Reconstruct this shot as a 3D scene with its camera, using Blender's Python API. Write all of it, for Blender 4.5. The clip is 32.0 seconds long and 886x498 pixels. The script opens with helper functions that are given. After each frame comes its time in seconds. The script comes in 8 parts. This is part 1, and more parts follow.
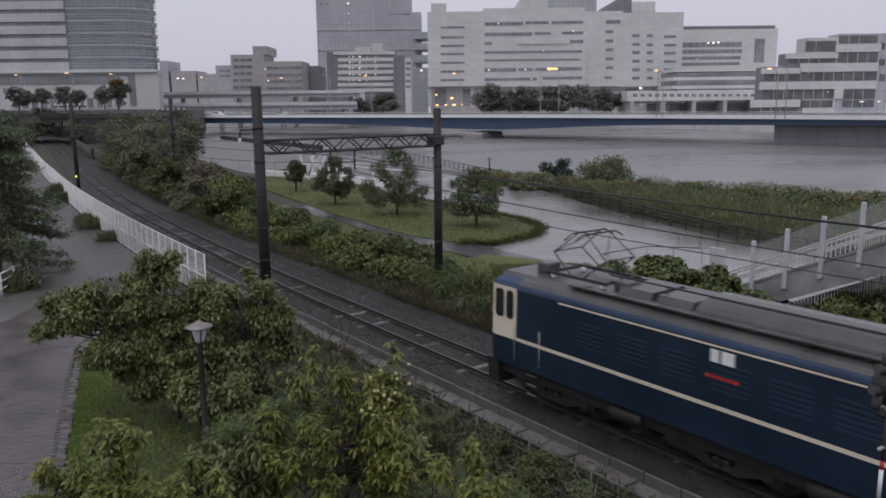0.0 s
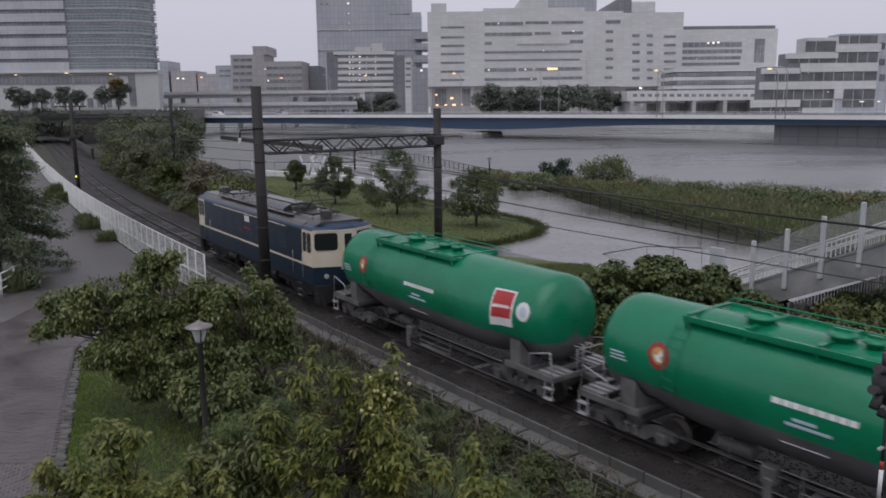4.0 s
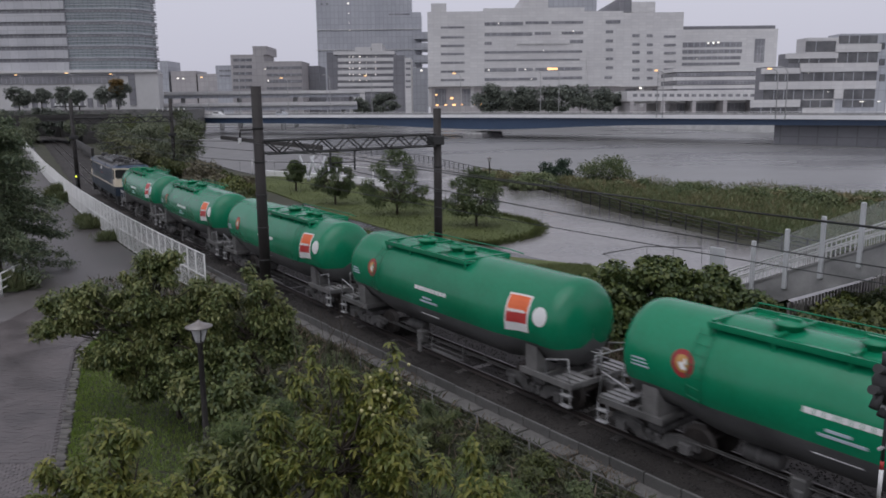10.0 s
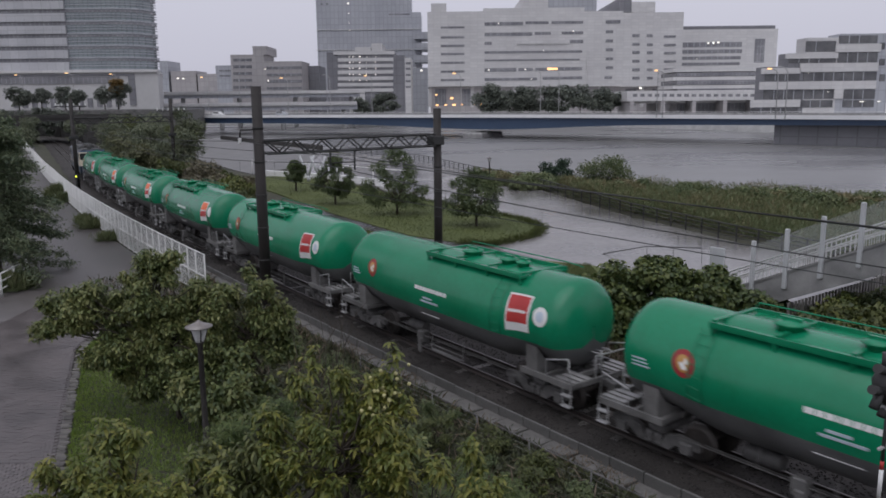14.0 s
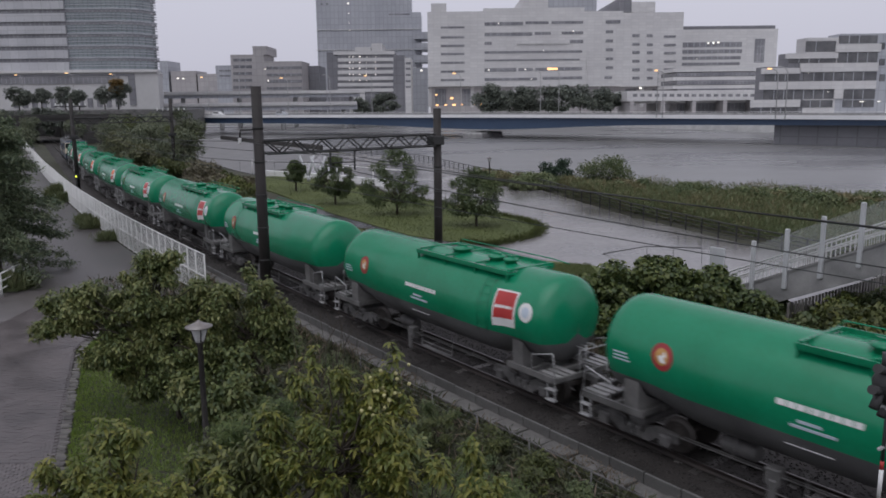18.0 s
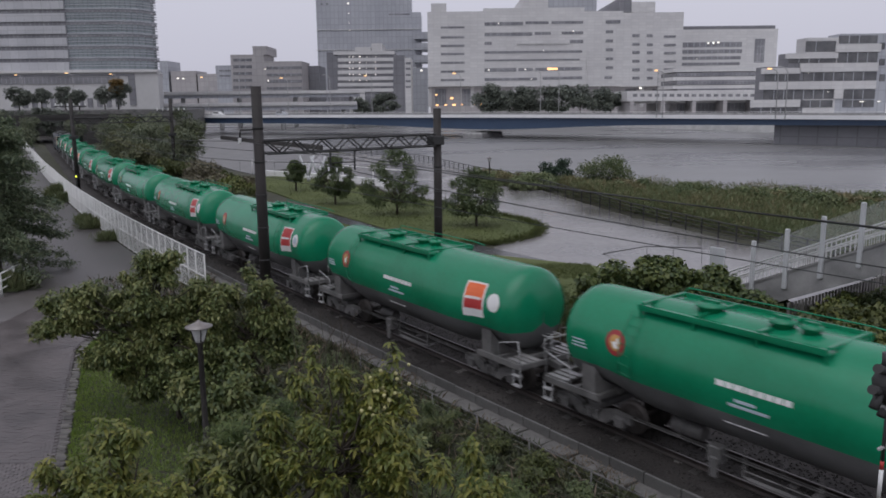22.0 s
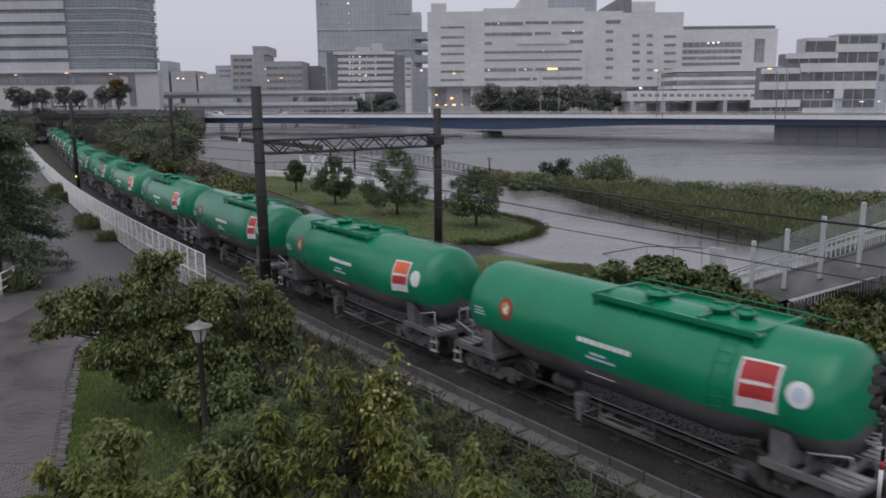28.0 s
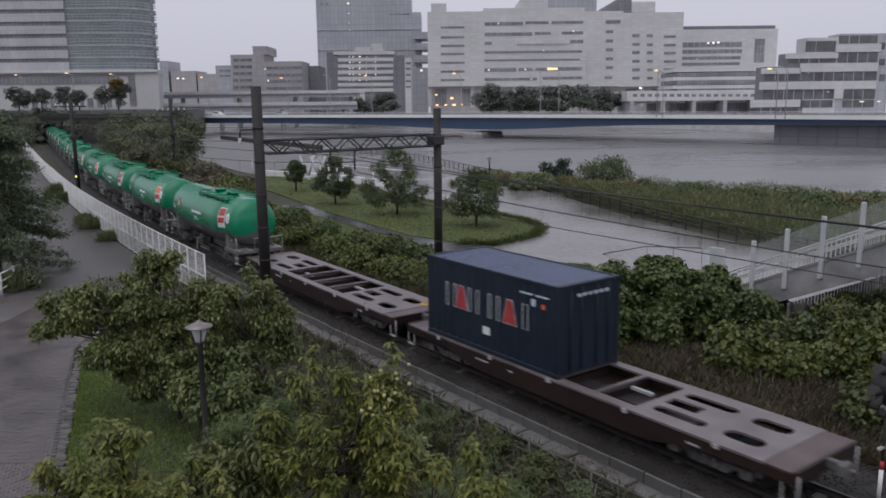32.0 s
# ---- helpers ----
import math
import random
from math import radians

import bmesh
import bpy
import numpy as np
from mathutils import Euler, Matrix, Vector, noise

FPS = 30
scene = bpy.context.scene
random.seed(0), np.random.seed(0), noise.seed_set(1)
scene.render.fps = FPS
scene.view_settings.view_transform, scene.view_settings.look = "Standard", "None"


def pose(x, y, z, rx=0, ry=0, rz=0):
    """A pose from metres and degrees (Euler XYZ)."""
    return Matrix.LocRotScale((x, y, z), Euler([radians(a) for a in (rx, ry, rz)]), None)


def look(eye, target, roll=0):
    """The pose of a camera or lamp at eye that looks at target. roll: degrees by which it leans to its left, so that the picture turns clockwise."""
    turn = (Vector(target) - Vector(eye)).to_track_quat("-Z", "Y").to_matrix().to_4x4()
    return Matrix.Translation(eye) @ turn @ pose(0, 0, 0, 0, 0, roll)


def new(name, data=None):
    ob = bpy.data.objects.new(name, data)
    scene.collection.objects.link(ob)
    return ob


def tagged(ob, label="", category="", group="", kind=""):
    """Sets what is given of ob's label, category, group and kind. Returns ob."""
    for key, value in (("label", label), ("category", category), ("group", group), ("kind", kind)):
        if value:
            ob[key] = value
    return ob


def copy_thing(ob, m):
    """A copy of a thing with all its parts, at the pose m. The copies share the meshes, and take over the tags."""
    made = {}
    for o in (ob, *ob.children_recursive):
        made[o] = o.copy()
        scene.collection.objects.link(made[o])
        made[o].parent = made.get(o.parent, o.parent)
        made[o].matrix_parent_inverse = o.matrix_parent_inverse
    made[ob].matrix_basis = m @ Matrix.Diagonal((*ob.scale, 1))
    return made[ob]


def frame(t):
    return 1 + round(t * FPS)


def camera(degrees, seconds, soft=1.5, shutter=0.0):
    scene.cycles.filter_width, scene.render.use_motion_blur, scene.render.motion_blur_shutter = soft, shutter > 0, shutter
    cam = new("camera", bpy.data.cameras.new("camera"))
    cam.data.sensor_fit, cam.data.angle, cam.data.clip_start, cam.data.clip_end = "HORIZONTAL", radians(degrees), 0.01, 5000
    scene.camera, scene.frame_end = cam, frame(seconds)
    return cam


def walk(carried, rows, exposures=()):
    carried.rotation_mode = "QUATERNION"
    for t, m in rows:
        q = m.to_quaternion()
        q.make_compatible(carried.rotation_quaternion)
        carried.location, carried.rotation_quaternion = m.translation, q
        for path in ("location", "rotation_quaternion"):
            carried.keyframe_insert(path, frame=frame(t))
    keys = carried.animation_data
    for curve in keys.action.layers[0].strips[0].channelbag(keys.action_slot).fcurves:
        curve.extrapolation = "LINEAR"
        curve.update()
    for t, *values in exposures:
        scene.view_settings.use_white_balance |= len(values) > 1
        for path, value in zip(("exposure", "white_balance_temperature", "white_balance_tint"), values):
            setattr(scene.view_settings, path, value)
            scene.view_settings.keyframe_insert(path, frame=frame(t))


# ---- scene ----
# ---------------------------------------------------------------- camera
cam = camera(58.7, 32.0, soft=1.7, shutter=0.5)
EYE = pose(0, 0, 8.481, 90 - 10.552, 0, 0) @ pose(0, 0, 0, 0, 0, -0.593)
walk(cam, [(0.0, EYE), (32.0, EYE)], exposures=[(0.0, -0.25, 6250, 10), (32.0, -0.25, 6250, 10)])

# ---------------------------------------------------------------- world and sun: heavy overcast, rain, dusk
world = bpy.data.worlds.new("overcast_sky")
scene.world = world
world.use_nodes = True
wn, wl = world.node_tree.nodes, world.node_tree.links
sky = wn.new("ShaderNodeTexSky")
sky.sky_type, sky.sun_disc = "NISHITA", False
sky.sun_elevation, sky.sun_rotation = radians(62), radians(200)
sky.air_density, sky.dust_density, sky.ozone_density = 1.0, 4.0, 1.0
grey = wn.new("ShaderNodeHueSaturation")
grey.inputs["Saturation"].default_value = 0.1
blend = wn.new("ShaderNodeMix")
blend.data_type = "RGBA"
blend.inputs["Factor"].default_value = 0.7
blend.inputs["B"].default_value = (7.72, 7.5, 8.6, 1)
wl.new(sky.outputs["Color"], grey.inputs["Color"])
wl.new(grey.outputs["Color"], blend.inputs["A"])
wl.new(blend.outputs["Result"], wn["Background"].inputs["Color"])
wn["Background"].inputs["Strength"].default_value = 0.11
sun = new("sun", bpy.data.lights.new("sun", "SUN"))
sun.data.energy, sun.data.angle, sun.data.color = 0.9, radians(70), (1.0, 0.98, 0.97)
sun.matrix_world = look((0, 0, 60), (14, 22, 0))

# ---------------------------------------------------------------- materials
def surface(name, c1, c2, scale=1.0, rough=0.6, bump=0.1, metal=0.0, grain=30.0, rough2=None, vary=0.0, stretch=(1, 1, 1), spec=0.5):
    """A surface with stains at one scale and grain at another, in metres; vary: difference from object to object."""
    m = bpy.data.materials.new(name)
    m.use_nodes = True
    n, l = m.node_tree.nodes, m.node_tree.links
    b = n["Principled BSDF"]
    tc = n.new("ShaderNodeTexCoord")
    mp = n.new("ShaderNodeMapping")
    mp.inputs["Scale"].default_value = stretch
    l.new(tc.outputs["Object"], mp.inputs["Vector"])
    big, fine = n.new("ShaderNodeTexNoise"), n.new("ShaderNodeTexNoise")
    big.inputs["Scale"].default_value, big.inputs["Detail"].default_value = scale, 5
    fine.inputs["Scale"].default_value, fine.inputs["Detail"].default_value = grain, 3
    for t in (big, fine):
        l.new(mp.outputs["Vector"], t.inputs["Vector"])
    add = n.new("ShaderNodeMath")
    add.operation = "MULTIPLY_ADD"
    add.inputs[1].default_value = 0.35
    l.new(fine.outputs["Fac"], add.inputs[0])
    l.new(big.outputs["Fac"], add.inputs[2])
    ramp = n.new("ShaderNodeValToRGB")
    ramp.color_ramp.elements[0].position, ramp.color_ramp.elements[1].position = 0.45, 0.9
    ramp.color_ramp.elements[0].color, ramp.color_ramp.elements[1].color = (*c1, 1), (*c2, 1)
    l.new(add.outputs["Value"], ramp.inputs["Fac"])
    out = ramp.outputs["Color"]
    if vary:
        info = n.new("ShaderNodeObjectInfo")
        hsv = n.new("ShaderNodeHueSaturation")
        mr = n.new("ShaderNodeMapRange")
        mr.inputs["To Min"].default_value, mr.inputs["To Max"].default_value = 1 - vary, 1 + vary
        l.new(info.outputs["Random"], mr.inputs["Value"])
        l.new(mr.outputs["Result"], hsv.inputs["Value"])
        l.new(out, hsv.inputs["Color"])
        out = hsv.outputs["Color"]
    l.new(out, b.inputs["Base Color"])
    rr = n.new("ShaderNodeMapRange")
    rr.inputs["To Min"].default_value = rough
    rr.inputs["To Max"].default_value = rough2 if rough2 is not None else min(1, rough + 0.15)
    l.new(big.outputs["Fac"], rr.inputs["Value"])
    l.new(rr.outputs["Result"], b.inputs["Roughness"])
    b.inputs["Metallic"].default_value = metal
    b.inputs["Specular IOR Level"].default_value = spec
    if bump:
        bp = n.new("ShaderNodeBump")
        bp.inputs["Strength"].default_value, bp.inputs["Distance"].default_value = bump, 0.02
        l.new(fine.outputs["Fac"], bp.inputs["Height"])
        l.new(bp.outputs["Normal"], b.inputs["Normal"])
    return m


def leafy(name, c1, c2, c3, rough=0.52):
    """Leaves: each leaf has its own tint, with light passing through it."""
    m = bpy.data.materials.new(name)
    m.use_nodes = True
    n, l = m.node_tree.nodes, m.node_tree.links
    b = n["Principled BSDF"]
    geo = n.new("ShaderNodeNewGeometry")
    tc = n.new("ShaderNodeTexCoord")
    big = n.new("ShaderNodeTexNoise")
    big.inputs["Scale"].default_value = 0.8
    l.new(tc.outputs["Object"], big.inputs["Vector"])
    mixf = n.new("ShaderNodeMath")
    mixf.operation = "MULTIPLY_ADD"
    mixf.inputs[1].default_value = 0.6
    l.new(geo.outputs["Random Per Island"], mixf.inputs[0])
    sc = n.new("ShaderNodeMath")
    sc.operation = "MULTIPLY_ADD"
    sc.inputs[1].default_value, sc.inputs[2].default_value = 0.9, -0.25
    l.new(big.outputs["Fac"], sc.inputs[0])
    l.new(sc.outputs["Value"], mixf.inputs[2])
    ramp = n.new("ShaderNodeValToRGB")
    e = ramp.color_ramp.elements
    e[0].position, e[1].position = 0.15, 0.85
    e[0].color, e[1].color = (*c1, 1), (*c3, 1)
    e.new(0.5).color = (*c2, 1)
    l.new(mixf.outputs["Value"], ramp.inputs["Fac"])
    l.new(ramp.outputs["Color"], b.inputs["Base Color"])
    b.inputs["Roughness"].default_value = rough
    tr = n.new("ShaderNodeBsdfTranslucent")
    l.new(ramp.outputs["Color"], tr.inputs["Color"])
    ms = n.new("ShaderNodeMixShader")
    ms.inputs["Fac"].default_value = 0.25
    l.new(b.outputs["BSDF"], ms.inputs[1])
    l.new(tr.outputs["BSDF"], ms.inputs[2])
    l.new(ms.outputs["Shader"], n["Material Output"].inputs["Surface"])
    return m


def glow(name, c, strength):
    m = bpy.data.materials.new(name)
    m.use_nodes = True
    b = m.node_tree.nodes["Principled BSDF"]
    b.inputs["Base Color"].default_value = (*c, 1)
    b.inputs["Emission Color"].default_value = (*c, 1)
    b.inputs["Emission Strength"].default_value = strength
    return m


def glassy(name, c, rough=0.08):
    """Dark window glass in front of an unlit room: a glossy dark sheet."""
    m = surface(name, c, tuple(v * 1.5 for v in c), 0.3, rough, 0.0, 0.0, 2.0)
    m.node_tree.nodes["Principled BSDF"].inputs["Specular IOR Level"].default_value = 0.7
    return m


M = {}
M["soil"] = surface("soil", (0.05, 0.045, 0.03), (0.09, 0.08, 0.05), 0.4, 0.8, 0.5, grain=12)
M["weeds"] = surface("weeds", (0.035, 0.037, 0.022), (0.06, 0.06, 0.036), 0.6, 0.8, 0.8, grain=14)
M["lawn"] = surface("lawn", (0.065, 0.086, 0.021), (0.10, 0.122, 0.032), 0.25, 0.8, 0.8, grain=25)
M["ballast"] = surface("ballast", (0.02, 0.018, 0.0165), (0.062, 0.056, 0.052), 0.35, 0.65, 1.0, grain=16, spec=0.25)
M["stone"] = surface("ballast_stone", (0.017, 0.0155, 0.0145), (0.055, 0.05, 0.046), 3.0, 0.6, 0.3, grain=40, spec=0.3)
M["sleeper"] = surface("sleeper_concrete", (0.045, 0.042, 0.039), (0.17, 0.16, 0.15), 1.5, 0.4, 0.3, vary=0.5)
M["rail"] = surface("rail_rust", (0.014, 0.011, 0.0095), (0.034, 0.025, 0.021), 2.0, 0.6, 0.2)
M["railtop"] = surface("rail_steel", (0.11, 0.10, 0.095), (0.2, 0.19, 0.18), 2.0, 0.3, 0.0, 1.0)
M["concrete"] = surface("wet_concrete", (0.06, 0.06, 0.057), (0.17, 0.165, 0.158), 0.7, 0.4, 0.25, vary=0.15)
M["concrete_pale"] = surface("pale_concrete", (0.42, 0.42, 0.41), (0.58, 0.58, 0.57), 0.4, 0.5, 0.15)
M["paver"] = surface("wet_paver", (0.07, 0.062, 0.062), (0.14, 0.122, 0.12), 0.8, 0.22, 0.15, rough2=0.5, vary=0.18)
M["joint"] = surface("paver_joint", (0.075, 0.068, 0.066), (0.13, 0.118, 0.114), 0.8, 0.35, 0.3)
M["plaza"] = surface("wet_plaza_paving", (0.12, 0.115, 0.112), (0.27, 0.26, 0.255), 0.10, 0.03, 0.03, grain=3.0, rough2=0.42)
M["asphalt"] = surface("wet_asphalt", (0.04, 0.04, 0.042), (0.07, 0.07, 0.072), 0.3, 0.12, 0.15, grain=40, rough2=0.4)
M["white_steel"] = surface("white_painted_steel", (0.62, 0.62, 0.60), (0.80, 0.80, 0.78), 0.8, 0.4, 0.05)
M["grey_steel"] = surface("grey_painted_steel", (0.30, 0.30, 0.30), (0.42, 0.42, 0.42), 1.2, 0.4, 0.1)
M["mast"] = surface("dark_mast", (0.014, 0.012, 0.011), (0.034, 0.029, 0.027), 0.6, 0.6, 0.3, grain=20)
M["dark_steel"] = surface("dark_steel", (0.018, 0.018, 0.019), (0.045, 0.044, 0.043), 1.5, 0.55, 0.2)
M["wire"] = surface("wire", (0.02, 0.02, 0.02), (0.04, 0.04, 0.04), 4, 0.5, 0.0)
M["porcelain"] = surface("porcelain", (0.75, 0.75, 0.74), (0.85, 0.85, 0.84), 4, 0.2, 0.0)
M["green"] = surface("tank_green", (0.006, 0.17, 0.078), (0.011, 0.235, 0.115), 0.5, 0.16, 0.02, grain=9, rough2=0.32, vary=0.10)
M["belly"] = surface("belly_grey", (0.075, 0.075, 0.076), (0.16, 0.16, 0.16), 0.8, 0.4, 0.1, vary=0.1)
M["under"] = surface("underframe_grey", (0.07, 0.069, 0.067), (0.21, 0.205, 0.2), 1.5, 0.4, 0.2, vary=0.15)
M["platform"] = surface("wet_steel_platform", (0.14, 0.137, 0.133), (0.30, 0.295, 0.29), 1.5, 0.25, 0.15, vary=0.15)
M["bogie"] = surface("bogie_grey", (0.035, 0.035, 0.034), (0.125, 0.12, 0.118), 2.5, 0.5, 0.2, vary=0.2)
M["wheel"] = surface("wheel_steel", (0.03, 0.027, 0.025), (0.08, 0.07, 0.065), 3, 0.5, 0.1, 0.4)
M["white"] = surface("white_paint", (0.68, 0.68, 0.67), (0.80, 0.80, 0.79), 1.5, 0.4, 0.03)
M["red"] = surface("red_paint", (0.38, 0.03, 0.03), (0.50, 0.05, 0.045), 1.5, 0.4, 0.03)
M["mark_red"] = surface("mark_dark_red", (0.24, 0.022, 0.028), (0.34, 0.035, 0.04), 1.5, 0.4, 0.03)
M["mark_gold"] = surface("mark_gold", (0.42, 0.22, 0.06), (0.55, 0.32, 0.10), 3, 0.4, 0.03)
M["orange"] = surface("orange_paint", (0.70, 0.13, 0.035), (0.80, 0.18, 0.06), 1.5, 0.4, 0.03)
M["yellow"] = surface("yellow_paint", (0.60, 0.33, 0.05), (0.72, 0.42, 0.08), 1.5, 0.4, 0.03)
M["bluegrey"] = surface("pale_blue_paint", (0.45, 0.52, 0.60), (0.55, 0.62, 0.70), 1.5, 0.4, 0.0)
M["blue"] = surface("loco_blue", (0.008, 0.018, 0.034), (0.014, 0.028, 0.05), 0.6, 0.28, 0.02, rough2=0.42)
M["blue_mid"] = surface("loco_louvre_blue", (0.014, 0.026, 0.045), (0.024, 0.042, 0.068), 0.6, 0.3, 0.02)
# Lighter blue on roof edge and cab tops: the highlight is in the colour.
M["blue_highlight"] = surface("loco_roof_blue_highlit", (0.014, 0.032, 0.07), (0.022, 0.048, 0.10), 0.6, 0.22, 0.03)
M["cream"] = surface("loco_cream", (0.60, 0.52, 0.40), (0.70, 0.62, 0.49), 0.7, 0.4, 0.03)
M["roof"] = surface("loco_roof", (0.035, 0.035, 0.034), (0.095, 0.093, 0.09), 0.7, 0.22, 0.1)
M["roof_pale"] = surface("loco_roof_hatch", (0.05, 0.05, 0.048), (0.10, 0.098, 0.095), 0.7, 0.16, 0.05)
M["glass"] = glassy("dark_glass", (0.012, 0.014, 0.015))
M["brown"] = surface("wagon_brown", (0.014, 0.008, 0.0075), (0.034, 0.018, 0.016), 0.8, 0.4, 0.15)
M["deck"] = surface("worn_wagon_deck", (0.105, 0.086, 0.086), (0.20, 0.172, 0.172), 0.9, 0.25, 0.15, rough2=0.5)
M["end_brown"] = surface("end_plate_brown", (0.05, 0.033, 0.03), (0.12, 0.085, 0.08), 1.2, 0.3, 0.15)
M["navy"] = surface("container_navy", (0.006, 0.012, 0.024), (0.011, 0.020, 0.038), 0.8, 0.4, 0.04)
M["bark"] = surface("bark", (0.035, 0.028, 0.022), (0.08, 0.065, 0.05), 3, 0.8, 0.8, grain=20)
M["leaf_front"] = leafy("leaf_yellow_green", (0.062, 0.088, 0.016), (0.12, 0.145, 0.026), (0.24, 0.228, 0.046))
M["leaf_mid"] = leafy("leaf_green", (0.045, 0.06, 0.018), (0.08, 0.098, 0.028), (0.14, 0.15, 0.042))
M["leaf_dark"] = leafy("leaf_dark_green", (0.012, 0.03, 0.018), (0.022, 0.05, 0.025), (0.04, 0.075, 0.03))
M["leaf_vine"] = leafy("leaf_vine", (0.036, 0.06, 0.021), (0.08, 0.112, 0.032), (0.16, 0.185, 0.055))
M["leaf_reed"] = leafy("leaf_reed", (0.10, 0.135, 0.06), (0.165, 0.2, 0.088), (0.25, 0.265, 0.14))
M["leaf_dry"] = leafy("leaf_dry", (0.10, 0.078, 0.054), (0.17, 0.13, 0.092), (0.26, 0.21, 0.155))
M["grass"] = leafy("grass_blade", (0.12, 0.20, 0.03), (0.19, 0.285, 0.045), (0.26, 0.335, 0.07))
M["leaf_soft"] = leafy("leaf_feathery", (0.055, 0.09, 0.026), (0.092, 0.135, 0.036), (0.15, 0.185, 0.055))
M["lantern"] = surface("frosted_lantern", (0.42, 0.42, 0.42), (0.55, 0.55, 0.55), 3, 0.3, 0.0)
M["hat"] = surface("lamp_hat", (0.18, 0.16, 0.15), (0.28, 0.26, 0.25), 3, 0.3, 0.05, 0.3)
# Far leaves are greyed and lightened: distance haze is put into their colour.
M["leaf_hazed"] = leafy("leaf_far_green_hazed", (0.10, 0.115, 0.10), (0.15, 0.17, 0.14), (0.21, 0.23, 0.18))
M["leaf_rust"] = leafy("leaf_rust", (0.14, 0.09, 0.03), (0.20, 0.13, 0.04), (0.26, 0.17, 0.05))
M["leaf_park"] = leafy("leaf_park_tree", (0.045, 0.07, 0.026), (0.075, 0.105, 0.038), (0.125, 0.155, 0.055))
M["leaf_bright"] = leafy("leaf_bright_vine", (0.055, 0.08, 0.022), (0.115, 0.14, 0.034), (0.21, 0.21, 0.06))
# The next two scrub tints are lightened, with some haze put into them.
M["leaf_dry2"] = leafy("leaf_brown_green_hazed", (0.095, 0.085, 0.06), (0.145, 0.13, 0.085), (0.2, 0.185, 0.11))
M["leaf_scrub"] = leafy("leaf_scrub_green_hazed", (0.086, 0.106, 0.07), (0.138, 0.16, 0.098), (0.205, 0.225, 0.132))
M["leaf_weed"] = leafy("leaf_weed_green", (0.06, 0.09, 0.035), (0.10, 0.13, 0.05), (0.16, 0.18, 0.075))
M["leaf_reed_dry"] = leafy("leaf_reed_dry", (0.14, 0.13, 0.06), (0.21, 0.185, 0.09), (0.28, 0.24, 0.13))
M["leaf_weedy"] = leafy("leaf_dull_weed", (0.036, 0.046, 0.02), (0.066, 0.078, 0.032), (0.115, 0.115, 0.05))
# Paler scrub leaves, again with haze put into the colour.
M["leaf_pale"] = leafy("leaf_pale_scrub_hazed", (0.09, 0.10, 0.05), (0.135, 0.145, 0.07), (0.20, 0.20, 0.10))
M["leaf_tree"] = leafy("leaf_olive_tree", (0.06, 0.088, 0.03), (0.118, 0.148, 0.046), (0.23, 0.235, 0.085))
M["leaf_conifer"] = leafy("leaf_layered_tree", (0.07, 0.10, 0.06), (0.12, 0.155, 0.085), (0.19, 0.22, 0.12))
M["over_dark"] = surface("overpass_dark", (0.022, 0.021, 0.02), (0.06, 0.056, 0.052), 0.3, 0.6, 0.3)
M["concrete_grey"] = surface("stair_concrete", (0.16, 0.16, 0.16), (0.35, 0.345, 0.34), 0.9, 0.5, 0.2)
M["grey_post"] = surface("pale_grey_post", (0.42, 0.43, 0.44), (0.55, 0.56, 0.57), 0.8, 0.4, 0.05)
M["edging"] = surface("edging_stone", (0.06, 0.056, 0.05), (0.15, 0.14, 0.125), 2.0, 0.45, 0.2, vary=0.5)
M["paver_field"] = surface("wet_paver_field", (0.07, 0.062, 0.062), (0.14, 0.122, 0.12), 0.8, 0.22, 0.15, rough2=0.5)
M["loco_under"] = surface("loco_underside", (0.010, 0.010, 0.010), (0.032, 0.031, 0.03), 2.5, 0.5, 0.2)
M["ledge"] = surface("broken_ledge", (0.05, 0.047, 0.043), (0.19, 0.183, 0.172), 1.3, 0.5, 0.6, grain=9)
M["grass_far"] = leafy("lawn_blade", (0.062, 0.082, 0.02), (0.09, 0.112, 0.028), (0.13, 0.145, 0.045))
M["fruit"] = surface("pale_fruit", (0.35, 0.33, 0.14), (0.50, 0.46, 0.24), 5, 0.4, 0.0)
M["river"] = surface("river_water", (0.145, 0.145, 0.148), (0.22, 0.22, 0.218), 0.05, 0.08, 0.0, grain=0.6, rough2=0.5, stretch=(0.35, 1, 1))
M["lamp_warm"] = glow("lamp_warm", (1.0, 0.55, 0.22), 2.2)
M["lamp_white"] = glow("lamp_white", (1.0, 0.93, 0.82), 1.5)
M["lamp_yellow"] = glow("lamp_yellow", (0.75, 0.9, 0.05), 2.5)
M["bld_white"] = surface("building_white_tile", (0.54, 0.53, 0.525), (0.65, 0.64, 0.63), 0.05, 0.5, 0.0, grain=1.0)
M["bld_plain"] = surface("podium_white_panel", (0.44, 0.437, 0.435), (0.54, 0.535, 0.53), 0.06, 0.5, 0.0, grain=0.6)
M["bld_grey"] = surface("building_grey_panel", (0.36, 0.37, 0.40), (0.44, 0.45, 0.48), 0.05, 0.45, 0.0, grain=1.0)
M["bld_brown"] = surface("building_brown_grey", (0.36, 0.34, 0.34), (0.45, 0.43, 0.43), 0.05, 0.5, 0.0, grain=1.0)
M["bld_dark"] = surface("building_dark_panel", (0.17, 0.17, 0.185), (0.23, 0.23, 0.245), 0.05, 0.4, 0.0, grain=1.0)
M["bld_glass"] = surface("building_glass", (0.20, 0.24, 0.25), (0.32, 0.36, 0.37), 0.05, 0.15, 0.0, grain=0.3, rough2=0.3)
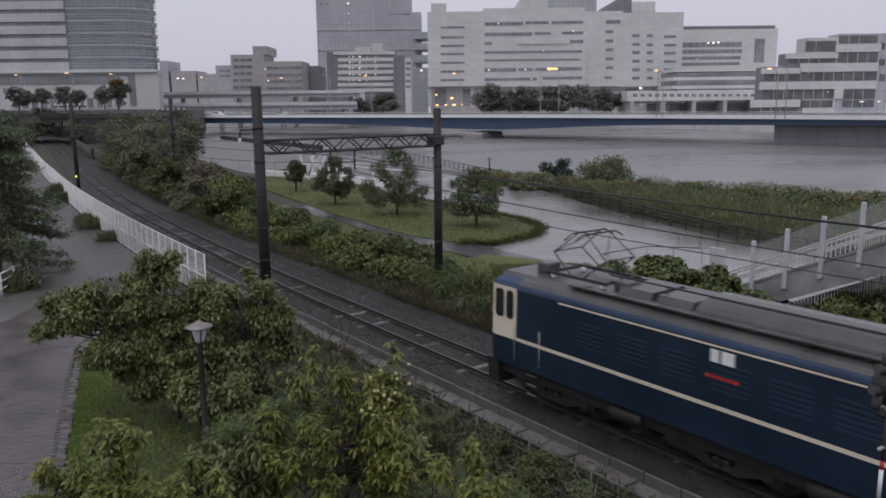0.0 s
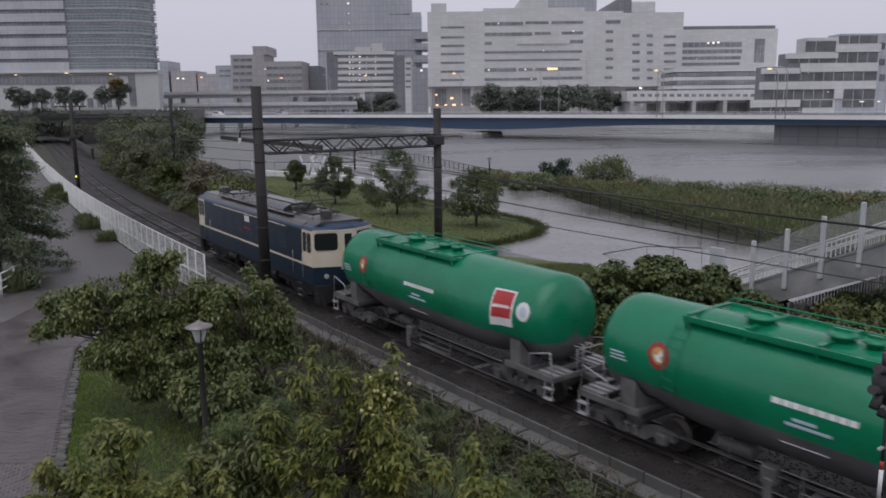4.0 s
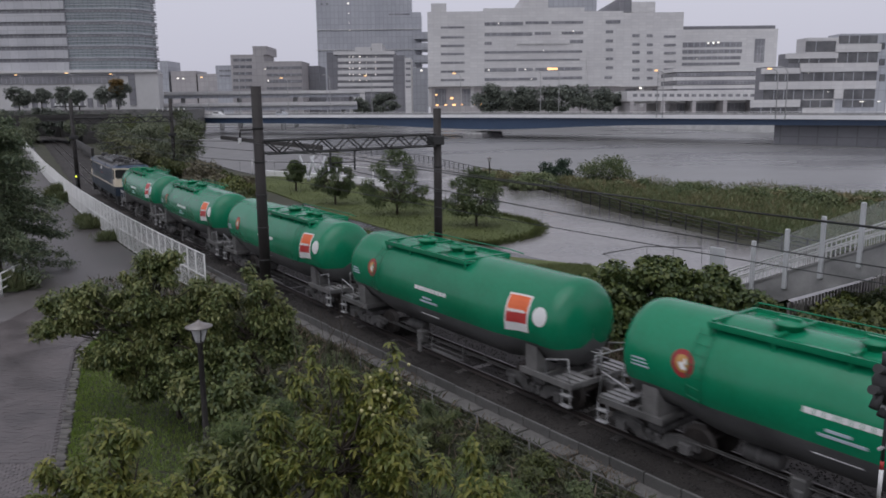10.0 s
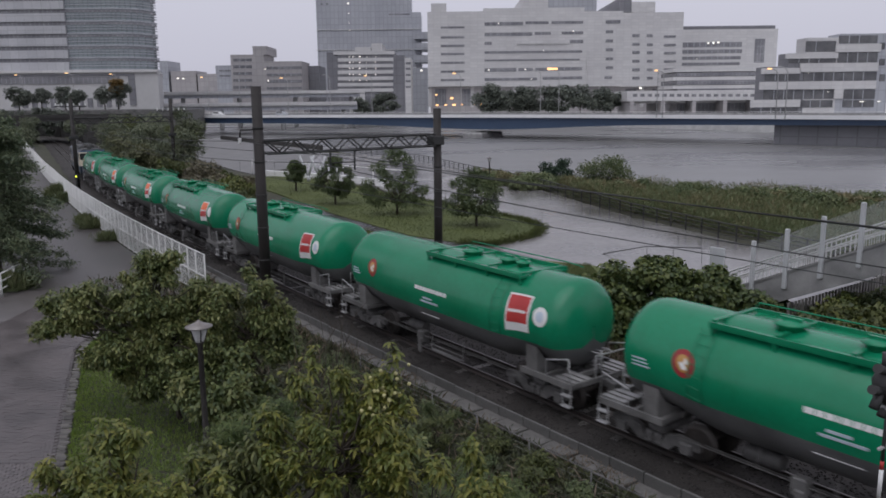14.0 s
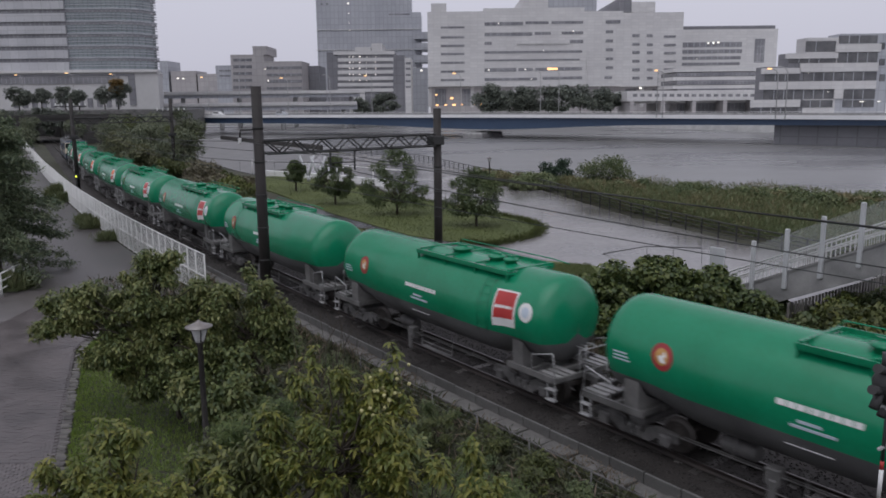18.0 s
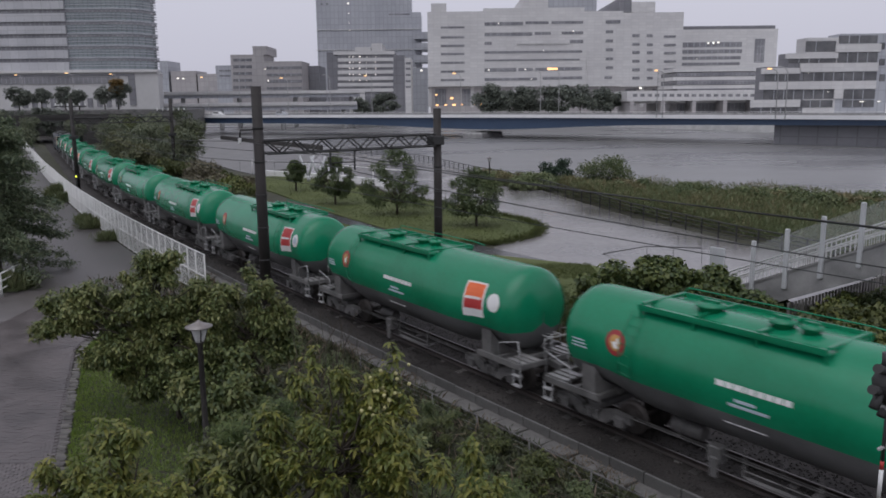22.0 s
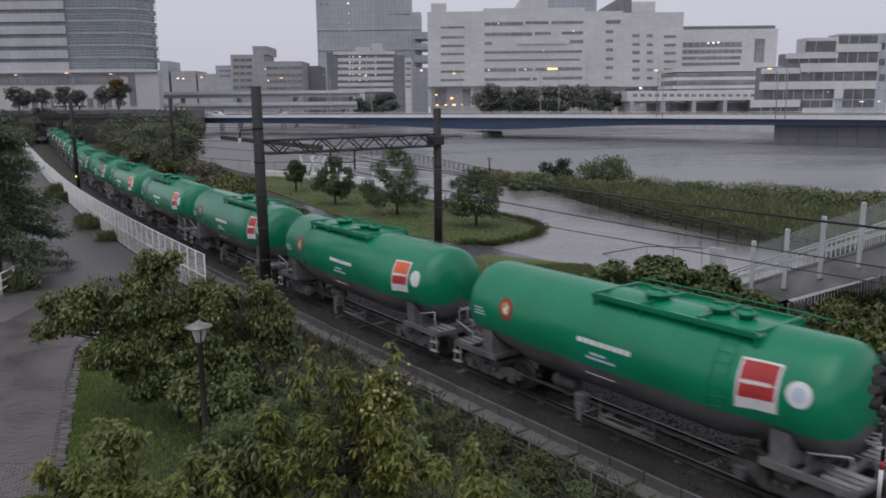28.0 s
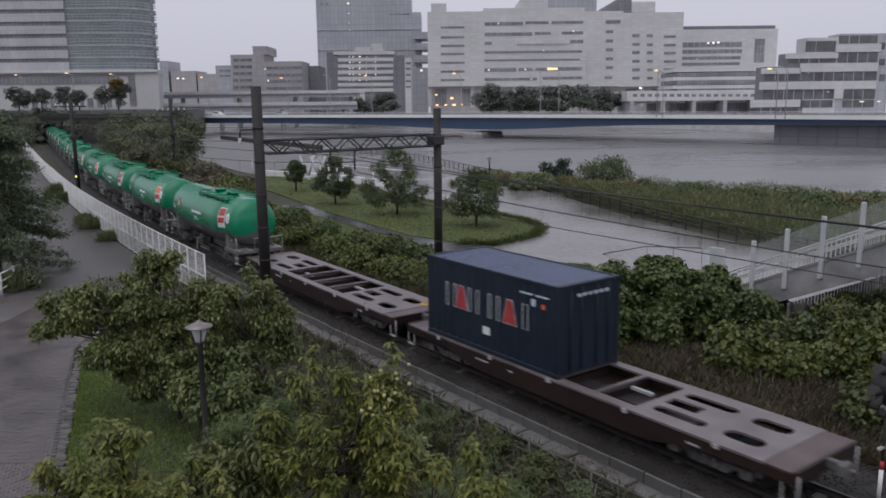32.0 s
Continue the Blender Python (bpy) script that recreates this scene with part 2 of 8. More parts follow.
M["bld_window"] = surface("building_window", (0.15, 0.15, 0.165), (0.28, 0.28, 0.29), 0.12, 0.2, 0.0, grain=0.5, rough2=0.3)
M["bridge_blue"] = surface("bridge_blue_girder", (0.035, 0.062, 0.115), (0.05, 0.085, 0.15), 0.03, 0.4, 0.0, grain=0.5)
M["bridge_white"] = surface("bridge_white_parapet", (0.66, 0.66, 0.66), (0.78, 0.78, 0.78), 0.05, 0.4, 0.0, grain=1.0)
M["bld_window_dark"] = surface("building_dark_window", (0.07, 0.07, 0.076), (0.17, 0.17, 0.175), 0.2, 0.2, 0.0, grain=0.5, rough2=0.3)
M["bld_spandrel"] = surface("tower_spandrel", (0.40, 0.405, 0.42), (0.52, 0.52, 0.54), 0.06, 0.4, 0.0, grain=1.0)


def panelled(m, wide, high, joint, tint):
    """Joints between the cladding panels of a facade."""
    n, l = m.node_tree.nodes, m.node_tree.links
    b = n["Principled BSDF"]
    src = b.inputs["Base Color"].links[0].from_socket
    tc, mp, br, mx = n.new("ShaderNodeTexCoord"), n.new("ShaderNodeMapping"), n.new("ShaderNodeTexBrick"), n.new("ShaderNodeMix")
    mp.inputs["Rotation"].default_value = (math.pi / 2, 0, 0)
    br.offset = 0.0
    br.inputs["Scale"].default_value = 1.0
    br.inputs["Brick Width"].default_value, br.inputs["Row Height"].default_value = wide, high
    br.inputs["Mortar Size"].default_value, br.inputs["Mortar Smooth"].default_value = joint, 0.1
    br.inputs["Color1"].default_value, br.inputs["Color2"].default_value, br.inputs["Mortar"].default_value = (1, 1, 1, 1), (0.9, 0.9, 0.91, 1), (tint, tint, tint, 1)
    mx.data_type, mx.blend_type = "RGBA", "MULTIPLY"
    mx.inputs["Factor"].default_value = 1.0
    l.new(tc.outputs["Object"], mp.inputs["Vector"])
    l.new(mp.outputs["Vector"], br.inputs["Vector"])
    l.new(src, mx.inputs["A"])
    l.new(br.outputs["Color"], mx.inputs["B"])
    l.new(mx.outputs["Result"], b.inputs["Base Color"])


panelled(M["bld_white"], 3.6, 1.4, 0.10, 0.86)
panelled(M["bld_grey"], 2.4, 3.6, 0.14, 0.75)
panelled(M["bld_brown"], 3.0, 3.3, 0.12, 0.78)
panelled(M["bld_dark"], 3.0, 3.5, 0.12, 0.7)
panelled(M["bld_glass"], 1.6, 4.22, 0.12, 0.6)
panelled(M["bld_window"], 1.6, 4.0, 0.10, 1.5)
panelled(M["bld_spandrel"], 3.2, 5.0, 0.08, 0.75)


def clear_sheet(name):
    """Clear plastic: mostly see-through, with gloss and a little dirt."""
    m = bpy.data.materials.new(name)
    m.use_nodes = True
    n, l = m.node_tree.nodes, m.node_tree.links
    b = n["Principled BSDF"]
    b.inputs["Base Color"].default_value, b.inputs["Roughness"].default_value = (0.5, 0.52, 0.52, 1), 0.15
    tr = n.new("ShaderNodeBsdfTransparent")
    ms = n.new("ShaderNodeMixShader")
    ms.inputs["Fac"].default_value = 0.30
    l.new(tr.outputs["BSDF"], ms.inputs[1])
    l.new(b.outputs["BSDF"], ms.inputs[2])
    l.new(ms.outputs["Shader"], n["Material Output"].inputs["Surface"])
    return m


M["clear"] = clear_sheet("clear_screen_sheet")


# ---------------------------------------------------------------- mesh helpers
def box(bm, x, y, z, sx, sy, sz, turn=None, mat=0):
    """A box centred at (x, y, z)."""
    m = Matrix.Translation((x, y, z)) @ (turn.to_4x4() if turn else Matrix()) @ Matrix.Diagonal((sx, sy, sz, 1))
    vs = [bm.verts.new(m @ Vector(c)) for c in ((-.5, -.5, -.5), (.5, -.5, -.5), (.5, .5, -.5), (-.5, .5, -.5), (-.5, -.5, .5), (.5, -.5, .5), (.5, .5, .5), (-.5, .5, .5))]
    for f in ((0, 3, 2, 1), (4, 5, 6, 7), (0, 1, 5, 4), (1, 2, 6, 5), (2, 3, 7, 6), (3, 0, 4, 7)):
        bm.faces.new([vs[i] for i in f]).material_index = mat
    return vs


def rod(bm, a, b, r, n=6, r2=None, cap=True):
    """A straight round bar from a to b."""
    a, b = Vector(a), Vector(b)
    d = b - a
    q = d.to_track_quat("Z", "Y").to_matrix()
    r2 = r if r2 is None else r2
    rings = []
    for p, rad in ((a, r), (b, r2)):
        rings.append([bm.verts.new(p + q @ Vector((rad * math.cos(2 * math.pi * i / n), rad * math.sin(2 * math.pi * i / n), 0))) for i in range(n)])
    for i in range(n):
        f = bm.faces.new((rings[0][i], rings[0][(i + 1) % n], rings[1][(i + 1) % n], rings[1][i]))
        f.smooth = n > 5
    if cap:
        bm.faces.new(rings[0][::-1])
        bm.faces.new(rings[1])


def tube(bm, pts, r, n=6):
    """A bent round bar through pts, in one piece."""
    pts = [Vector(p) for p in pts]
    rings = []
    for i, p in enumerate(pts):
        d = (pts[min(i + 1, len(pts) - 1)] - pts[max(i - 1, 0)]).normalized()
        q = d.to_track_quat("Z", "Y").to_matrix()
        rings.append([bm.verts.new(p + q @ Vector((r * math.cos(2 * math.pi * k / n), r * math.sin(2 * math.pi * k / n), 0))) for k in range(n)])
    for a, b in zip(rings, rings[1:]):
        off = min(range(n), key=lambda o: sum((a[k].co - b[(k + o) % n].co).length for k in range(n)))
        for k in range(n):
            bm.faces.new((a[k], a[(k + 1) % n], b[(k + 1 + off) % n], b[(k + off) % n])).smooth = True
    bm.faces.new(rings[0][::-1])
    bm.faces.new(rings[-1])


def lathe(bm, prof, n=24, origin=(0, 0, 0), turn=None, mat=0, cap=True):
    """Turns a profile of (radius, height) round the z axis."""
    o = Vector(origin)
    rings = []
    for r, h in prof:
        ring = []
        for i in range(n):
            v = Vector((r * math.cos(2 * math.pi * i / n), r * math.sin(2 * math.pi * i / n), h))
            ring.append(bm.verts.new(o + (turn @ v if turn else v)))
        rings.append(ring)
    for a, b in zip(rings, rings[1:]):
        for i in range(n):
            f = bm.faces.new((a[i], a[(i + 1) % n], b[(i + 1) % n], b[i]))
            f.smooth, f.material_index = True, mat
    if not cap:
        return
    for ring, flip in ((rings[0], True), (rings[-1], False)):
        bm.faces.new(ring[::-1] if flip else ring).material_index = mat


def prism(bm, poly, a, b, axis="x"):
    """An outline drawn out from a to b along an axis."""
    def put(u, v, w):
        return {"x": (w, u, v), "y": (u, w, v), "z": (u, v, w)}[axis]
    lo = [bm.verts.new(put(u, v, a)) for u, v in poly]
    hi = [bm.verts.new(put(u, v, b)) for u, v in poly]
    n = len(poly)
    fs = [bm.faces.new(lo[::-1]), bm.faces.new(hi)]
    for i in range(n):
        fs.append(bm.faces.new((lo[i], lo[(i + 1) % n], hi[(i + 1) % n], hi[i])))
    return fs


def rounded(bm, width=0.02, seg=1):
    bmesh.ops.bevel(bm, geom=list(bm.edges), offset=width, segments=seg, affect="EDGES", clamp_overlap=True)


def part(name, bm, material, parent=None, label=""):
    """Links a bmesh as one mesh object under a thing or a part."""
    bmesh.ops.recalc_face_normals(bm, faces=list(bm.faces))
    me = bpy.data.meshes.new(name)
    bm.to_mesh(me)
    bm.free()
    for m in material if isinstance(material, (list, tuple)) else [material]:
        me.materials.append(m)
    ob = new(name, me)
    if parent:
        ob.parent = parent
    if label:
        ob["label"] = label
    return ob


def thing(name, label, category, group="", kind="", at=None):
    """An empty at a thing's base that carries its parts."""
    ob = new(name)
    ob.empty_display_size = 0.3
    tagged(ob, label, category, group, kind)
    if at is not None:
        ob.matrix_basis = at
    return ob


def raw_mesh(name, verts, faces, material, smooth=False):
    """An object from numpy arrays of corners and of equal-sided faces."""
    me = bpy.data.meshes.new(name)
    k = faces.shape[1]
    me.vertices.add(len(verts))
    me.vertices.foreach_set("co", verts.astype(np.float32).ravel())
    me.loops.add(faces.size)
    me.loops.foreach_set("vertex_index", faces.astype(np.int32).ravel())
    me.polygons.add(len(faces))
    me.polygons.foreach_set("loop_start", np.arange(0, faces.size, k, dtype=np.int32))
    if smooth:
        me.polygons.foreach_set("use_smooth", np.ones(len(faces), dtype=bool))
    me.update(calc_edges=True)
    me.materials.append(material)
    return new(name, me)


def leaves(name, pts, size, material, rng, droop=0.5, narrow=0.42, outward=None):
    """A mesh of folded leaves, one at each of pts; narrow: width over length."""
    n = len(pts)
    az = rng.uniform(0, 2 * math.pi, n)
    if outward is not None:
        az = np.arctan2(outward[:, 1], outward[:, 0]) + rng.normal(0, 0.9, n)
    pitch = rng.normal(-droop, 0.45, n)
    roll = rng.normal(0, 0.5, n)
    ln = size * rng.uniform(0.6, 1.25, n)
    d = np.stack([np.cos(az) * np.cos(pitch), np.sin(az) * np.cos(pitch), np.sin(pitch)], -1)
    side = np.stack([-np.sin(az), np.cos(az), np.zeros(n)], -1)
    up = np.cross(d, side)
    s2 = side * np.cos(roll)[:, None] + up * np.sin(roll)[:, None]
    u2 = np.cross(d, s2)
    w = (ln * narrow * 0.5)[:, None]
    L = ln[:, None]
    base, tip = pts, pts + d * L - u2 * L * 0.12 * np.sign(u2[:, 2:3] + 1e-6)
    mid = pts + d * L * 0.5
    a = mid + s2 * w + u2 * w * 0.35
    b = mid - s2 * w + u2 * w * 0.35
    verts = np.stack([base, a, tip, b], 1).reshape(-1, 3)
    i = np.arange(n)[:, None] * 4
    faces = np.concatenate([i + [0, 1, 2], i + [0, 2, 3]], 1).reshape(-1, 3)
    return raw_mesh(name, verts, faces, material)


def crown_points(rng, n, blobs, fill=0.35):
    """Points in the outer part of ellipsoids (x, y, z, rx, ry, rz), with their outward ways."""
    blobs = np.array(blobs, float)
    vol = blobs[:, 3] * blobs[:, 4] + blobs[:, 4] * blobs[:, 5]
    pick = rng.choice(len(blobs), n, p=vol / vol.sum())
    d = rng.normal(0, 1, (n, 3))
    d /= np.linalg.norm(d, axis=1)[:, None]
    r = 1 - fill * rng.random(n) ** 1.5
    r *= 0.9 + 0.22 * np.sin(d[:, 0] * 5 + pick) * np.sin(d[:, 1] * 6 + 2 * pick) * np.sin(d[:, 2] * 5)
    return blobs[pick, :3] + d * blobs[pick, 3:] * r[:, None], d


def blobs_in(rng, n, x, y, z, rx, ry, rz, size):
    """Small ellipsoids that fill a large one: the clumps of a crown."""
    out = []
    while len(out) < n:
        v = rng.uniform(-1, 1, 3)
        q = np.linalg.norm(v)
        if 0.35 < q < 1:
            s = size * rng.uniform(0.7, 1.3)
            out.append((x + v[0] * rx, y + v[1] * ry, z + v[2] * rz, s, s, s * 0.75))
    return out

# ---------------------------------------------------------------- the railway's line
ARC = np.arange(-330.0, 360.0, 0.1)
_u = np.clip(ARC, -60, 180) / 100
_k = np.where(ARC > 90, 0.0, -1.72712e-3 + 3.9587e-5 * _u + 5.75731e-4 * _u ** 2)
_i0 = int(np.argmin(abs(ARC)))
HEAD = np.cumsum(_k) * 0.1
HEAD = HEAD - HEAD[_i0] + 2.198153
LINE_X, LINE_Y = np.cumsum(np.cos(HEAD)) * 0.1, np.cumsum(np.sin(HEAD)) * 0.1
LINE_X, LINE_Y = LINE_X - LINE_X[_i0] + 1.66411, LINE_Y - LINE_Y[_i0] + 24.41304


def heading(s):
    return float(np.interp(s, ARC, HEAD))


def on_line(s, side=0.0, z=0.0):
    """The place s metres along the track, side metres to the left of its way, z over the rails."""
    a = heading(s)
    return Vector((float(np.interp(s, ARC, LINE_X)) - side * math.sin(a), float(np.interp(s, ARC, LINE_Y)) + side * math.cos(a), z))


def line_points(s, side, z):
    """Many places along the track at once."""
    s, side = np.asarray(s, float), np.asarray(side, float)
    a = np.interp(s, ARC, HEAD)
    return np.stack([np.interp(s, ARC, LINE_X) - side * np.sin(a), np.interp(s, ARC, LINE_Y) + side * np.cos(a), np.broadcast_to(z, s.shape)], -1)


def turn_at(s):
    return math.degrees(heading(s))


def place(s, side=0.0, z=0.0, extra=0.0):
    p = on_line(s, side, z)
    return pose(p.x, p.y, p.z, 0, 0, turn_at(s) + extra)


def side_of(x, y):
    """s and side of many points."""
    step = slice(None, None, 10)
    ax, ay, ah, arc = LINE_X[step], LINE_Y[step], HEAD[step], ARC[step]
    s, lat = np.empty(len(x)), np.empty(len(x))
    for lo in range(0, len(x), 4000):
        px, py = x[lo:lo + 4000, None], y[lo:lo + 4000, None]
        i = ((px - ax) ** 2 + (py - ay) ** 2).argmin(1)
        s[lo:lo + 4000] = arc[i]
        lat[lo:lo + 4000] = -(px[:, 0] - ax[i]) * np.sin(ah[i]) + (py[:, 0] - ay[i]) * np.cos(ah[i])
    return s, lat


def strip(name, s0, s1, profile, material, step=1.0):
    """A sheet along the track with a cross profile of (side, z)."""
    ss = np.arange(s0, s1 + step, step)
    v = np.array([on_line(s, a, z) for s in ss for a, z in profile])
    k = len(profile)
    i = (np.arange(len(ss) - 1)[:, None] * k + np.arange(k - 1)[None, :]).ravel()[:, None]
    return raw_mesh(name, v, i + np.array([0, 1, k + 1, k])[::-1], material, True)


# ---------------------------------------------------------------- ground: one sheet to the horizon, with the river's bed in it
SHORE = [(-400, 620), (-150, 330), (-60, 215), (-24, 160), (-2.5, 121), (7, 98), (13, 90.5), (25, 81.5), (39, 68.5), (56, 50), (90, 10), (200, -120), (600, -600)]
_sx, _sy = np.array([q[0] for q in SHORE], float), np.array([q[1] for q in SHORE], float)


def river_gap(x, y):
    """How far a point lies beyond the near shore, towards the river (metres, rough)."""
    best = np.full(len(x), 1e9)
    sign = np.ones(len(x))
    for i in range(len(_sx) - 1):
        ax, ay, bx, by = _sx[i], _sy[i], _sx[i + 1], _sy[i + 1]
        ex, ey = bx - ax, by - ay
        t = np.clip(((x - ax) * ex + (y - ay) * ey) / (ex * ex + ey * ey), 0, 1)
        dx, dy = x - ax - t * ex, y - ay - t * ey
        d = np.hypot(dx, dy)
        cr = ex * dy - ey * dx
        near = d < best
        sign = np.where(near, np.where(cr > 0, 1, -1), sign)
        best = np.minimum(best, d)
    return best * sign


def far_bank(x, y):
    """Distance beyond the far shore, a line that runs behind the bridge."""
    return (x * 0.55 + y * 0.835) - 262


def ground_height(x, y):
    s, lat = side_of(x, y)
    z = np.full(len(x), -0.62)
    near = np.clip((lat - 2.7) / 2.0, 0, 1)
    z = np.where(lat > 2.3, -0.16 + 0.12 * near, z)
    z = np.where(abs(lat) <= 2.3, -0.55, z)
    g = river_gap(x, y)
    f = far_bank(x, y)
    bed = np.clip(g / 4.0, 0, 1) * np.clip(-f / 6.0, 0, 1)
    z = z * (1 - bed) - 4.5 * bed
    return np.where(f > -8, -3.5, z)


gx = np.concatenate([[-4000, -2000, -1000, -600, -400, -300, -200, -160], np.arange(-130, 70, 1.2), [75, 82, 90, 100, 115, 130, 150, 180, 220, 300, 450, 700, 1200, 2200, 4000]])
gy = np.concatenate([[-4000, -2000, -900, -400, -250, -150, -100, -70], np.arange(-50, 180, 1.2), np.arange(182, 330, 4), [340, 360, 400, 500, 700, 1100, 2000, 4000]])
GX, GY = np.meshgrid(gx, gy)
gv = np.stack([GX.ravel(), GY.ravel(), ground_height(GX.ravel(), GY.ravel())], -1)
gi = (np.arange(len(gy) - 1)[:, None] * len(gx) + np.arange(len(gx) - 1)[None, :]).ravel()[:, None]
ground = raw_mesh("ground", gv, gi + np.array([0, 1, len(gx) + 1, len(gx)]), M["weeds"], True)
tagged(ground, "weedy wet ground beside the railway and the river", "ground", kind="structure")

wx = np.array([(-2600.0, -2600.0, -1.9), (2600, -2600, -1.9), (2600, 2600, -1.9), (-2600, 2600, -1.9)])
water = raw_mesh("water", wx, np.array([[0, 1, 2, 3]]), M["river"])
tagged(water, "grey rippled river water under rain", "water", kind="structure")
wm = M["river"].node_tree
_wave, _wave2, _wb = wm.nodes.new("ShaderNodeTexNoise"), wm.nodes.new("ShaderNodeTexNoise"), wm.nodes.new("ShaderNodeBump")
_wave.inputs["Scale"].default_value, _wave.inputs["Detail"].default_value = 1.2, 4
_wb.inputs["Strength"].default_value, _wb.inputs["Distance"].default_value = 0.35, 0.12
_wtc = wm.nodes.new("ShaderNodeTexCoord")
wm.links.new(_wtc.outputs["Object"], _wave.inputs["Vector"])
wm.links.new(_wave.outputs["Fac"], _wb.inputs["Height"])
wm.links.new(_wb.outputs["Normal"], wm.nodes["Principled BSDF"].inputs["Normal"])
M["river"].node_tree.nodes["Principled BSDF"].inputs["IOR"].default_value = 1.33

# ---------------------------------------------------------------- ballast, sleepers, rails
ballast = strip("ballast_bed", -70, 300, [(2.32, -0.5), (2.3, -0.34), (1.6, -0.18), (-1.7, -0.18), (-2.6, -0.5), (-4.6, -0.58), (-4.7, -0.75)], M["ballast"])
tagged(ballast, "bed of dark wet crushed stone under the track", "ballast", kind="structure")

railway = thing("railway_track", "single railway track on concrete sleepers, wet and curving", "railway track", kind="structure")
bm = bmesh.new()
prism(bm, [(-1.0, -0.30), (1.0, -0.30), (0.98, -0.185), (0.55, -0.15), (0.25, -0.175), (-0.25, -0.175), (-0.55, -0.15), (-0.98, -0.185)], -0.12, 0.12, "x")
first = part("sleeper", bm, M["sleeper"], railway)
first.matrix_basis = place(-16)
srng = random.Random(4)
for i in range(1, 290):
    ob = new("sleeper", first.data)
    ob.parent = railway
    ob.matrix_basis = place(-16 + i * 0.6, 0, srng.uniform(-0.05, 0.004), srng.uniform(-0.8, 0.8))
for side in (0.5335 + 0.0325, -0.5335 - 0.0325):
    prof = [(-0.065, -0.153), (0.065, -0.153), (0.065, -0.14), (0.01, -0.12), (0.01, -0.04), (0.032, -0.03), (0.032, -0.004), (0.024, 0.0)]
    prof += [(-a, b) for a, b in prof[::-1]]
    rail = strip("rail", -75, 320, [(side + a, b) for a, b in prof], M["rail"])
    rail.parent = railway
    top = strip("rail_head", -75, 320, [(side + 0.026, 0.0015), (side - 0.026, 0.0015)], M["railtop"])
    top.parent = railway
    top["label"] = "shiny worn rail head"

# loose stones over the bed
brng = np.random.default_rng(3)
nst = 36000
bs = -15 + 62 * brng.random(nst) ** 1.25
bl_ = brng.uniform(-4.4, 2.28, nst)
keep = ~((abs(bl_) < 0.62) & (abs(bl_) > 0.47))
bs, bl_ = bs[keep], bl_[keep]
bz = np.interp(bl_, [-4.6, -2.6, -1.7, 1.6, 2.3], [-0.58, -0.5, -0.18, -0.18, -0.34])
C = line_points(bs, bl_, 0.0)
C[:, 2] = bz
rad = brng.uniform(0.02, 0.05, len(C))[:, None, None]
octa = np.array([(1, 0, 0), (-1, 0, 0), (0, 1, 0), (0, -1, 0), (0, 0, 0.7), (0, 0, -0.7)], float)
jit = octa[None] * rad * brng.uniform(0.65, 1.35, (len(C), 6, 1)) + brng.normal(0, 0.006, (len(C), 6, 3))
rot = brng.uniform(0, 6.28, len(C))
cx, sx = np.cos(rot)[:, None], np.sin(rot)[:, None]
jit = np.stack([jit[..., 0] * cx - jit[..., 1] * sx, jit[..., 0] * sx + jit[..., 1] * cx, jit[..., 2]], -1)
V = (C[:, None, :] + jit).reshape(-1, 3)
F = np.array([(0, 2, 4), (2, 1, 4), (1, 3, 4), (3, 0, 4), (2, 0, 5), (1, 2, 5), (3, 1, 5), (0, 3, 5)])
stones = raw_mesh("ballast_stones", V, (np.arange(len(C))[:, None, None] * 6 + F[None]).reshape(-1, 3), M["stone"])
tagged(stones, "loose wet dark ballast stones", "ballast stones", kind="stuff")

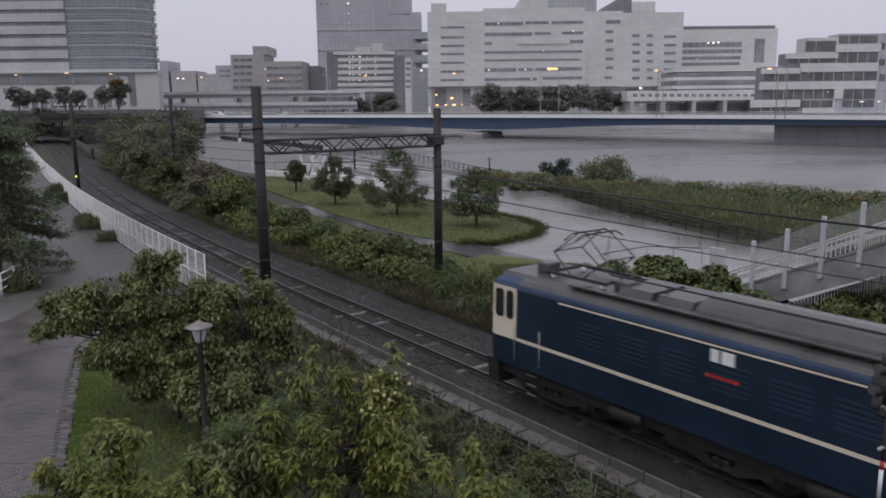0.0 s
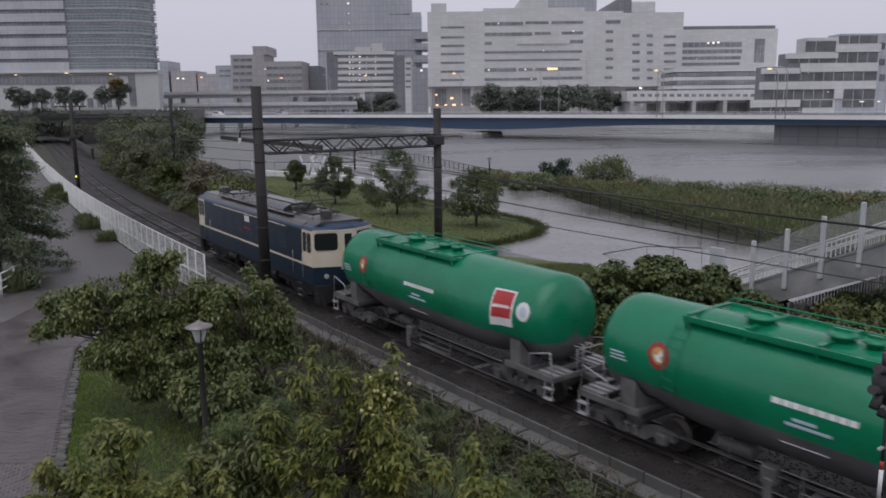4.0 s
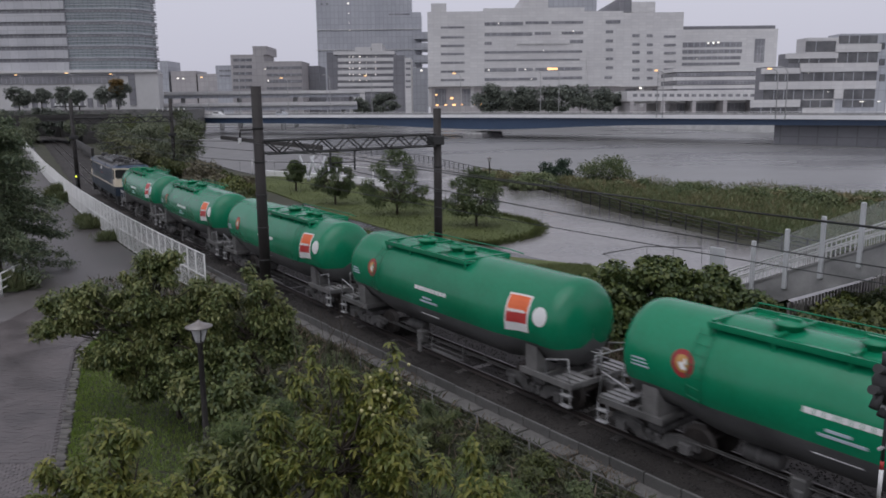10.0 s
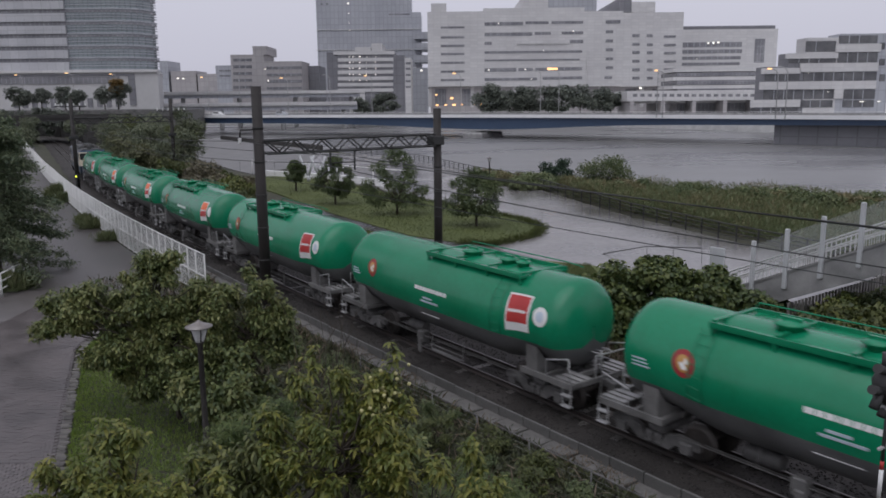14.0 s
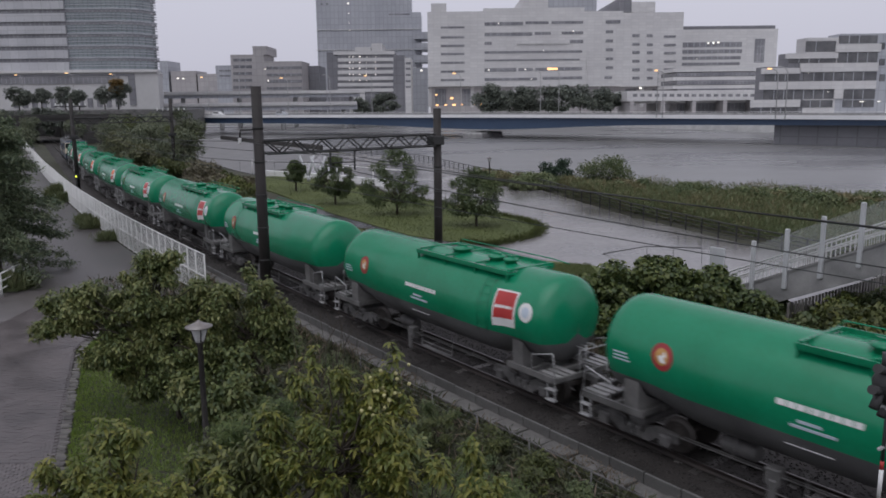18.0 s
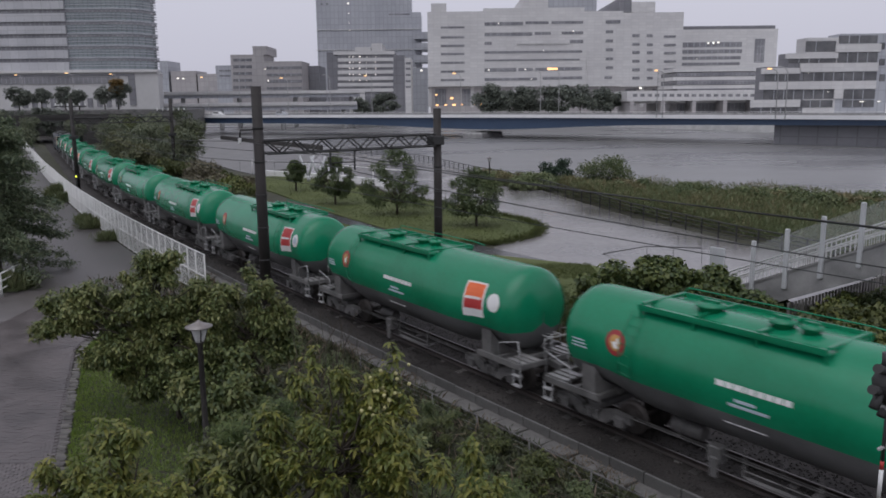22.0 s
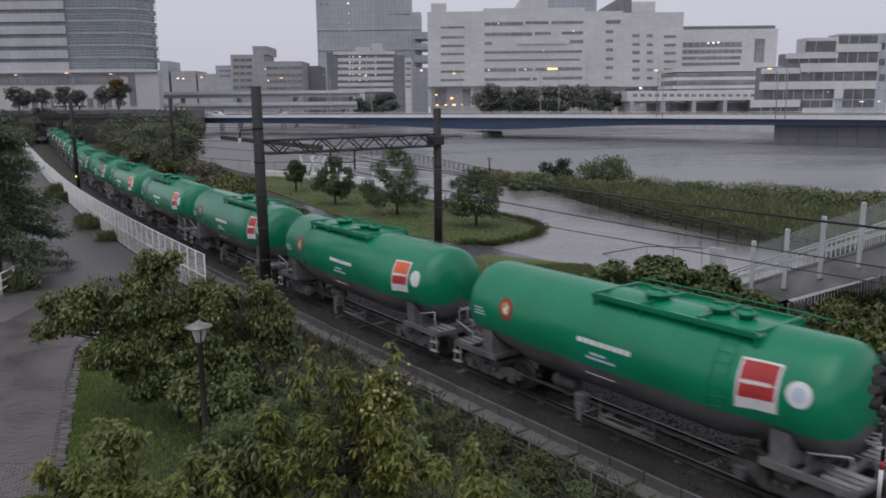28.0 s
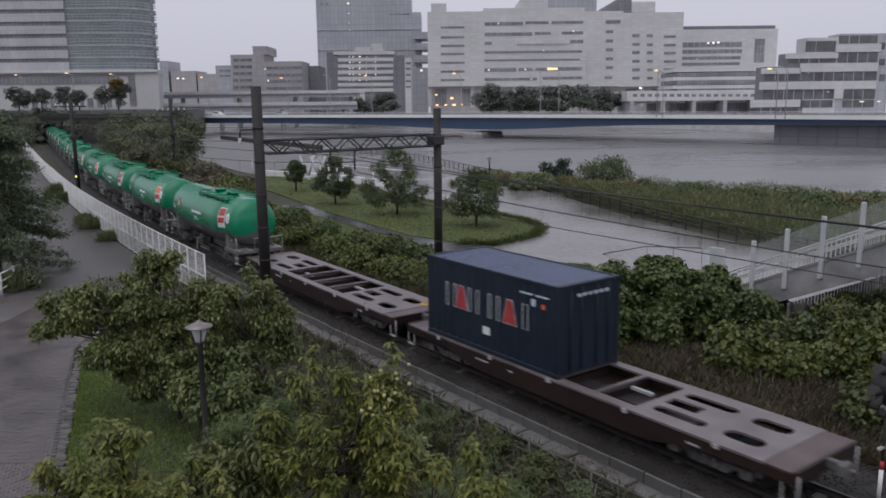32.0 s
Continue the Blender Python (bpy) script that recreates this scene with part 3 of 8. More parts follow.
# ---------------------------------------------------------------- the train (local x: the way it goes, y: its left side, z: over the rails)
def bogie(parent, x, base, axles, wheel_r, mat, plate=0.0):
    """A bogie under a vehicle: side frames, axle boxes, bolster and wheelsets. Returns its wheelsets."""
    bg = thing("bogie", "", "")
    for key in ("label", "category", "group", "kind"):
        if key in bg:
            del bg[key]
    bg.parent = parent
    bg.location = (x, 0, 0)
    for sy in (0.98, -0.98):
        bm = bmesh.new()
        h = base / 2
        prism(bm, [(-h - 0.35, 0.46), (-h - 0.3, 0.66), (-h + 0.25, 0.70), (-0.35, 0.60), (-0.3, 0.44), (0.3, 0.44), (0.35, 0.60), (h - 0.25, 0.70), (h + 0.3, 0.66), (h + 0.35, 0.46),
                   (h - 0.3, 0.42), (0.45, 0.26), (-0.45, 0.26), (-h + 0.3, 0.42)], sy - 0.07, sy + 0.07, "y")
        part("side_frame", bm, mat, bg)
        for k in range(axles):
            ax = -h + base * k / (axles - 1)
            bm = bmesh.new()
            box(bm, ax, sy * 1.06, wheel_r + 0.02, 0.3, 0.2, 0.28)
            rounded(bm, 0.03)
            part("axle_box", bm, mat, bg)
        bm = bmesh.new()
        for dx in (-0.12, 0.12):
            lathe(bm, [(0.10, 0.28), (0.10, 0.34), (0.075, 0.36), (0.10, 0.40), (0.075, 0.44), (0.10, 0.48), (0.10, 0.56)], 10, (dx, sy * 1.03, 0))
        part("spring", bm, mat, bg)
    bm = bmesh.new()
    box(bm, 0, 0, 0.62, 0.5, 1.9, 0.16)
    rounded(bm, 0.03)
    part("bolster", bm, mat, bg)
    sets = []
    for k in range(axles):
        bm = bmesh.new()
        t = Matrix.Rotation(math.pi / 2, 3, "X")
        for sy in (0.5335, -0.5335):
            out = -1 if sy > 0 else 1
            lathe(bm, [(0.08, out * 0.10), (wheel_r * 0.5, out * 0.03), (wheel_r * 0.82, out * 0.05), (wheel_r, out * 0.065), (wheel_r + 0.003, -out * 0.05), (wheel_r + 0.028, -out * 0.055), (wheel_r + 0.028, -out * 0.085),
                       (wheel_r * 0.8, -out * 0.06), (0.08, -out * 0.10)], 20, (0, sy, 0), t)
        rod(bm, (0, -1.0, 0), (0, 1.0, 0), 0.075, 10)
        for sy in (0.60, -0.60):
            for q in range(3):
                a = q * 2.094
                rod(bm, (wheel_r * 0.62 * math.cos(a), sy, wheel_r * 0.62 * math.sin(a)), (wheel_r * 0.62 * math.cos(a), sy * 1.03, wheel_r * 0.62 * math.sin(a)), 0.05, 6)
        ws = part("wheelset", bm, M["wheel"], bg)
        ws.location = (-base / 2 + base * k / (axles - 1), 0, wheel_r)
        sets.append(ws)
    return sets


def coupler(parent, x, way, mat):
    bm = bmesh.new()
    box(bm, x - way * 0.3, 0, 0.88, 0.5, 0.16, 0.2)
    box(bm, x - way * 0.06, 0.05, 0.88, 0.16, 0.34, 0.26)
    rounded(bm, 0.02)
    part("coupler", bm, mat, parent)


TOP, R_END, R_MID = 3.62, 1.27, 1.40


def tank_ring(x):
    """Radius and centre height of the tank's section at x: straight top, belly that drops in the middle."""
    a = abs(x)
    f = min(1, max(0, (4.6 - a) / 1.7))
    f = f * f * (3 - 2 * f)
    r = R_END + (R_MID - R_END) * f
    zc = TOP - r
    if a > 5.27:
        q = min(1, (a - 5.27) / 0.66)
        r *= math.sqrt(max(0.0, 1 - q ** 2.6))
    return r, zc


def on_tank(x, ang, out=0.0):
    """A point on the tank's left flank: ang degrees over the horizontal."""
    r, zc = tank_ring(x)
    return Vector((x, (r + out) * math.cos(radians(ang)), zc + (r + out) * math.sin(radians(ang))))


def decal(parent, name, x0, x1, a0, a1, out, mat, label="", nx=2, na=5):
    """A thin plate that follows the tank's flank."""
    bm = bmesh.new()
    rows = []
    for i in range(nx + 1):
        rows.append([[bm.verts.new(on_tank(x0 + (x1 - x0) * i / nx, a0 + (a1 - a0) * j / na, o)) for j in range(na + 1)] for o in (out - 0.012, out)])
    for i in range(nx):
        for j in range(na):
            for o in (0, 1):
                bm.faces.new((rows[i][o][j], rows[i + 1][o][j], rows[i + 1][o][j + 1], rows[i][o][j + 1]))
    for j in range(na):
        for i in (0, nx):
            bm.faces.new((rows[i][0][j], rows[i][1][j], rows[i][1][j + 1], rows[i][0][j + 1]))
    for i in range(nx):
        for j in (0, na):
            bm.faces.new((rows[i][0][j], rows[i + 1][0][j], rows[i + 1][1][j], rows[i][1][j]))
    return part(name, bm, mat, parent, label)


def disc_decal(parent, name, x, ang, rad, out, mat, label="", hole=0.0):
    """A round plate on the tank's flank."""
    bm = bmesh.new()
    r0, _ = tank_ring(x)
    n = 24
    rings = []
    for f in ((hole, 1.0) if hole else (0.0, 0.5, 1.0)):
        ring = []
        for i in range(n):
            t = 2 * math.pi * i / n
            ring.append(bm.verts.new(on_tank(x + rad * f * math.cos(t), ang + math.degrees(rad * f * math.sin(t) / r0), out)))
            if f == 0:
                break
        rings.append(ring)
    for a, b in zip(rings, rings[1:]):
        for i in range(n):
            if len(a) == 1:
                bm.faces.new((a[0], b[i], b[(i + 1) % n]))
            else:
                bm.faces.new((a[i], b[i], b[(i + 1) % n], a[(i + 1) % n]))
    lip = [bm.verts.new(v.co - Vector((0, math.cos(radians(ang)) * 0.015, math.sin(radians(ang)) * 0.015))) for v in rings[-1]]
    for i in range(n):
        bm.faces.new((rings[-1][i], lip[i], lip[(i + 1) % n], rings[-1][(i + 1) % n]))
    return part(name, bm, mat, parent, label)


def tank_wagon(front_walk, panel, ring_disc):
    """A green tank wagon. front_walk: the top walkway lies towards its front; panel: 'orange', 'red' or ''."""
    label = "green bogie tank wagon with grey belly"
    label += {"orange": ", orange and red panel", "red": ", red and white panel", "": ", plain flank"}[panel]
    w = thing("tank_wagon", label, "tank wagon", "tank wagons of the train")
    # shell: green above, grey belly below
    xs = [-5.93, -5.91, -5.85, -5.77, -5.65, -5.49, -5.27] + [-5.0 + 0.4 * i for i in range(26)] + [5.27, 5.49, 5.65, 5.77, 5.85, 5.91, 5.93]
    for name, a0, a1, mat in (("tank_shell", -1, 0, M["green"]), ("tank_belly", 0, 0, M["belly"])):
        bm = bmesh.new()
        n = 34 if a0 < 0 else 16
        rows = []
        for x in xs:
            r, zc = tank_ring(x)
            r = max(r, 0.02)
            low = math.degrees(math.asin(max(-0.999, (1.78 - zc) / r)))
            b0, b1 = (low, 180 - low) if name == "tank_shell" else (180 - low, 360 + low)
            rows.append([bm.verts.new((x, r * math.cos(radians(b0 + (b1 - b0) * j / n)), zc + r * math.sin(radians(b0 + (b1 - b0) * j / n)))) for j in range(n + 1)])
        for a, b in zip(rows, rows[1:]):
            for j in range(n):
                bm.faces.new((a[j], b[j], b[j + 1], a[j + 1])).smooth = True
        part(name, bm, mat, w)
    # walkway with hatches on the top
    c = 1.05 if front_walk else -1.55
    bm = bmesh.new()
    for sy in (0.72, -0.72):
        box(bm, c, sy, TOP - 0.14, 4.7, 0.46, 0.05)
        box(bm, c, sy * 1.31, TOP - 0.07, 4.7, 0.04, 0.10)
    for dx in (-2.3, -0.8, 0.8, 2.3):
        box(bm, c + dx, 0, TOP - 0.02, 0.08, 1.7, 0.06)
        for sy in (0.9, -0.9):
            box(bm, c + dx, sy, TOP - 0.30, 0.06, 0.06, 0.34)
    part("walkway", bm, M["green"], w)
    for dx, rr in ((0.9, 0.3), (-0.9, 0.24), (-1.55, 0.18)):
        bm = bmesh.new()
        lathe(bm, [(rr, -0.12), (rr, 0.08), (rr + 0.06, 0.085), (rr + 0.06, 0.13), (rr * 0.7, 0.17), (0.05, 0.18)], 14, (c + dx, 0.1, TOP))
        box(bm, c + dx, 0.1, TOP + 0.2, rr * 1.6, 0.07, 0.07)
        part("hatch", bm, M["green"], w)
    bm = bmesh.new()
    rail = [(c - 3.0, -0.95, TOP + 0.06), (c - 2.3, -0.98, TOP + 0.1), (c + 2.3, -0.98, TOP + 0.1), (c + 2.5, -0.95, TOP - 0.15)]
    tube(bm, rail, 0.02, 5)
    part("pipe", bm, M["green"], w)
    # ladder on the flank
    lx = c + (2.35 if front_walk else -1.75)
    bm = bmesh.new()
    for dx in (-0.2, 0.2):
        tube(bm, [on_tank(lx + dx, a, 0.07) for a in (52, 35, 18, 0, -20)], 0.012, 5)
    for a in (46, 36, 26, 16, 6, -4, -14):
        rod(bm, on_tank(lx - 0.2, a, 0.07), on_tank(lx + 0.2, a, 0.07), 0.009, 5)
    part("ladder", bm, M["green"], w)
    # marks on the flank
    em = disc_decal(w, "round_mark", 3.79, 13, 0.32, 0.012, M["mark_red"], "dark red round mark with gold centre")
    disc_decal(em, "mark_centre", 3.79, 13, 0.2, 0.018, M["mark_gold"])
    bm = bmesh.new()
    for dx, da, sx, sa in ((-0.02, -2, 0.13, 4), (-0.08, 3, 0.06, 3)):
        vs = [bm.verts.new(on_tank(3.79 + dx + u * sx, 13 + da + v * sa, 0.026)) for u, v in ((-1, -0.6), (0.2, -1), (1, 0.3), (0, 1))]
        bm.faces.new(vs)
    part("mark_figure", bm, M["white"], em)
    if panel:
        pn = decal(w, "flank_panel", -4.62, -3.70, -12, 36, 0.012, M["white"], "white panel with %s field" % panel)
        decal(pn, "field", -4.56, -3.76, 14, 33.5, 0.02, M[panel], "", 2, 3)
        decal(pn, "field", -4.56, -3.76, -1, 13, 0.02, M["red"], "", 2, 3)
        x = -4.45
        for wd in (0.10, 0.10, 0.10, 0.12, 0.10):
            decal(pn, "bar_mark", x, x + wd, 11.6, 15.4, 0.027, M["white"], "", 1, 1)
            x += wd + 0.03
        dd = disc_decal(w, "flank_disc", -5.06, 13, 0.275, 0.012, M["white"], "white disc")
        if ring_disc:
            disc_decal(dd, "disc_figure", -5.06, 13, 0.15, 0.02, M["bluegrey"])
    x = 0.88
    for wd in (0.20, 0.17, 0.17, 0.08, 0.17, 0.17, 0.17, 0.17, 0.17):
        decal(w, "bar_mark", x - wd, x, 6.5, 11.5, 0.012, M["white"], "", 1, 1)
        x -= wd + 0.035
    for k, (u, ln) in enumerate(((0.40, 0.5), (0.55, 0.95))):
        decal(w, "bar_mark", u - ln, u, -4 - 5 * k, -1.5 - 5 * k, 0.012, M["bluegrey"], "", 1, 1)
    for k in range(3):
        decal(w, "bar_mark", 4.85 - 0.05 * k, 5.25, 1 - 4 * k, 2.6 - 4 * k, 0.012, M["bluegrey"], "", 1, 1)
    decal(w, "lower_line", -0.3, 0.7, -29, -28, 0.02, M["white"], "", 1, 1)
    # saddles, end platforms, steps, rails
    sets = []
    for way in (1, -1):
        bm = bmesh.new()
        prism(bm, [(-1.2, 0.95), (1.2, 0.95), (1.22, 1.75), (0.9, 1.35), (0.5, 1.12), (-0.5, 1.12), (-0.9, 1.35), (-1.22, 1.75)], way * 4.72 - 0.22, way * 4.72 + 0.22, "x")
        part("saddle", bm, M["under"], w)
        bm = bmesh.new()
        for sy in (1.22, -1.22, 0.42, -0.42):
            box(bm, way * 5.3, sy, 0.96, 2.0, 0.09, 0.16)
        for dx in (4.4, 5.2, 5.75, 6.28):
            box(bm, way * dx, 0, 0.96, 0.10, 2.5, 0.14)
        part("end_frame", bm, M["under"], w)
        for sy in (0.82, -0.82):
            for o in (-0.27, -0.02, 0.23):
                bm = bmesh.new()
                box(bm, way * 5.95, sy + o, 1.045, 0.75, 0.16, 0.03)
                part("platform_slat", bm, M["platform"], w)
        for sy in (1.24, -1.24):
            bm = bmesh.new()
            for dx in (6.0, 6.3):
                rod(bm, (way * dx, sy, 1.0), (way * dx, sy, 0.38), 0.022, 5)
            for z in (0.4, 0.7):
                box(bm, way * 6.15, sy, z, 0.32, 0.16, 0.03)
            part("step", bm, M["grey_steel"], w)
            bm = bmesh.new()
            tube(bm, [(way * 5.35, sy, 1.0), (way * 5.35, sy, 1.5), (way * 6.2, sy, 1.72), (way * 6.28, sy, 1.0)], 0.022, 5)
            part("handrail", bm, M["grey_steel"], w)
        bm = bmesh.new()
        tube(bm, [(way * 6.3, -1.2, 1.0), (way * 6.3, -1.2, 1.65), (way * 6.3, 0.3, 1.65), (way * 6.3, 0.3, 1.0)], 0.022, 5)
        part("handrail", bm, M["grey_steel"], w)
        coupler(w, way * 6.785, way, M["bogie"])
        sets += bogie(w, way * 4.72, 1.9, 2, 0.43, M["bogie"])
    bm = bmesh.new()
    lathe(bm, [(0.27, -0.02), (0.29, 0.0), (0.27, 0.02), (0.25, 0.0), (0.27, -0.02)], 16, (-5.95, -0.3, 1.6), None, 0, False)
    rod(bm, (-5.95, -0.3, 1.0), (-5.95, -0.3, 1.61), 0.03, 6)
    for a in (0.3, 2.4, 4.5):
        rod(bm, (-5.95, -0.3, 1.6), (-5.95 + 0.26 * math.cos(a), -0.3 + 0.26 * math.sin(a), 1.6), 0.015, 5)
    part("brake_wheel", bm, M["grey_steel"], w, "grey hand brake wheel")
    # brake gear below the belly
    bm = bmesh.new()
    lathe(bm, [(0.17, -0.45), (0.20, -0.40), (0.20, 0.40), (0.17, 0.45)], 12, (2.2, 0.35, 0.62), Matrix.Rotation(math.pi / 2, 3, "Y"))
    part("air_tank", bm, M["bogie"], w)
    # small foot frame hung below the middle
    bm = bmesh.new()
    for dx in (0.2, -1.5):
        rod(bm, (dx, 1.16, 1.05), (dx, 1.2, 0.40), 0.018, 5)
    for z in (0.42, 0.56):
        rod(bm, (0.2, 1.2, z), (-1.5, 1.2, z), 0.016, 5)
    box(bm, -0.65, 1.2, 0.41, 1.5, 0.12, 0.02)
    part("foot_frame", bm, M["under"], w)
    bm = bmesh.new()
    box(bm, 1.0, 1.0, 0.62, 0.35, 0.3, 0.4)
    box(bm, 0.95, 1.18, 0.35, 0.2, 0.08, 0.5)
    rounded(bm, 0.03)
    part("valve_box", bm, M["under"], w)
    bm = bmesh.new()
    rod(bm, (3.7, 1.05, 0.66), (-3.7, 1.05, 0.66), 0.016, 5)
    rod(bm, (3.6, 0.6, 0.48), (-3.6, 0.6, 0.48), 0.018, 5)
    for dx in (-2.4, -0.6, 2.0):
        rod(bm, (dx, 1.05, 0.64), (dx, 0.9, 1.1), 0.016, 5)
    part("brake_rod", bm, M["bogie"], w)
    return w, sets


def locomotive():
    """The electric locomotive at the train's head: six axles, cream cabs, two current collectors."""
    w = thing("locomotive", "dark blue electric locomotive with cream cab ends and stripe", "locomotive")
    prof = [(-1.40, 1.05), (1.40, 1.05), (1.41, 2.2), (1.395, 3.28), (1.35, 3.42), (1.23, 3.52), (1.10, 3.56), (-1.10, 3.56), (-1.23, 3.52), (-1.35, 3.42), (-1.395, 3.28), (-1.41, 2.2)]
    bm = bmesh.new()
    prism(bm, prof, -6.45, 6.45, "x")
    part("body", bm, M["blue"], w)
    for way in (1, -1):
        # cab: upright nose with swept-back sides, blue below and above the cream
        bm = bmesh.new()
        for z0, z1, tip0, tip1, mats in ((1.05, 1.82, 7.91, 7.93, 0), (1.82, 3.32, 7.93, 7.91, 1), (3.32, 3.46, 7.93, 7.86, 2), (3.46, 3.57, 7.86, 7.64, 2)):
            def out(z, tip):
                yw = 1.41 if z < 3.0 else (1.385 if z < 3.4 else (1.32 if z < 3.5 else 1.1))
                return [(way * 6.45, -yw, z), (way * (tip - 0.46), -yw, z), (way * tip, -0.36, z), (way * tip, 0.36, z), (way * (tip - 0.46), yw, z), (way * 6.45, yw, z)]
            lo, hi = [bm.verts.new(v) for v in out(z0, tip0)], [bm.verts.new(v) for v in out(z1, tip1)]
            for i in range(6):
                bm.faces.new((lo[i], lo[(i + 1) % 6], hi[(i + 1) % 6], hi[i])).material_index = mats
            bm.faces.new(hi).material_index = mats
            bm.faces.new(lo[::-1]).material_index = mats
        cab = part("cab", bm, [M["blue"], M["cream"], M["blue_highlight"]], w, "cream cab end")

        def pane(y0, y1, z0, z1, c=0.07):
            return [(y0 + c, z0), (y1 - c, z0), (y1, z0 + c), (y1, z1 - c), (y1 - c, z1), (y0 + c, z1), (y0, z1 - c), (y0, z0 + c)]

        bm = bmesh.new()
        tube(bm, [(way * 7.46, -1.39, 3.33), (way * 7.93, -0.36, 3.33), (way * 7.93, 0.36, 3.33), (way * 7.46, 1.39, 3.33)], 0.022, 5)
        part("eave", bm, M["cream"], cab)
        for sy in (1, -1):
            for nm, x0, x1 in (("door_window", 6.58, 6.86), ("side_window", 6.98, 7.32)):
                bm = bmesh.new()
                prism(bm, [(way * u, v) for u, v in pane(x0, x1, 2.40, 3.22)], sy * 1.40 - 0.03, sy * 1.40 + 0.022, "y")
                part(nm, bm, M["glass"], cab)
            bm = bmesh.new()
            slope = Vector((-way * 0.46, sy * 1.04, 0)).normalized()
            face = Vector((way * 1.04, sy * 0.46, 0)).normalized()
            c0 = Vector((way * 7.925, sy * 0.36, 0))
            rows = [[bm.verts.new(c0 + slope * u + face * o + Vector((0, 0, v))) for u, v in pane(0.09, 1.05, 2.52, 3.24, 0.09)] for o in (-0.03, 0.02)]
            bm.faces.new(rows[0])
            bm.faces.new(rows[1])
            for i in range(8):
                bm.faces.new((rows[0][i], rows[0][(i + 1) % 8], rows[1][(i + 1) % 8], rows[1][i]))
            part("windscreen", bm, M["glass"], cab)
            bm = bmesh.new()
            lathe(bm, [(0.10, -0.04), (0.10, 0.03), (0.08, 0.04)], 14, (way * 7.70, sy * 0.9, 1.42), Matrix.Rotation(math.pi / 2 * way, 3, "Y"))
            part("headlight", bm, M["lantern"], cab)
            for gx in (5.5, 6.5):
                bm = bmesh.new()
                tube(bm, [(way * gx, sy * 1.43, 1.25), (way * gx, sy * 1.43, 2.3)], 0.015, 5)
                part("grab_rail", bm, M["grey_steel"], cab)
            for z in (0.35, 0.62, 0.9):
                bm = bmesh.new()
                box(bm, way * 5.9, sy * 1.32, z, 0.36, 0.08, 0.02)
                part("step", bm, M["under"], cab)
        bm = bmesh.new()
        prism(bm, [(-0.33, 1.7), (0.33, 1.7), (0.33, 3.28), (-0.33, 3.28)], way * 7.90, way * 7.97, "x")
        part("nose_door", bm, M["cream"], cab)
        bm = bmesh.new()
        prism(bm, [(-0.17, 2.6), (0.17, 2.6), (0.17, 3.18), (-0.17, 3.18)], way * 7.93, way * 7.982, "x")
        part("nose_window", bm, M["glass"], cab)
        bm = bmesh.new()
        prism(bm, [(-1.3, 0.30), (1.3, 0.30), (1.38, 1.05), (-1.38, 1.05)], way * 7.3, way * 7.75, "x")
        part("pilot", bm, M["loco_under"], w)
        coupler(w, way * 8.35, way, M["bogie"])
    # stripes
    bm = bmesh.new()
    for sy in (1.412, -1.412):
        box(bm, 0, sy, 1.86, 12.9, 0.012, 0.09)
    part("stripe", bm, M["cream"], w, "cream waist stripe")
    bm = bmesh.new()
    for sy in (1.395, -1.395):
        box(bm, 0, sy, 3.235, 9.6, 0.05, 0.035)
    part("gutter", bm, M["cream"], w)
    # roof edge in the lighter blue that stands for its highlight
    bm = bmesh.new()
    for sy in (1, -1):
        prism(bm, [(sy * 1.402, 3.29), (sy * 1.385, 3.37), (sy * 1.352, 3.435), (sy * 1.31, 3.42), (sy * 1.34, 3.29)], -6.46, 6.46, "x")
    part("roof_edge", bm, M["blue_highlight"], w)
    # side vents and name bars
    for sy in (1, -1):
        for i in range(7):
            bm = bmesh.new()
            for k in range(6):
                box(bm, -4.4 + i * 1.35, sy * 1.415, 2.25 + k * 0.12, 0.9, 0.02, 0.05)
            part("louvre", bm, M["blue_mid"], w)
    bm = bmesh.new()
    # the white mark: two plain blocks
    for px, w0 in ((0.30, 0.20), (-0.02, 0.30)):
        prism(bm, [(px - w0 / 2 - 0.25, 3.16), (px + w0 / 2 - 0.25, 3.16), (px + w0 / 2 - 0.25, 2.88), (px - w0 / 2 - 0.25, 2.88)], 1.415, 1.44, "y")
    part("side_mark", bm, M["white"], w, "white painted mark")
    bm = bmesh.new()
    for i in range(5):
        box(bm, 0.2 - i * 0.17, 1.425, 2.55, 0.13, 0.02, 0.08)
    part("bar_mark", bm, M["red"], w, "dull red name bars")
    # roof
    bm = bmesh.new()
    prism(bm, [(-1.1, 3.56), (1.1, 3.56), (0.95, 3.66), (-0.95, 3.66)], -7.4, 7.4, "x")
    part("roof", bm, M["roof"], w)
    bm = bmesh.new()
    prism(bm, [(-1.35, 3.436), (1.35, 3.436), (1.24, 3.535), (1.12, 3.585), (-1.12, 3.585), (-1.24, 3.535)], -6.44, 6.44, "x")
    part("roof_shoulder", bm, M["roof"], w)
    bm = bmesh.new()
    arch = [(0.88 * math.cos(q), 3.66 + 0.36 * math.sin(q)) for q in [math.pi * i / 10 for i in range(11)]]
    prism(bm, arch, -3.3, 1.0, "x")
    part("roof_hatch", bm, M["roof_pale"], w, "wet arched grey roof cover")
    for dx in (1.7, 2.9):
        bm = bmesh.new()
        prism(bm, [(-0.7, 3.66), (0.7, 3.66), (0.6, 3.84), (-0.6, 3.84)], dx - 0.5, dx + 0.5, "x")
        part("roof_cover", bm, M["roof"], w)
    bm = bmesh.new()
    for sy in (0.98, -0.98):
        box(bm, 0, sy * 1.06, 3.70, 9.5, 0.2, 0.04)
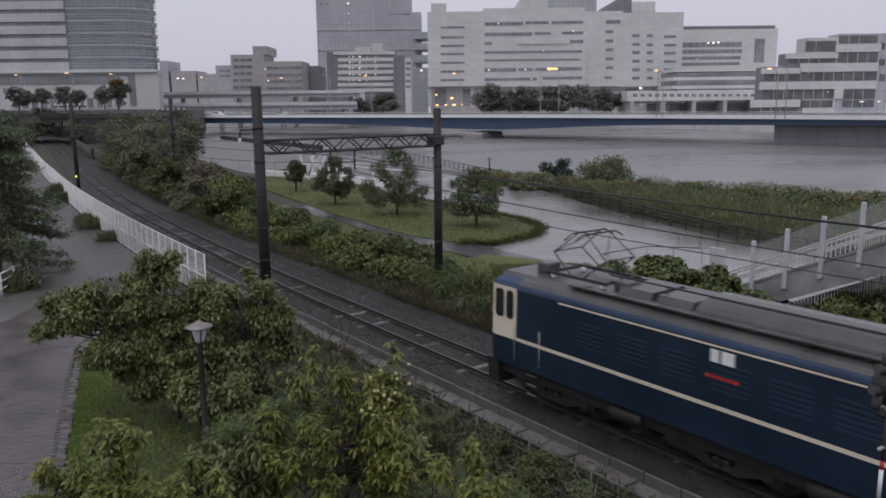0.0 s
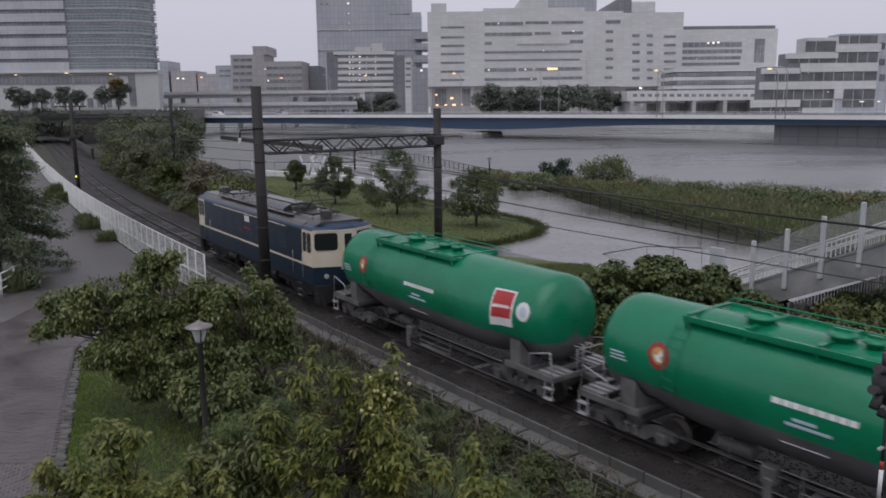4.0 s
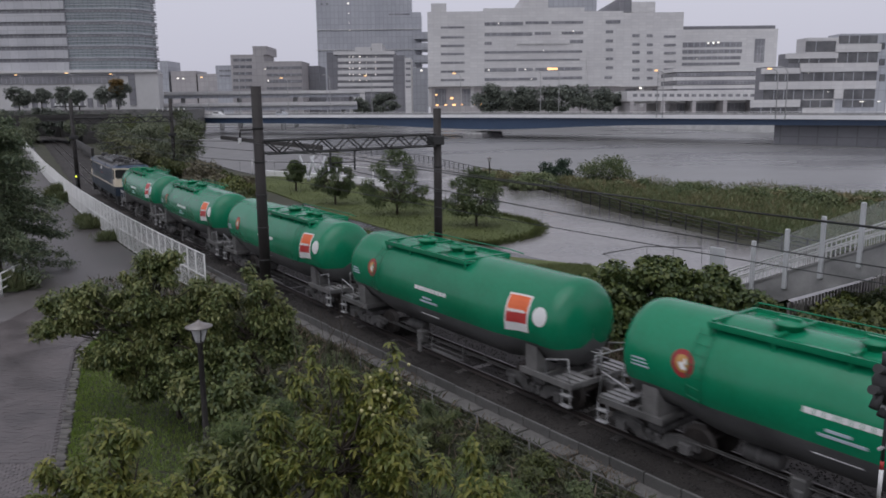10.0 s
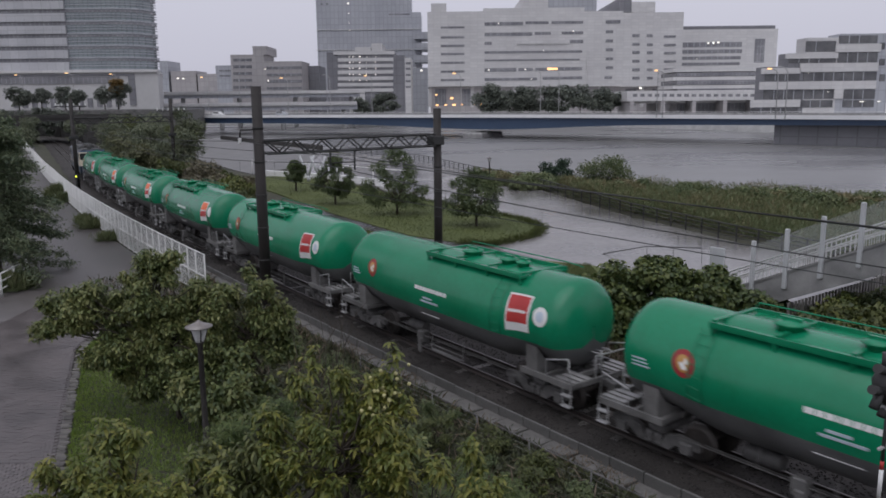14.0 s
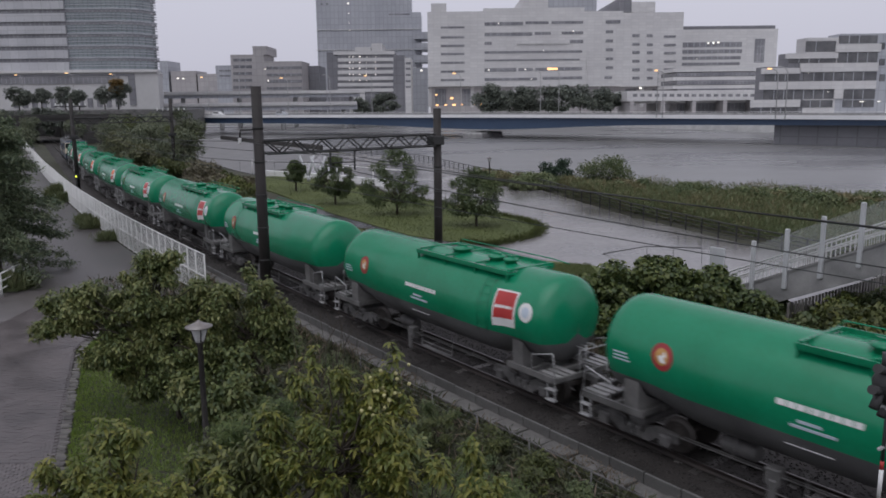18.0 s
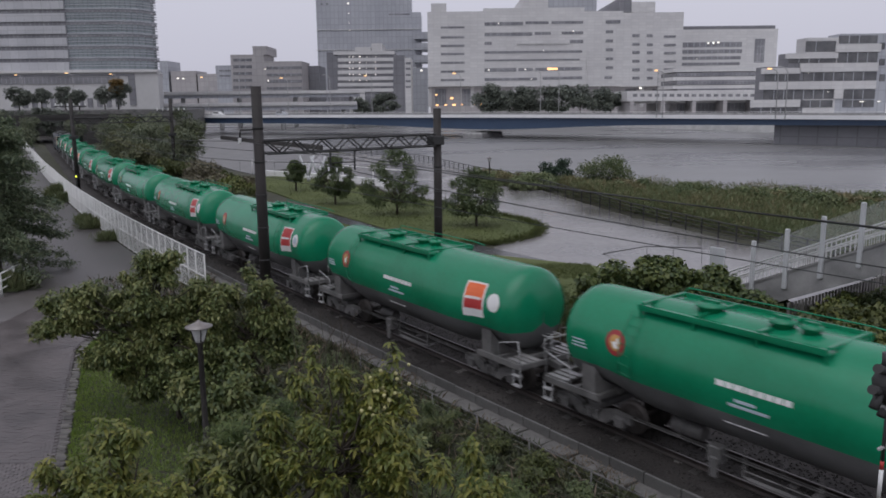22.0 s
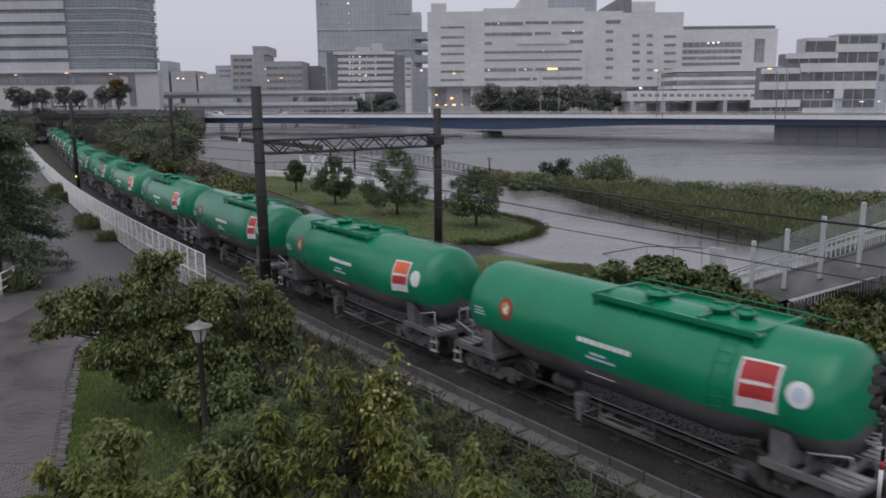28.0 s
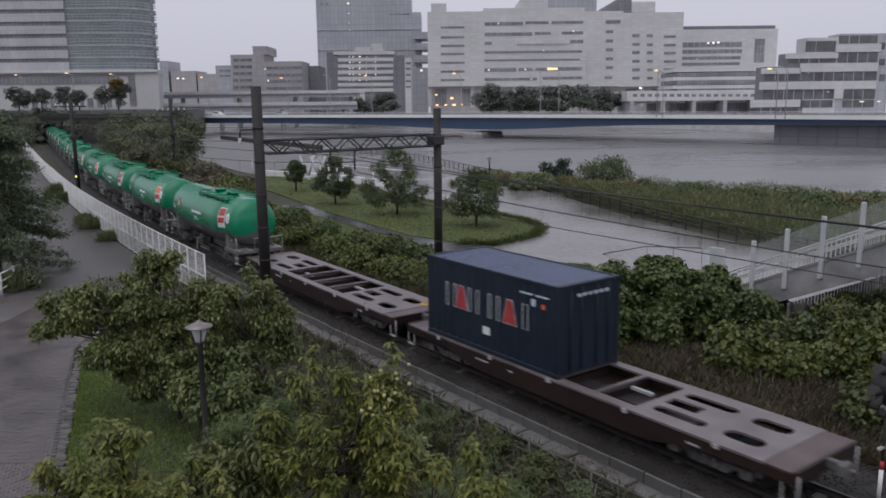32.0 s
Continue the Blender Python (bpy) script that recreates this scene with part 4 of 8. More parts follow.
        for i in range(8):
            box(bm, -4.2 + i * 1.2, sy, 3.68, 0.06, 0.28, 0.1)
    part("roof_walk", bm, M["roof"], w)
    for way, up in ((1, 1.0), (-1, 1.0)):
        px = way * 4.9
        col = thing("current_collector", "", "")
        for key in ("label", "category"):
            if key in col:
                del col[key]
        col.parent = w
        col.location = (px, 0, 3.66)
        bm = bmesh.new()
        for sy in (0.65, -0.65):
            box(bm, 0, sy, 0.14, 2.2, 0.06, 0.08)
        for dx in (-1.0, 1.0):
            box(bm, dx, 0, 0.14, 0.06, 1.4, 0.08)
        part("base_frame", bm, M["dark_steel"], col)
        for dx in (-0.9, 0.9):
            for sy in (0.6, -0.6):
                bm = bmesh.new()
                lathe(bm, [(0.06, 0), (0.09, 0.03), (0.06, 0.06), (0.09, 0.09), (0.06, 0.12)], 8, (dx, sy, -0.0))
                part("insulator", bm, M["porcelain"], col)
        hz = 1.29 * up
        rods = []
        for sy, ty in ((0.62, 0.45), (-0.62, -0.45)):
            for d in (1, -1):
                rods += [((d * 0.25, sy, 0.18), (d * 0.95, sy * 0.9, hz * 0.55), 0.022), ((d * 0.95, sy * 0.9, hz * 0.55), (d * 0.18, ty, hz), 0.018)]
        for d in (1, -1):
            rods += [((d * 0.95, 0.56, hz * 0.55), (d * 0.95, -0.56, hz * 0.55), 0.02), ((d * 0.95, 0.56, hz * 0.55), (d * 0.18, -0.45, hz), 0.014)]
        for a, b, rr in rods:
            bm = bmesh.new()
            rod(bm, a, b, rr, 5)
            part("arm", bm, M["dark_steel"], col)
        bm = bmesh.new()
        for d in (1, -1):
            tube(bm, [(d * 0.18, -0.95, hz - 0.12), (d * 0.18, -0.65, hz + 0.03), (d * 0.18, 0.65, hz + 0.03), (d * 0.18, 0.95, hz - 0.12)], 0.025, 5)
        part("contact_strip", bm, M["dark_steel"], col)
    for px, sx, sz, sy in ((6.4, 0.5, 0.3, 0.5), (3.5, 0.5, 0.25, 0.6), (-3.5, 0.5, 0.25, 0.6), (-6.4, 0.4, 0.35, 0.4)):
        bm = bmesh.new()
        box(bm, px, 0.2, 3.66 + sz / 2, sx, sy, sz)
        rounded(bm, 0.04)
        part("roof_box", bm, M["roof"], w)
    bm = bmesh.new()
    tube(bm, [(4.0, 0.35, 4.0), (-4.0, 0.35, 4.0)], 0.025, 6)
    for i in range(6):
        rod(bm, (-3.6 + i * 1.44, 0.35, 3.66), (-3.6 + i * 1.44, 0.35, 4.0), 0.03, 6)
    part("roof_cable", bm, M["dark_steel"], w)
    # underside
    bm = bmesh.new()
    box(bm, 0, 0, 0.85, 15.0, 2.3, 0.4)
    part("underframe", bm, M["loco_under"], w)
    for sy in (1.1, -1.1):
        for dx in (-2.6, 2.6):
            bm = bmesh.new()
            lathe(bm, [(0.2, -0.5), (0.24, -0.45), (0.24, 0.45), (0.2, 0.5)], 12, (dx, sy, 0.75), Matrix.Rotation(math.pi / 2, 3, "Y"))
            part("air_tank", bm, M["loco_under"], w)
    sets = []
    for x in (5.3, 0.0, -5.3):
        sets += bogie(w, x, 2.4, 2, 0.55, M["loco_under"])
    return w, sets


def container_wagon(brake=False):
    """A low brown flat wagon for containers: open deck with oval and square holes."""
    w = thing("container_wagon", "low brown container wagon with pierced worn deck", "flat wagon", "container wagons of the train")
    half = 7.0
    # deck plate with round-ended slots and four square openings
    def ring(x0, x1, y0, y1, c):
        pts = []
        for cx, cy, a0 in ((x1 - c, y1 - c, 0), (x0 + c, y1 - c, 90), (x0 + c, y0 + c, 180), (x1 - c, y0 + c, 270)):
            pts += [(cx + c * math.cos(radians(a0 + q)), cy + c * math.sin(radians(a0 + q))) for q in ((0, 30, 60, 90) if c > 0.1 else (0, 90))]
        return pts

    loops = [ring(-6.35, 6.35, -1.3, 1.3, 0.02)]
    for g in (1, -1):
        for x0, x1, y0, y1, c in ((4.95, 5.95, 0.32, 0.80, 0.22), (4.95, 5.95, -0.80, -0.32, 0.22), (3.0, 4.5, 0.46, 0.82, 0.16), (3.0, 4.5, -0.82, -0.46, 0.16), (2.95, 3.9, -0.22, 0.22, 0.03), (1.45, 2.70, -0.98, 0.98, 0.04), (0.06, 1.33, -0.98, 0.98, 0.04)):
            loops.append(ring(*((x0, x1) if g > 0 else (-x1, -x0)), y0, y1, c))
    bm = bmesh.new()
    edges = []
    for lp_ in loops:
        vs = [bm.verts.new((a, b, 1.0)) for a, b in lp_]
        edges += [bm.edges.new((vs[q], vs[(q + 1) % len(vs)])) for q in range(len(vs))]
    bmesh.ops.triangle_fill(bm, use_beauty=True, use_dissolve=False, edges=edges)
    got = bmesh.ops.extrude_face_region(bm, geom=list(bm.faces))
    for v in got["geom"]:
        if isinstance(v, bmesh.types.BMVert):
            v.co.z -= 0.06
    part("deck", bm, M["deck"], w, "worn grey-brown steel deck")
    for sy in (1, -1):
        bm = bmesh.new()
        prism(bm, [(-half, 0.95), (half, 0.95), (half, 0.72), (4.6, 0.66), (3.2, 0.38), (-3.2, 0.38), (-4.6, 0.66), (-half, 0.72)], sy * 1.24 - 0.03, sy * 1.24 + 0.03, "y")
        part("side_sill", bm, M["brown"], w)
        for x in (-5.2, -2.6, 0.1, 2.6, 5.2):
            bm = bmesh.new()
            box(bm, x, sy * 1.29, 0.93, 0.16, 0.08, 0.12)
            rounded(bm, 0.015)
            part("lock", bm, M["grey_steel"], w)
        for x, ln in ((3.0, 0.9), (1.7, 0.3), (-4.6, 0.5)):
            bm = bmesh.new()
            box(bm, x, sy * 1.275, 0.74, ln * 0.7, 0.01, 0.05)
            part("bar_mark", bm, M["grey_steel"], w)
    bm = bmesh.new()
    box(bm, 0, 0, 0.52, 13.6, 0.5, 0.3)
    part("centre_sill", bm, M["loco_under"], w)
    for sy in (0.72, -0.72):
        bm = bmesh.new()
        box(bm, 0, sy, 0.60, 12.0, 0.94, 0.03)
        part("floor_plate", bm, M["brown"], w)
    for i in range(9):
        bm = bmesh.new()
        box(bm, -5.6 + i * 1.4, 0, 0.74, 0.07, 2.36, 0.22)
        part("cross_bearer", bm, M["brown"], w)
    for g in (1, -1):
        bm = bmesh.new()
        box(bm, g * 1.9, 0.25 * g, 0.86, 0.7, 0.1, 0.08)
        part("lever", bm, M["grey_steel"], w)
    sets = []
    for way in (1, -1):
        bm = bmesh.new()
        box(bm, way * 6.68, 0, 0.96, 0.64, 2.56, 0.05)
        part("end_plate", bm, M["end_brown"], w, "dull red-brown end plate")
        bm = bmesh.new()
        box(bm, way * 7.03, 0, 0.85, 0.08, 2.5, 0.3)
        part("end_sill", bm, M["brown"], w)
        for sy in (1.2, -1.2):
            bm = bmesh.new()
            tube(bm, [(way * 7.1, sy, 0.9), (way * 7.1, sy, 0.3), (way * 6.75, sy, 0.3), (way * 6.75, sy, 0.75)], 0.025, 5)
            box(bm, way * 6.92, sy, 0.3, 0.36, 0.1, 0.03)
            part("step", bm, M["grey_steel"], w)
        coupler(w, way * 7.5, way, M["bogie"])
        sets += bogie(w, way * 4.9, 1.9, 2, 0.43, M["bogie"])
    if not brake:
        return w, sets
    bm = bmesh.new()
    lathe(bm, [(0.27, -0.025), (0.295, 0.0), (0.27, 0.025), (0.245, 0.0), (0.27, -0.025)], 18, (7.05, 0.35, 1.55), None, 0, False)
    rod(bm, (7.05, 0.35, 0.9), (7.05, 0.35, 1.56), 0.03, 6)
    for a in (0.3, 2.4, 4.5):
        rod(bm, (7.05, 0.35, 1.55), (7.05 + 0.27 * math.cos(a), 0.35 + 0.27 * math.sin(a), 1.55), 0.015, 5)
    part("brake_wheel", bm, M["yellow"], w, "yellow hand brake wheel")
    return w, sets


def freight_container():
    """A twenty-foot steel box, ribbed, with bold lettering on its flank."""
    c = thing("freight_container", "dark navy ribbed steel freight container with white and red blocks", "container")
    L, W, H = 3.029, 1.219, 2.591
    for sy in (1, -1):
        bm = bmesh.new()
        n = 30
        pts = []
        for i in range(n + 1):
            x = -L + 0.12 + (2 * L - 0.24) * i / n
            pts.append((x, W - 0.035 if i % 2 else W - 0.01))
            pts.append((x + 0.06, W - 0.035 if i % 2 else W - 0.01))
        pts = [(min(max(x, -L + 0.1), L - 0.1), y) for x, y in pts]
        lo = [bm.verts.new((x, sy * y, 0.14)) for x, y in pts]
        hi = [bm.verts.new((x, sy * y, H - 0.1)) for x, y in pts]
        for i in range(len(pts) - 1):
            bm.faces.new((lo[i], lo[i + 1], hi[i + 1], hi[i]))
        part("side_wall", bm, M["navy"], c)
        bm = bmesh.new()
        box(bm, 0, sy * (W - 0.05), 0.07, 2 * L, 0.1, 0.14)
        box(bm, 0, sy * (W - 0.04), H - 0.05, 2 * L, 0.08, 0.1)
        rounded(bm, 0.012)
        part("rail", bm, M["navy"], c)
        for sx in (1, -1):
            bm = bmesh.new()
            box(bm, sx * (L - 0.06), sy * (W - 0.06), H / 2, 0.12, 0.12, H)
            rounded(bm, 0.015)
            post = part("corner_post", bm, M["navy"], c)
            for z in (0.06, H - 0.055):
                bm = bmesh.new()
                box(bm, sx * (L - 0.085), sy * (W - 0.075), z, 0.185, 0.17, 0.125)
                rounded(bm, 0.012)
                part("corner_casting", bm, M["navy"], post)
    bm = bmesh.new()
    n = 56
    prev = None
    for i in range(n + 1):
        x0 = -L + 0.2 + (2 * L - 0.4) * i / n
        for x, z in ((x0, H - (0.04 if i % 2 else 0.02)), (x0 + 0.05, H - (0.04 if i % 2 else 0.02))):
            row = (bm.verts.new((min(x, L - 0.1), -W + 0.08, z)), bm.verts.new((min(x, L - 0.1), W - 0.08, z)))
            if prev:
                bm.faces.new((prev[0], prev[1], row[1], row[0]))
            prev = row
    part("roof_panel", bm, M["navy_skylit"], c, "wet ribbed navy roof, lightened for the light from above")
    for sx in (1, -1):
        bm = bmesh.new()
        box(bm, sx * (L - 0.05), 0, H / 2, 0.05, 2 * W - 0.2, H - 0.1)
        part("end_wall", bm, M["navy"], c)
        bm = bmesh.new()
        box(bm, sx * (L - 0.06), 0, H - 0.055, 0.12, 2 * W - 0.2, 0.11)
        rounded(bm, 0.012)
        part("end_header", bm, M["navy"], c)
    bm = bmesh.new()
    for y in (-0.75, -0.3, 0.3, 0.75):
        rod(bm, (-L - 0.0, y, 0.15), (-L - 0.0, y, H - 0.1), 0.02, 6)
    part("lock_bar", bm, M["navy"], c)
    bm = bmesh.new()
    for i in range(6):
        box(bm, -L - 0.025, -0.65 + i * 0.22, H - 0.32, 0.004, 0.15, 0.09)
    part("bar_mark", bm, M["bluegrey"], c)
    # the two-part mark on the flank: hollow white blocks and red wedges edged in white
    for x, m in ((1.75, "lwhite"), (1.22, "lred"), (0.62, "lwhite"), (-0.35, "lwhite"), (-1.05, "lred"), (-1.72, "lwhite")):
        z = 1.5
        if m == "lred":
            bm = bmesh.new()
            prism(bm, [(x - 0.13, z + 0.38), (x + 0.13, z + 0.38), (x + 0.33, z - 0.38), (x - 0.33, z - 0.38)], W - 0.004, W + 0.008, "y")
            edge = part("mark_edge", bm, M["lwhite"], c)
            bm = bmesh.new()
            prism(bm, [(x - 0.10, z + 0.35), (x + 0.10, z + 0.35), (x + 0.285, z - 0.35), (x - 0.285, z - 0.35)], W + 0.004, W + 0.014, "y")
            part("block_mark", bm, M["lred"], edge)
        else:
            half = 0.26 if x > -1.5 else 0.11
            bm = bmesh.new()
            for sx in (half, -half):
                box(bm, x + sx, W + 0.002, z, 0.045, 0.014, 0.76)
                if half > 0.2:
                    box(bm, x + sx * 0.45, W + 0.002, z, 0.035, 0.014, 0.70)
            for dz in (0.36, -0.36):
                box(bm, x + half * 0.72, W + 0.002, z + dz, half * 0.56, 0.014, 0.035)
                box(bm, x - half * 0.72, W + 0.002, z + dz, half * 0.56, 0.014, 0.035)
            part("block_mark", bm, M["lwhite"], c)
    for x, z, sx, sz, m in ((0.0, 0.70, 0.32, 0.24, "white"), (-1.75, 2.2, 0.5, 0.05, "bluegrey"), (-2.4, 2.2, 0.5, 0.05, "bluegrey"), (-2.05, 1.98, 0.16, 0.2, "bluegrey"), (-2.45, 1.93, 0.11, 0.13, "orange")):
        bm = bmesh.new()
        box(bm, x, W + 0.004, z, sx, 0.012, sz)
        part("bar_mark", bm, M[m], c)
    return c


# Navy lightened for the roof: sky light from above is in the colour.
M["navy_skylit"] = surface("container_roof_skylit", (0.03, 0.05, 0.11), (0.06, 0.085, 0.16), 0.6, 0.22, 0.03)
M["lwhite"] = surface("letter_white", (0.24, 0.25, 0.27), (0.42, 0.43, 0.45), 3, 0.5, 0.0)
M["lred"] = surface("letter_red", (0.30, 0.03, 0.03), (0.45, 0.06, 0.06), 3, 0.5, 0.0)

TRAIN = []  # (thing, distance behind the first wagon's front mark, half the bogie distance, its wheelsets, wheel radius)
loco, loco_sets = locomotive()
TRAIN.append((loco, 11.4, 5.3, loco_sets, 0.55))
KINDS = {}
for i, code in enumerate("Ar Ao Bo Ao Ar Br A Br Br Ao Ao Br Ao Br".split()):
    panel = {"r": "red", "o": "orange"}.get(code[1:], "")
    w, sets = tank_wagon(code[0] == "A", panel, panel == "red") if code not in KINDS else (None, None)
    if w is None:
        w = copy_thing(KINDS[code], Matrix())
        sets = [o for o in w.children_recursive if o.name.startswith("wheelset")]
    else:
        KINDS[code] = w
    TRAIN.append((w, -i * 13.57 - 3.79, 4.72, sets, 0.43))
flat, flat_sets = container_wagon()
TRAIN.append((flat, -13 * 13.57 - 10.575 - 7.83, 4.9, flat_sets, 0.43))
flat2, flat2_sets = container_wagon(True)
TRAIN.append((flat2, -13 * 13.57 - 10.575 - 22.83, 4.9, flat2_sets, 0.43))
box_load = freight_container()
box_load.parent = None

# ---------------------------------------------------------------- beside the track: low wall, ledge, fence, masts, wires
wall = thing("wall_trackside", "low grey concrete panel wall beside the track, wet and stained", "wall", kind="structure")
bm = bmesh.new()
box(bm, 0, 0, -0.07, 0.975, 0.07, 0.61)
rounded(bm, 0.012)
slab = part("panel", bm, M["concrete"], wall)
slab.matrix_basis = place(-19.5, 2.38)
wrng = random.Random(11)
for i in range(1, 62):
    ob = new("panel", slab.data)
    ob.parent = wall
    ob.matrix_basis = place(-19.5 + i, 2.38, wrng.uniform(-0.012, 0.012), wrng.uniform(-0.3, 0.3))
ledge = thing("ledge", "broken pale concrete ledge at the wall's foot", "ledge", kind="structure")
lrng = random.Random(12)
for i in range(70):
    w0, w1 = 2.86 + lrng.uniform(-0.07, 0.12), 2.86 + lrng.uniform(-0.07, 0.12)
    bm = bmesh.new()
    prism(bm, [(-0.44, 2.425), (0.44, 2.425), (0.44 + lrng.uniform(-0.05, 0.0), w0), (0.1, (w0 + w1) / 2 + lrng.uniform(-0.06, 0.03)), (-0.44 + lrng.uniform(0.0, 0.05), w1)], -0.4, 0.0, "z")
    rounded(bm, 0.015)
    ob = part("ledge_slab", bm, M["ledge"], ledge)
    ob.matrix_basis = place(-20 + i * 0.9, 0, lrng.uniform(-0.03, 0.012), lrng.uniform(-0.5, 0.5))
# low wire fence along the weeds
wf = thing("wire_fence", "low rusty wire fence on thin posts along the weedy slope", "fence")
for i in range(10):
    bm = bmesh.new()
    rod(bm, (0, 0, -0.3), (0, 0, 0.44), 0.022, 6)
    part("post", bm, M["under"], wf).matrix_basis = place(-15.5 + i * 2.0, 3.58)
for z, r in ((0.42, 0.013), (0.27, 0.005), (0.13, 0.005), (-0.01, 0.005)):
    bm = bmesh.new()
    tube(bm, [on_line(-15.5 + k * 0.5, 3.58, z - 0.02 * math.sin(k * 0.785) ** 2) for k in range(37)], r, 5)
    part("top_wire" if r > 0.01 else "wire", bm, M["under"], wf)

# white mesh fence on the path's edge
fence = thing("mesh_fence", "white painted steel mesh fence along the footpath", "fence")
FENCE_SIDE = 4.35


def fence_side(s):
    return FENCE_SIDE + max(0, s - 72) * 0.024


bays = int((165 - 15) / 1.25)
for i in range(bays + 1):
    s = 15 + i * 1.25
    bm = bmesh.new()
    rod(bm, (0, 0, -0.05), (0, 0, 2.0), 0.035, 6)
    ob = part("post", bm, M["white_steel"], fence)
    ob.matrix_basis = place(s, fence_side(s), 0)
for i in range(bays):
    s = 15 + i * 1.25
    a, b = on_line(s, fence_side(s)), on_line(s + 1.25, fence_side(s + 1.25))
    d = b - a
    for z in (0.06, 0.95, 1.96):
        bm = bmesh.new()
        rod(bm, a + Vector((0, 0, z)), b + Vector((0, 0, z)), 0.026, 5, None, False)
        part("cross_rail", bm, M["white_steel"], fence)
    bm = bmesh.new()
    n = 16 if s < 70 else 8
    for k in range(n):
        p = a + d * ((k + 0.5) / n)
        rod(bm, p + Vector((0, 0, 0.06)), p + Vector((0, 0, 1.96)), 0.006 if s < 70 else 0.014, 3, None, False)
    part("infill", bm, M["white_steel"], fence)["kind"] = "stuff"


def mast(s, side, height, r=0.2, base=-0.6):
    m = thing("catenary_mast", "dark round catenary mast beside the track", "mast", "catenary masts")
    m.matrix_basis = place(s, side, base)
    bm = bmesh.new()
    lathe(bm, [(r * 1.12, 0), (r, height - base)], 16)
    part("pole", bm, M["mast"], m)
    for k in range(6):
        bm = bmesh.new()
        z = 1.2 + k * (height - base - 1.5) / 6
        lathe(bm, [(r * 1.13, z - 0.03), (r * 1.16, z - 0.03), (r * 1.16, z + 0.03), (r * 1.13, z + 0.03)], 16)
        part("band", bm, M["dark_steel"], m)
    return m


def lattice_beam(a, b, depth=0.55, width=0.5):
    """A lattice girder between two masts."""
    g = thing("lattice_beam", "dark steel lattice beam between two masts", "beam", "lattice beams")
    d = (b - a)
    n = max(6, int(d.length / 0.62))
    side = Vector((-d.y, d.x, 0)).normalized() * width / 2
    up = Vector((0, 0, depth / 2))
    for sg in (1, -1):
        for zg in (1, -1):
            bm = bmesh.new()
            rod(bm, a + side * sg + up * zg, b + side * sg + up * zg, 0.045, 4)
            part("chord", bm, M["dark_steel"], g)
    for i in range(n):
        p, q = a + d * (i / n), a + d * ((i + 1) / n)
        zg = 1 if i % 2 else -1
        bm = bmesh.new()
        for sg in (1, -1):
            rod(bm, p + side * sg - up * zg, q + side * sg + up * zg, 0.035, 4)
        rod(bm, p + side + up, p - side + up, 0.025, 4)
        rod(bm, q + side - up, p - side - up, 0.025, 4)
        part("diagonal", bm, M["dark_steel"], g)
    return g


near_mast = mast(12.2, 2.66, 9.2, 0.21)
bm = bmesh.new()
box(bm, 0, 0.215, 2.85, 0.1, 0.01, 0.24)
part("tag", bm, M["white"], near_mast, "small white plate").rotation_euler = (0, 0, -0.6)
bm = bmesh.new()
tube(bm, [(0, -0.2, 8.05), (0, 0.75, 8.05), (0, 0.8, 7.75)], 0.045, 6)
part("bracket", bm, M["dark_steel"], near_mast)
bm = bmesh.new()
lathe(bm, [(0.04, -0.2), (0.09, -0.16), (0.04, -0.12), (0.09, -0.08), (0.04, -0.04), (0.09, 0.0), (0.03, 0.03)], 10, (0, 0.8, 7.7))
part("insulator", bm, M["porcelain"], near_mast)
far_mast = mast(12.2, -6.3, 8.2, 0.19)
bm = bmesh.new()
box(bm, 0, 0.1, 7.3, 0.62, 0.62, 0.42)
rounded(bm, 0.03)
part("clamp", bm, M["dark_steel"], far_mast)
lattice_beam(on_line(12.2, 2.4, 6.72), on_line(12.2, -6.05, 6.72))
for side, z in ((2.3, 9.05), (-7.6, 8.45)):
    m = mast(70.3, side, 9.2, 0.19)
    bm = bmesh.new()
    box(bm, 0, 0, z, 0.1, 3.0, 0.09)
    part("crossarm", bm, M["dark_steel"], m)
    for k in range(6):
        bm = bmesh.new()
        lathe(bm, [(0.03, 0), (0.11, 0.04), (0.05, 0.1), (0.11, 0.14), (0.05, 0.2), (0.09, 0.25), (0.03, 0.28)], 8, (0, -1.4 + 0.56 * k, z + 0.05))
        part("insulator", bm, M["porcelain"], m, "white porcelain insulator")
    bm = bmesh.new()
    box(bm, -0.1, 0, 5.9, 0.5, 0.9, 0.35)
    rounded(bm, 0.03)
    part("junction_box", bm, M["dark_steel"], m)
lattice_beam(on_line(70.3, 2.3, 7.0), on_line(70.3, -7.6, 7.0))

hanger = thing("wire_hanger", "dark steel arm with white insulators holding the wires", "wire hanger")
bm = bmesh.new()
c = on_line(12.2, -1.8, 6.45)
e = on_line(12.2, 0.0, 5.9)
rod(bm, c, c - Vector((0, 0, 0.9)), 0.04, 6)
c2 = on_line(12.2, -0.6, 6.45)
rod(bm, c2, c2 - Vector((0, 0, 0.75)), 0.04, 6)
rod(bm, c - Vector((0, 0, 0.55)), c2 - Vector((0, 0, 0.55)), 0.03, 6)
rod(bm, c2 - Vector((0, 0, 0.7)), e - Vector((0, 0, 0.65)), 0.02, 6)
part("arm", bm, M["dark_steel"], hanger)
for k in range(3):
    bm = bmesh.new()
    p = on_line(12.2, -0.9 + 0.4 * k, 5.62 + 0.06 * k)
    lathe(bm, [(0.02, -0.12), (0.055, -0.09), (0.025, -0.06), (0.055, -0.03), (0.025, 0.0), (0.055, 0.03), (0.02, 0.06)], 10, p)
    part("insulator", bm, M["porcelain"], hanger)

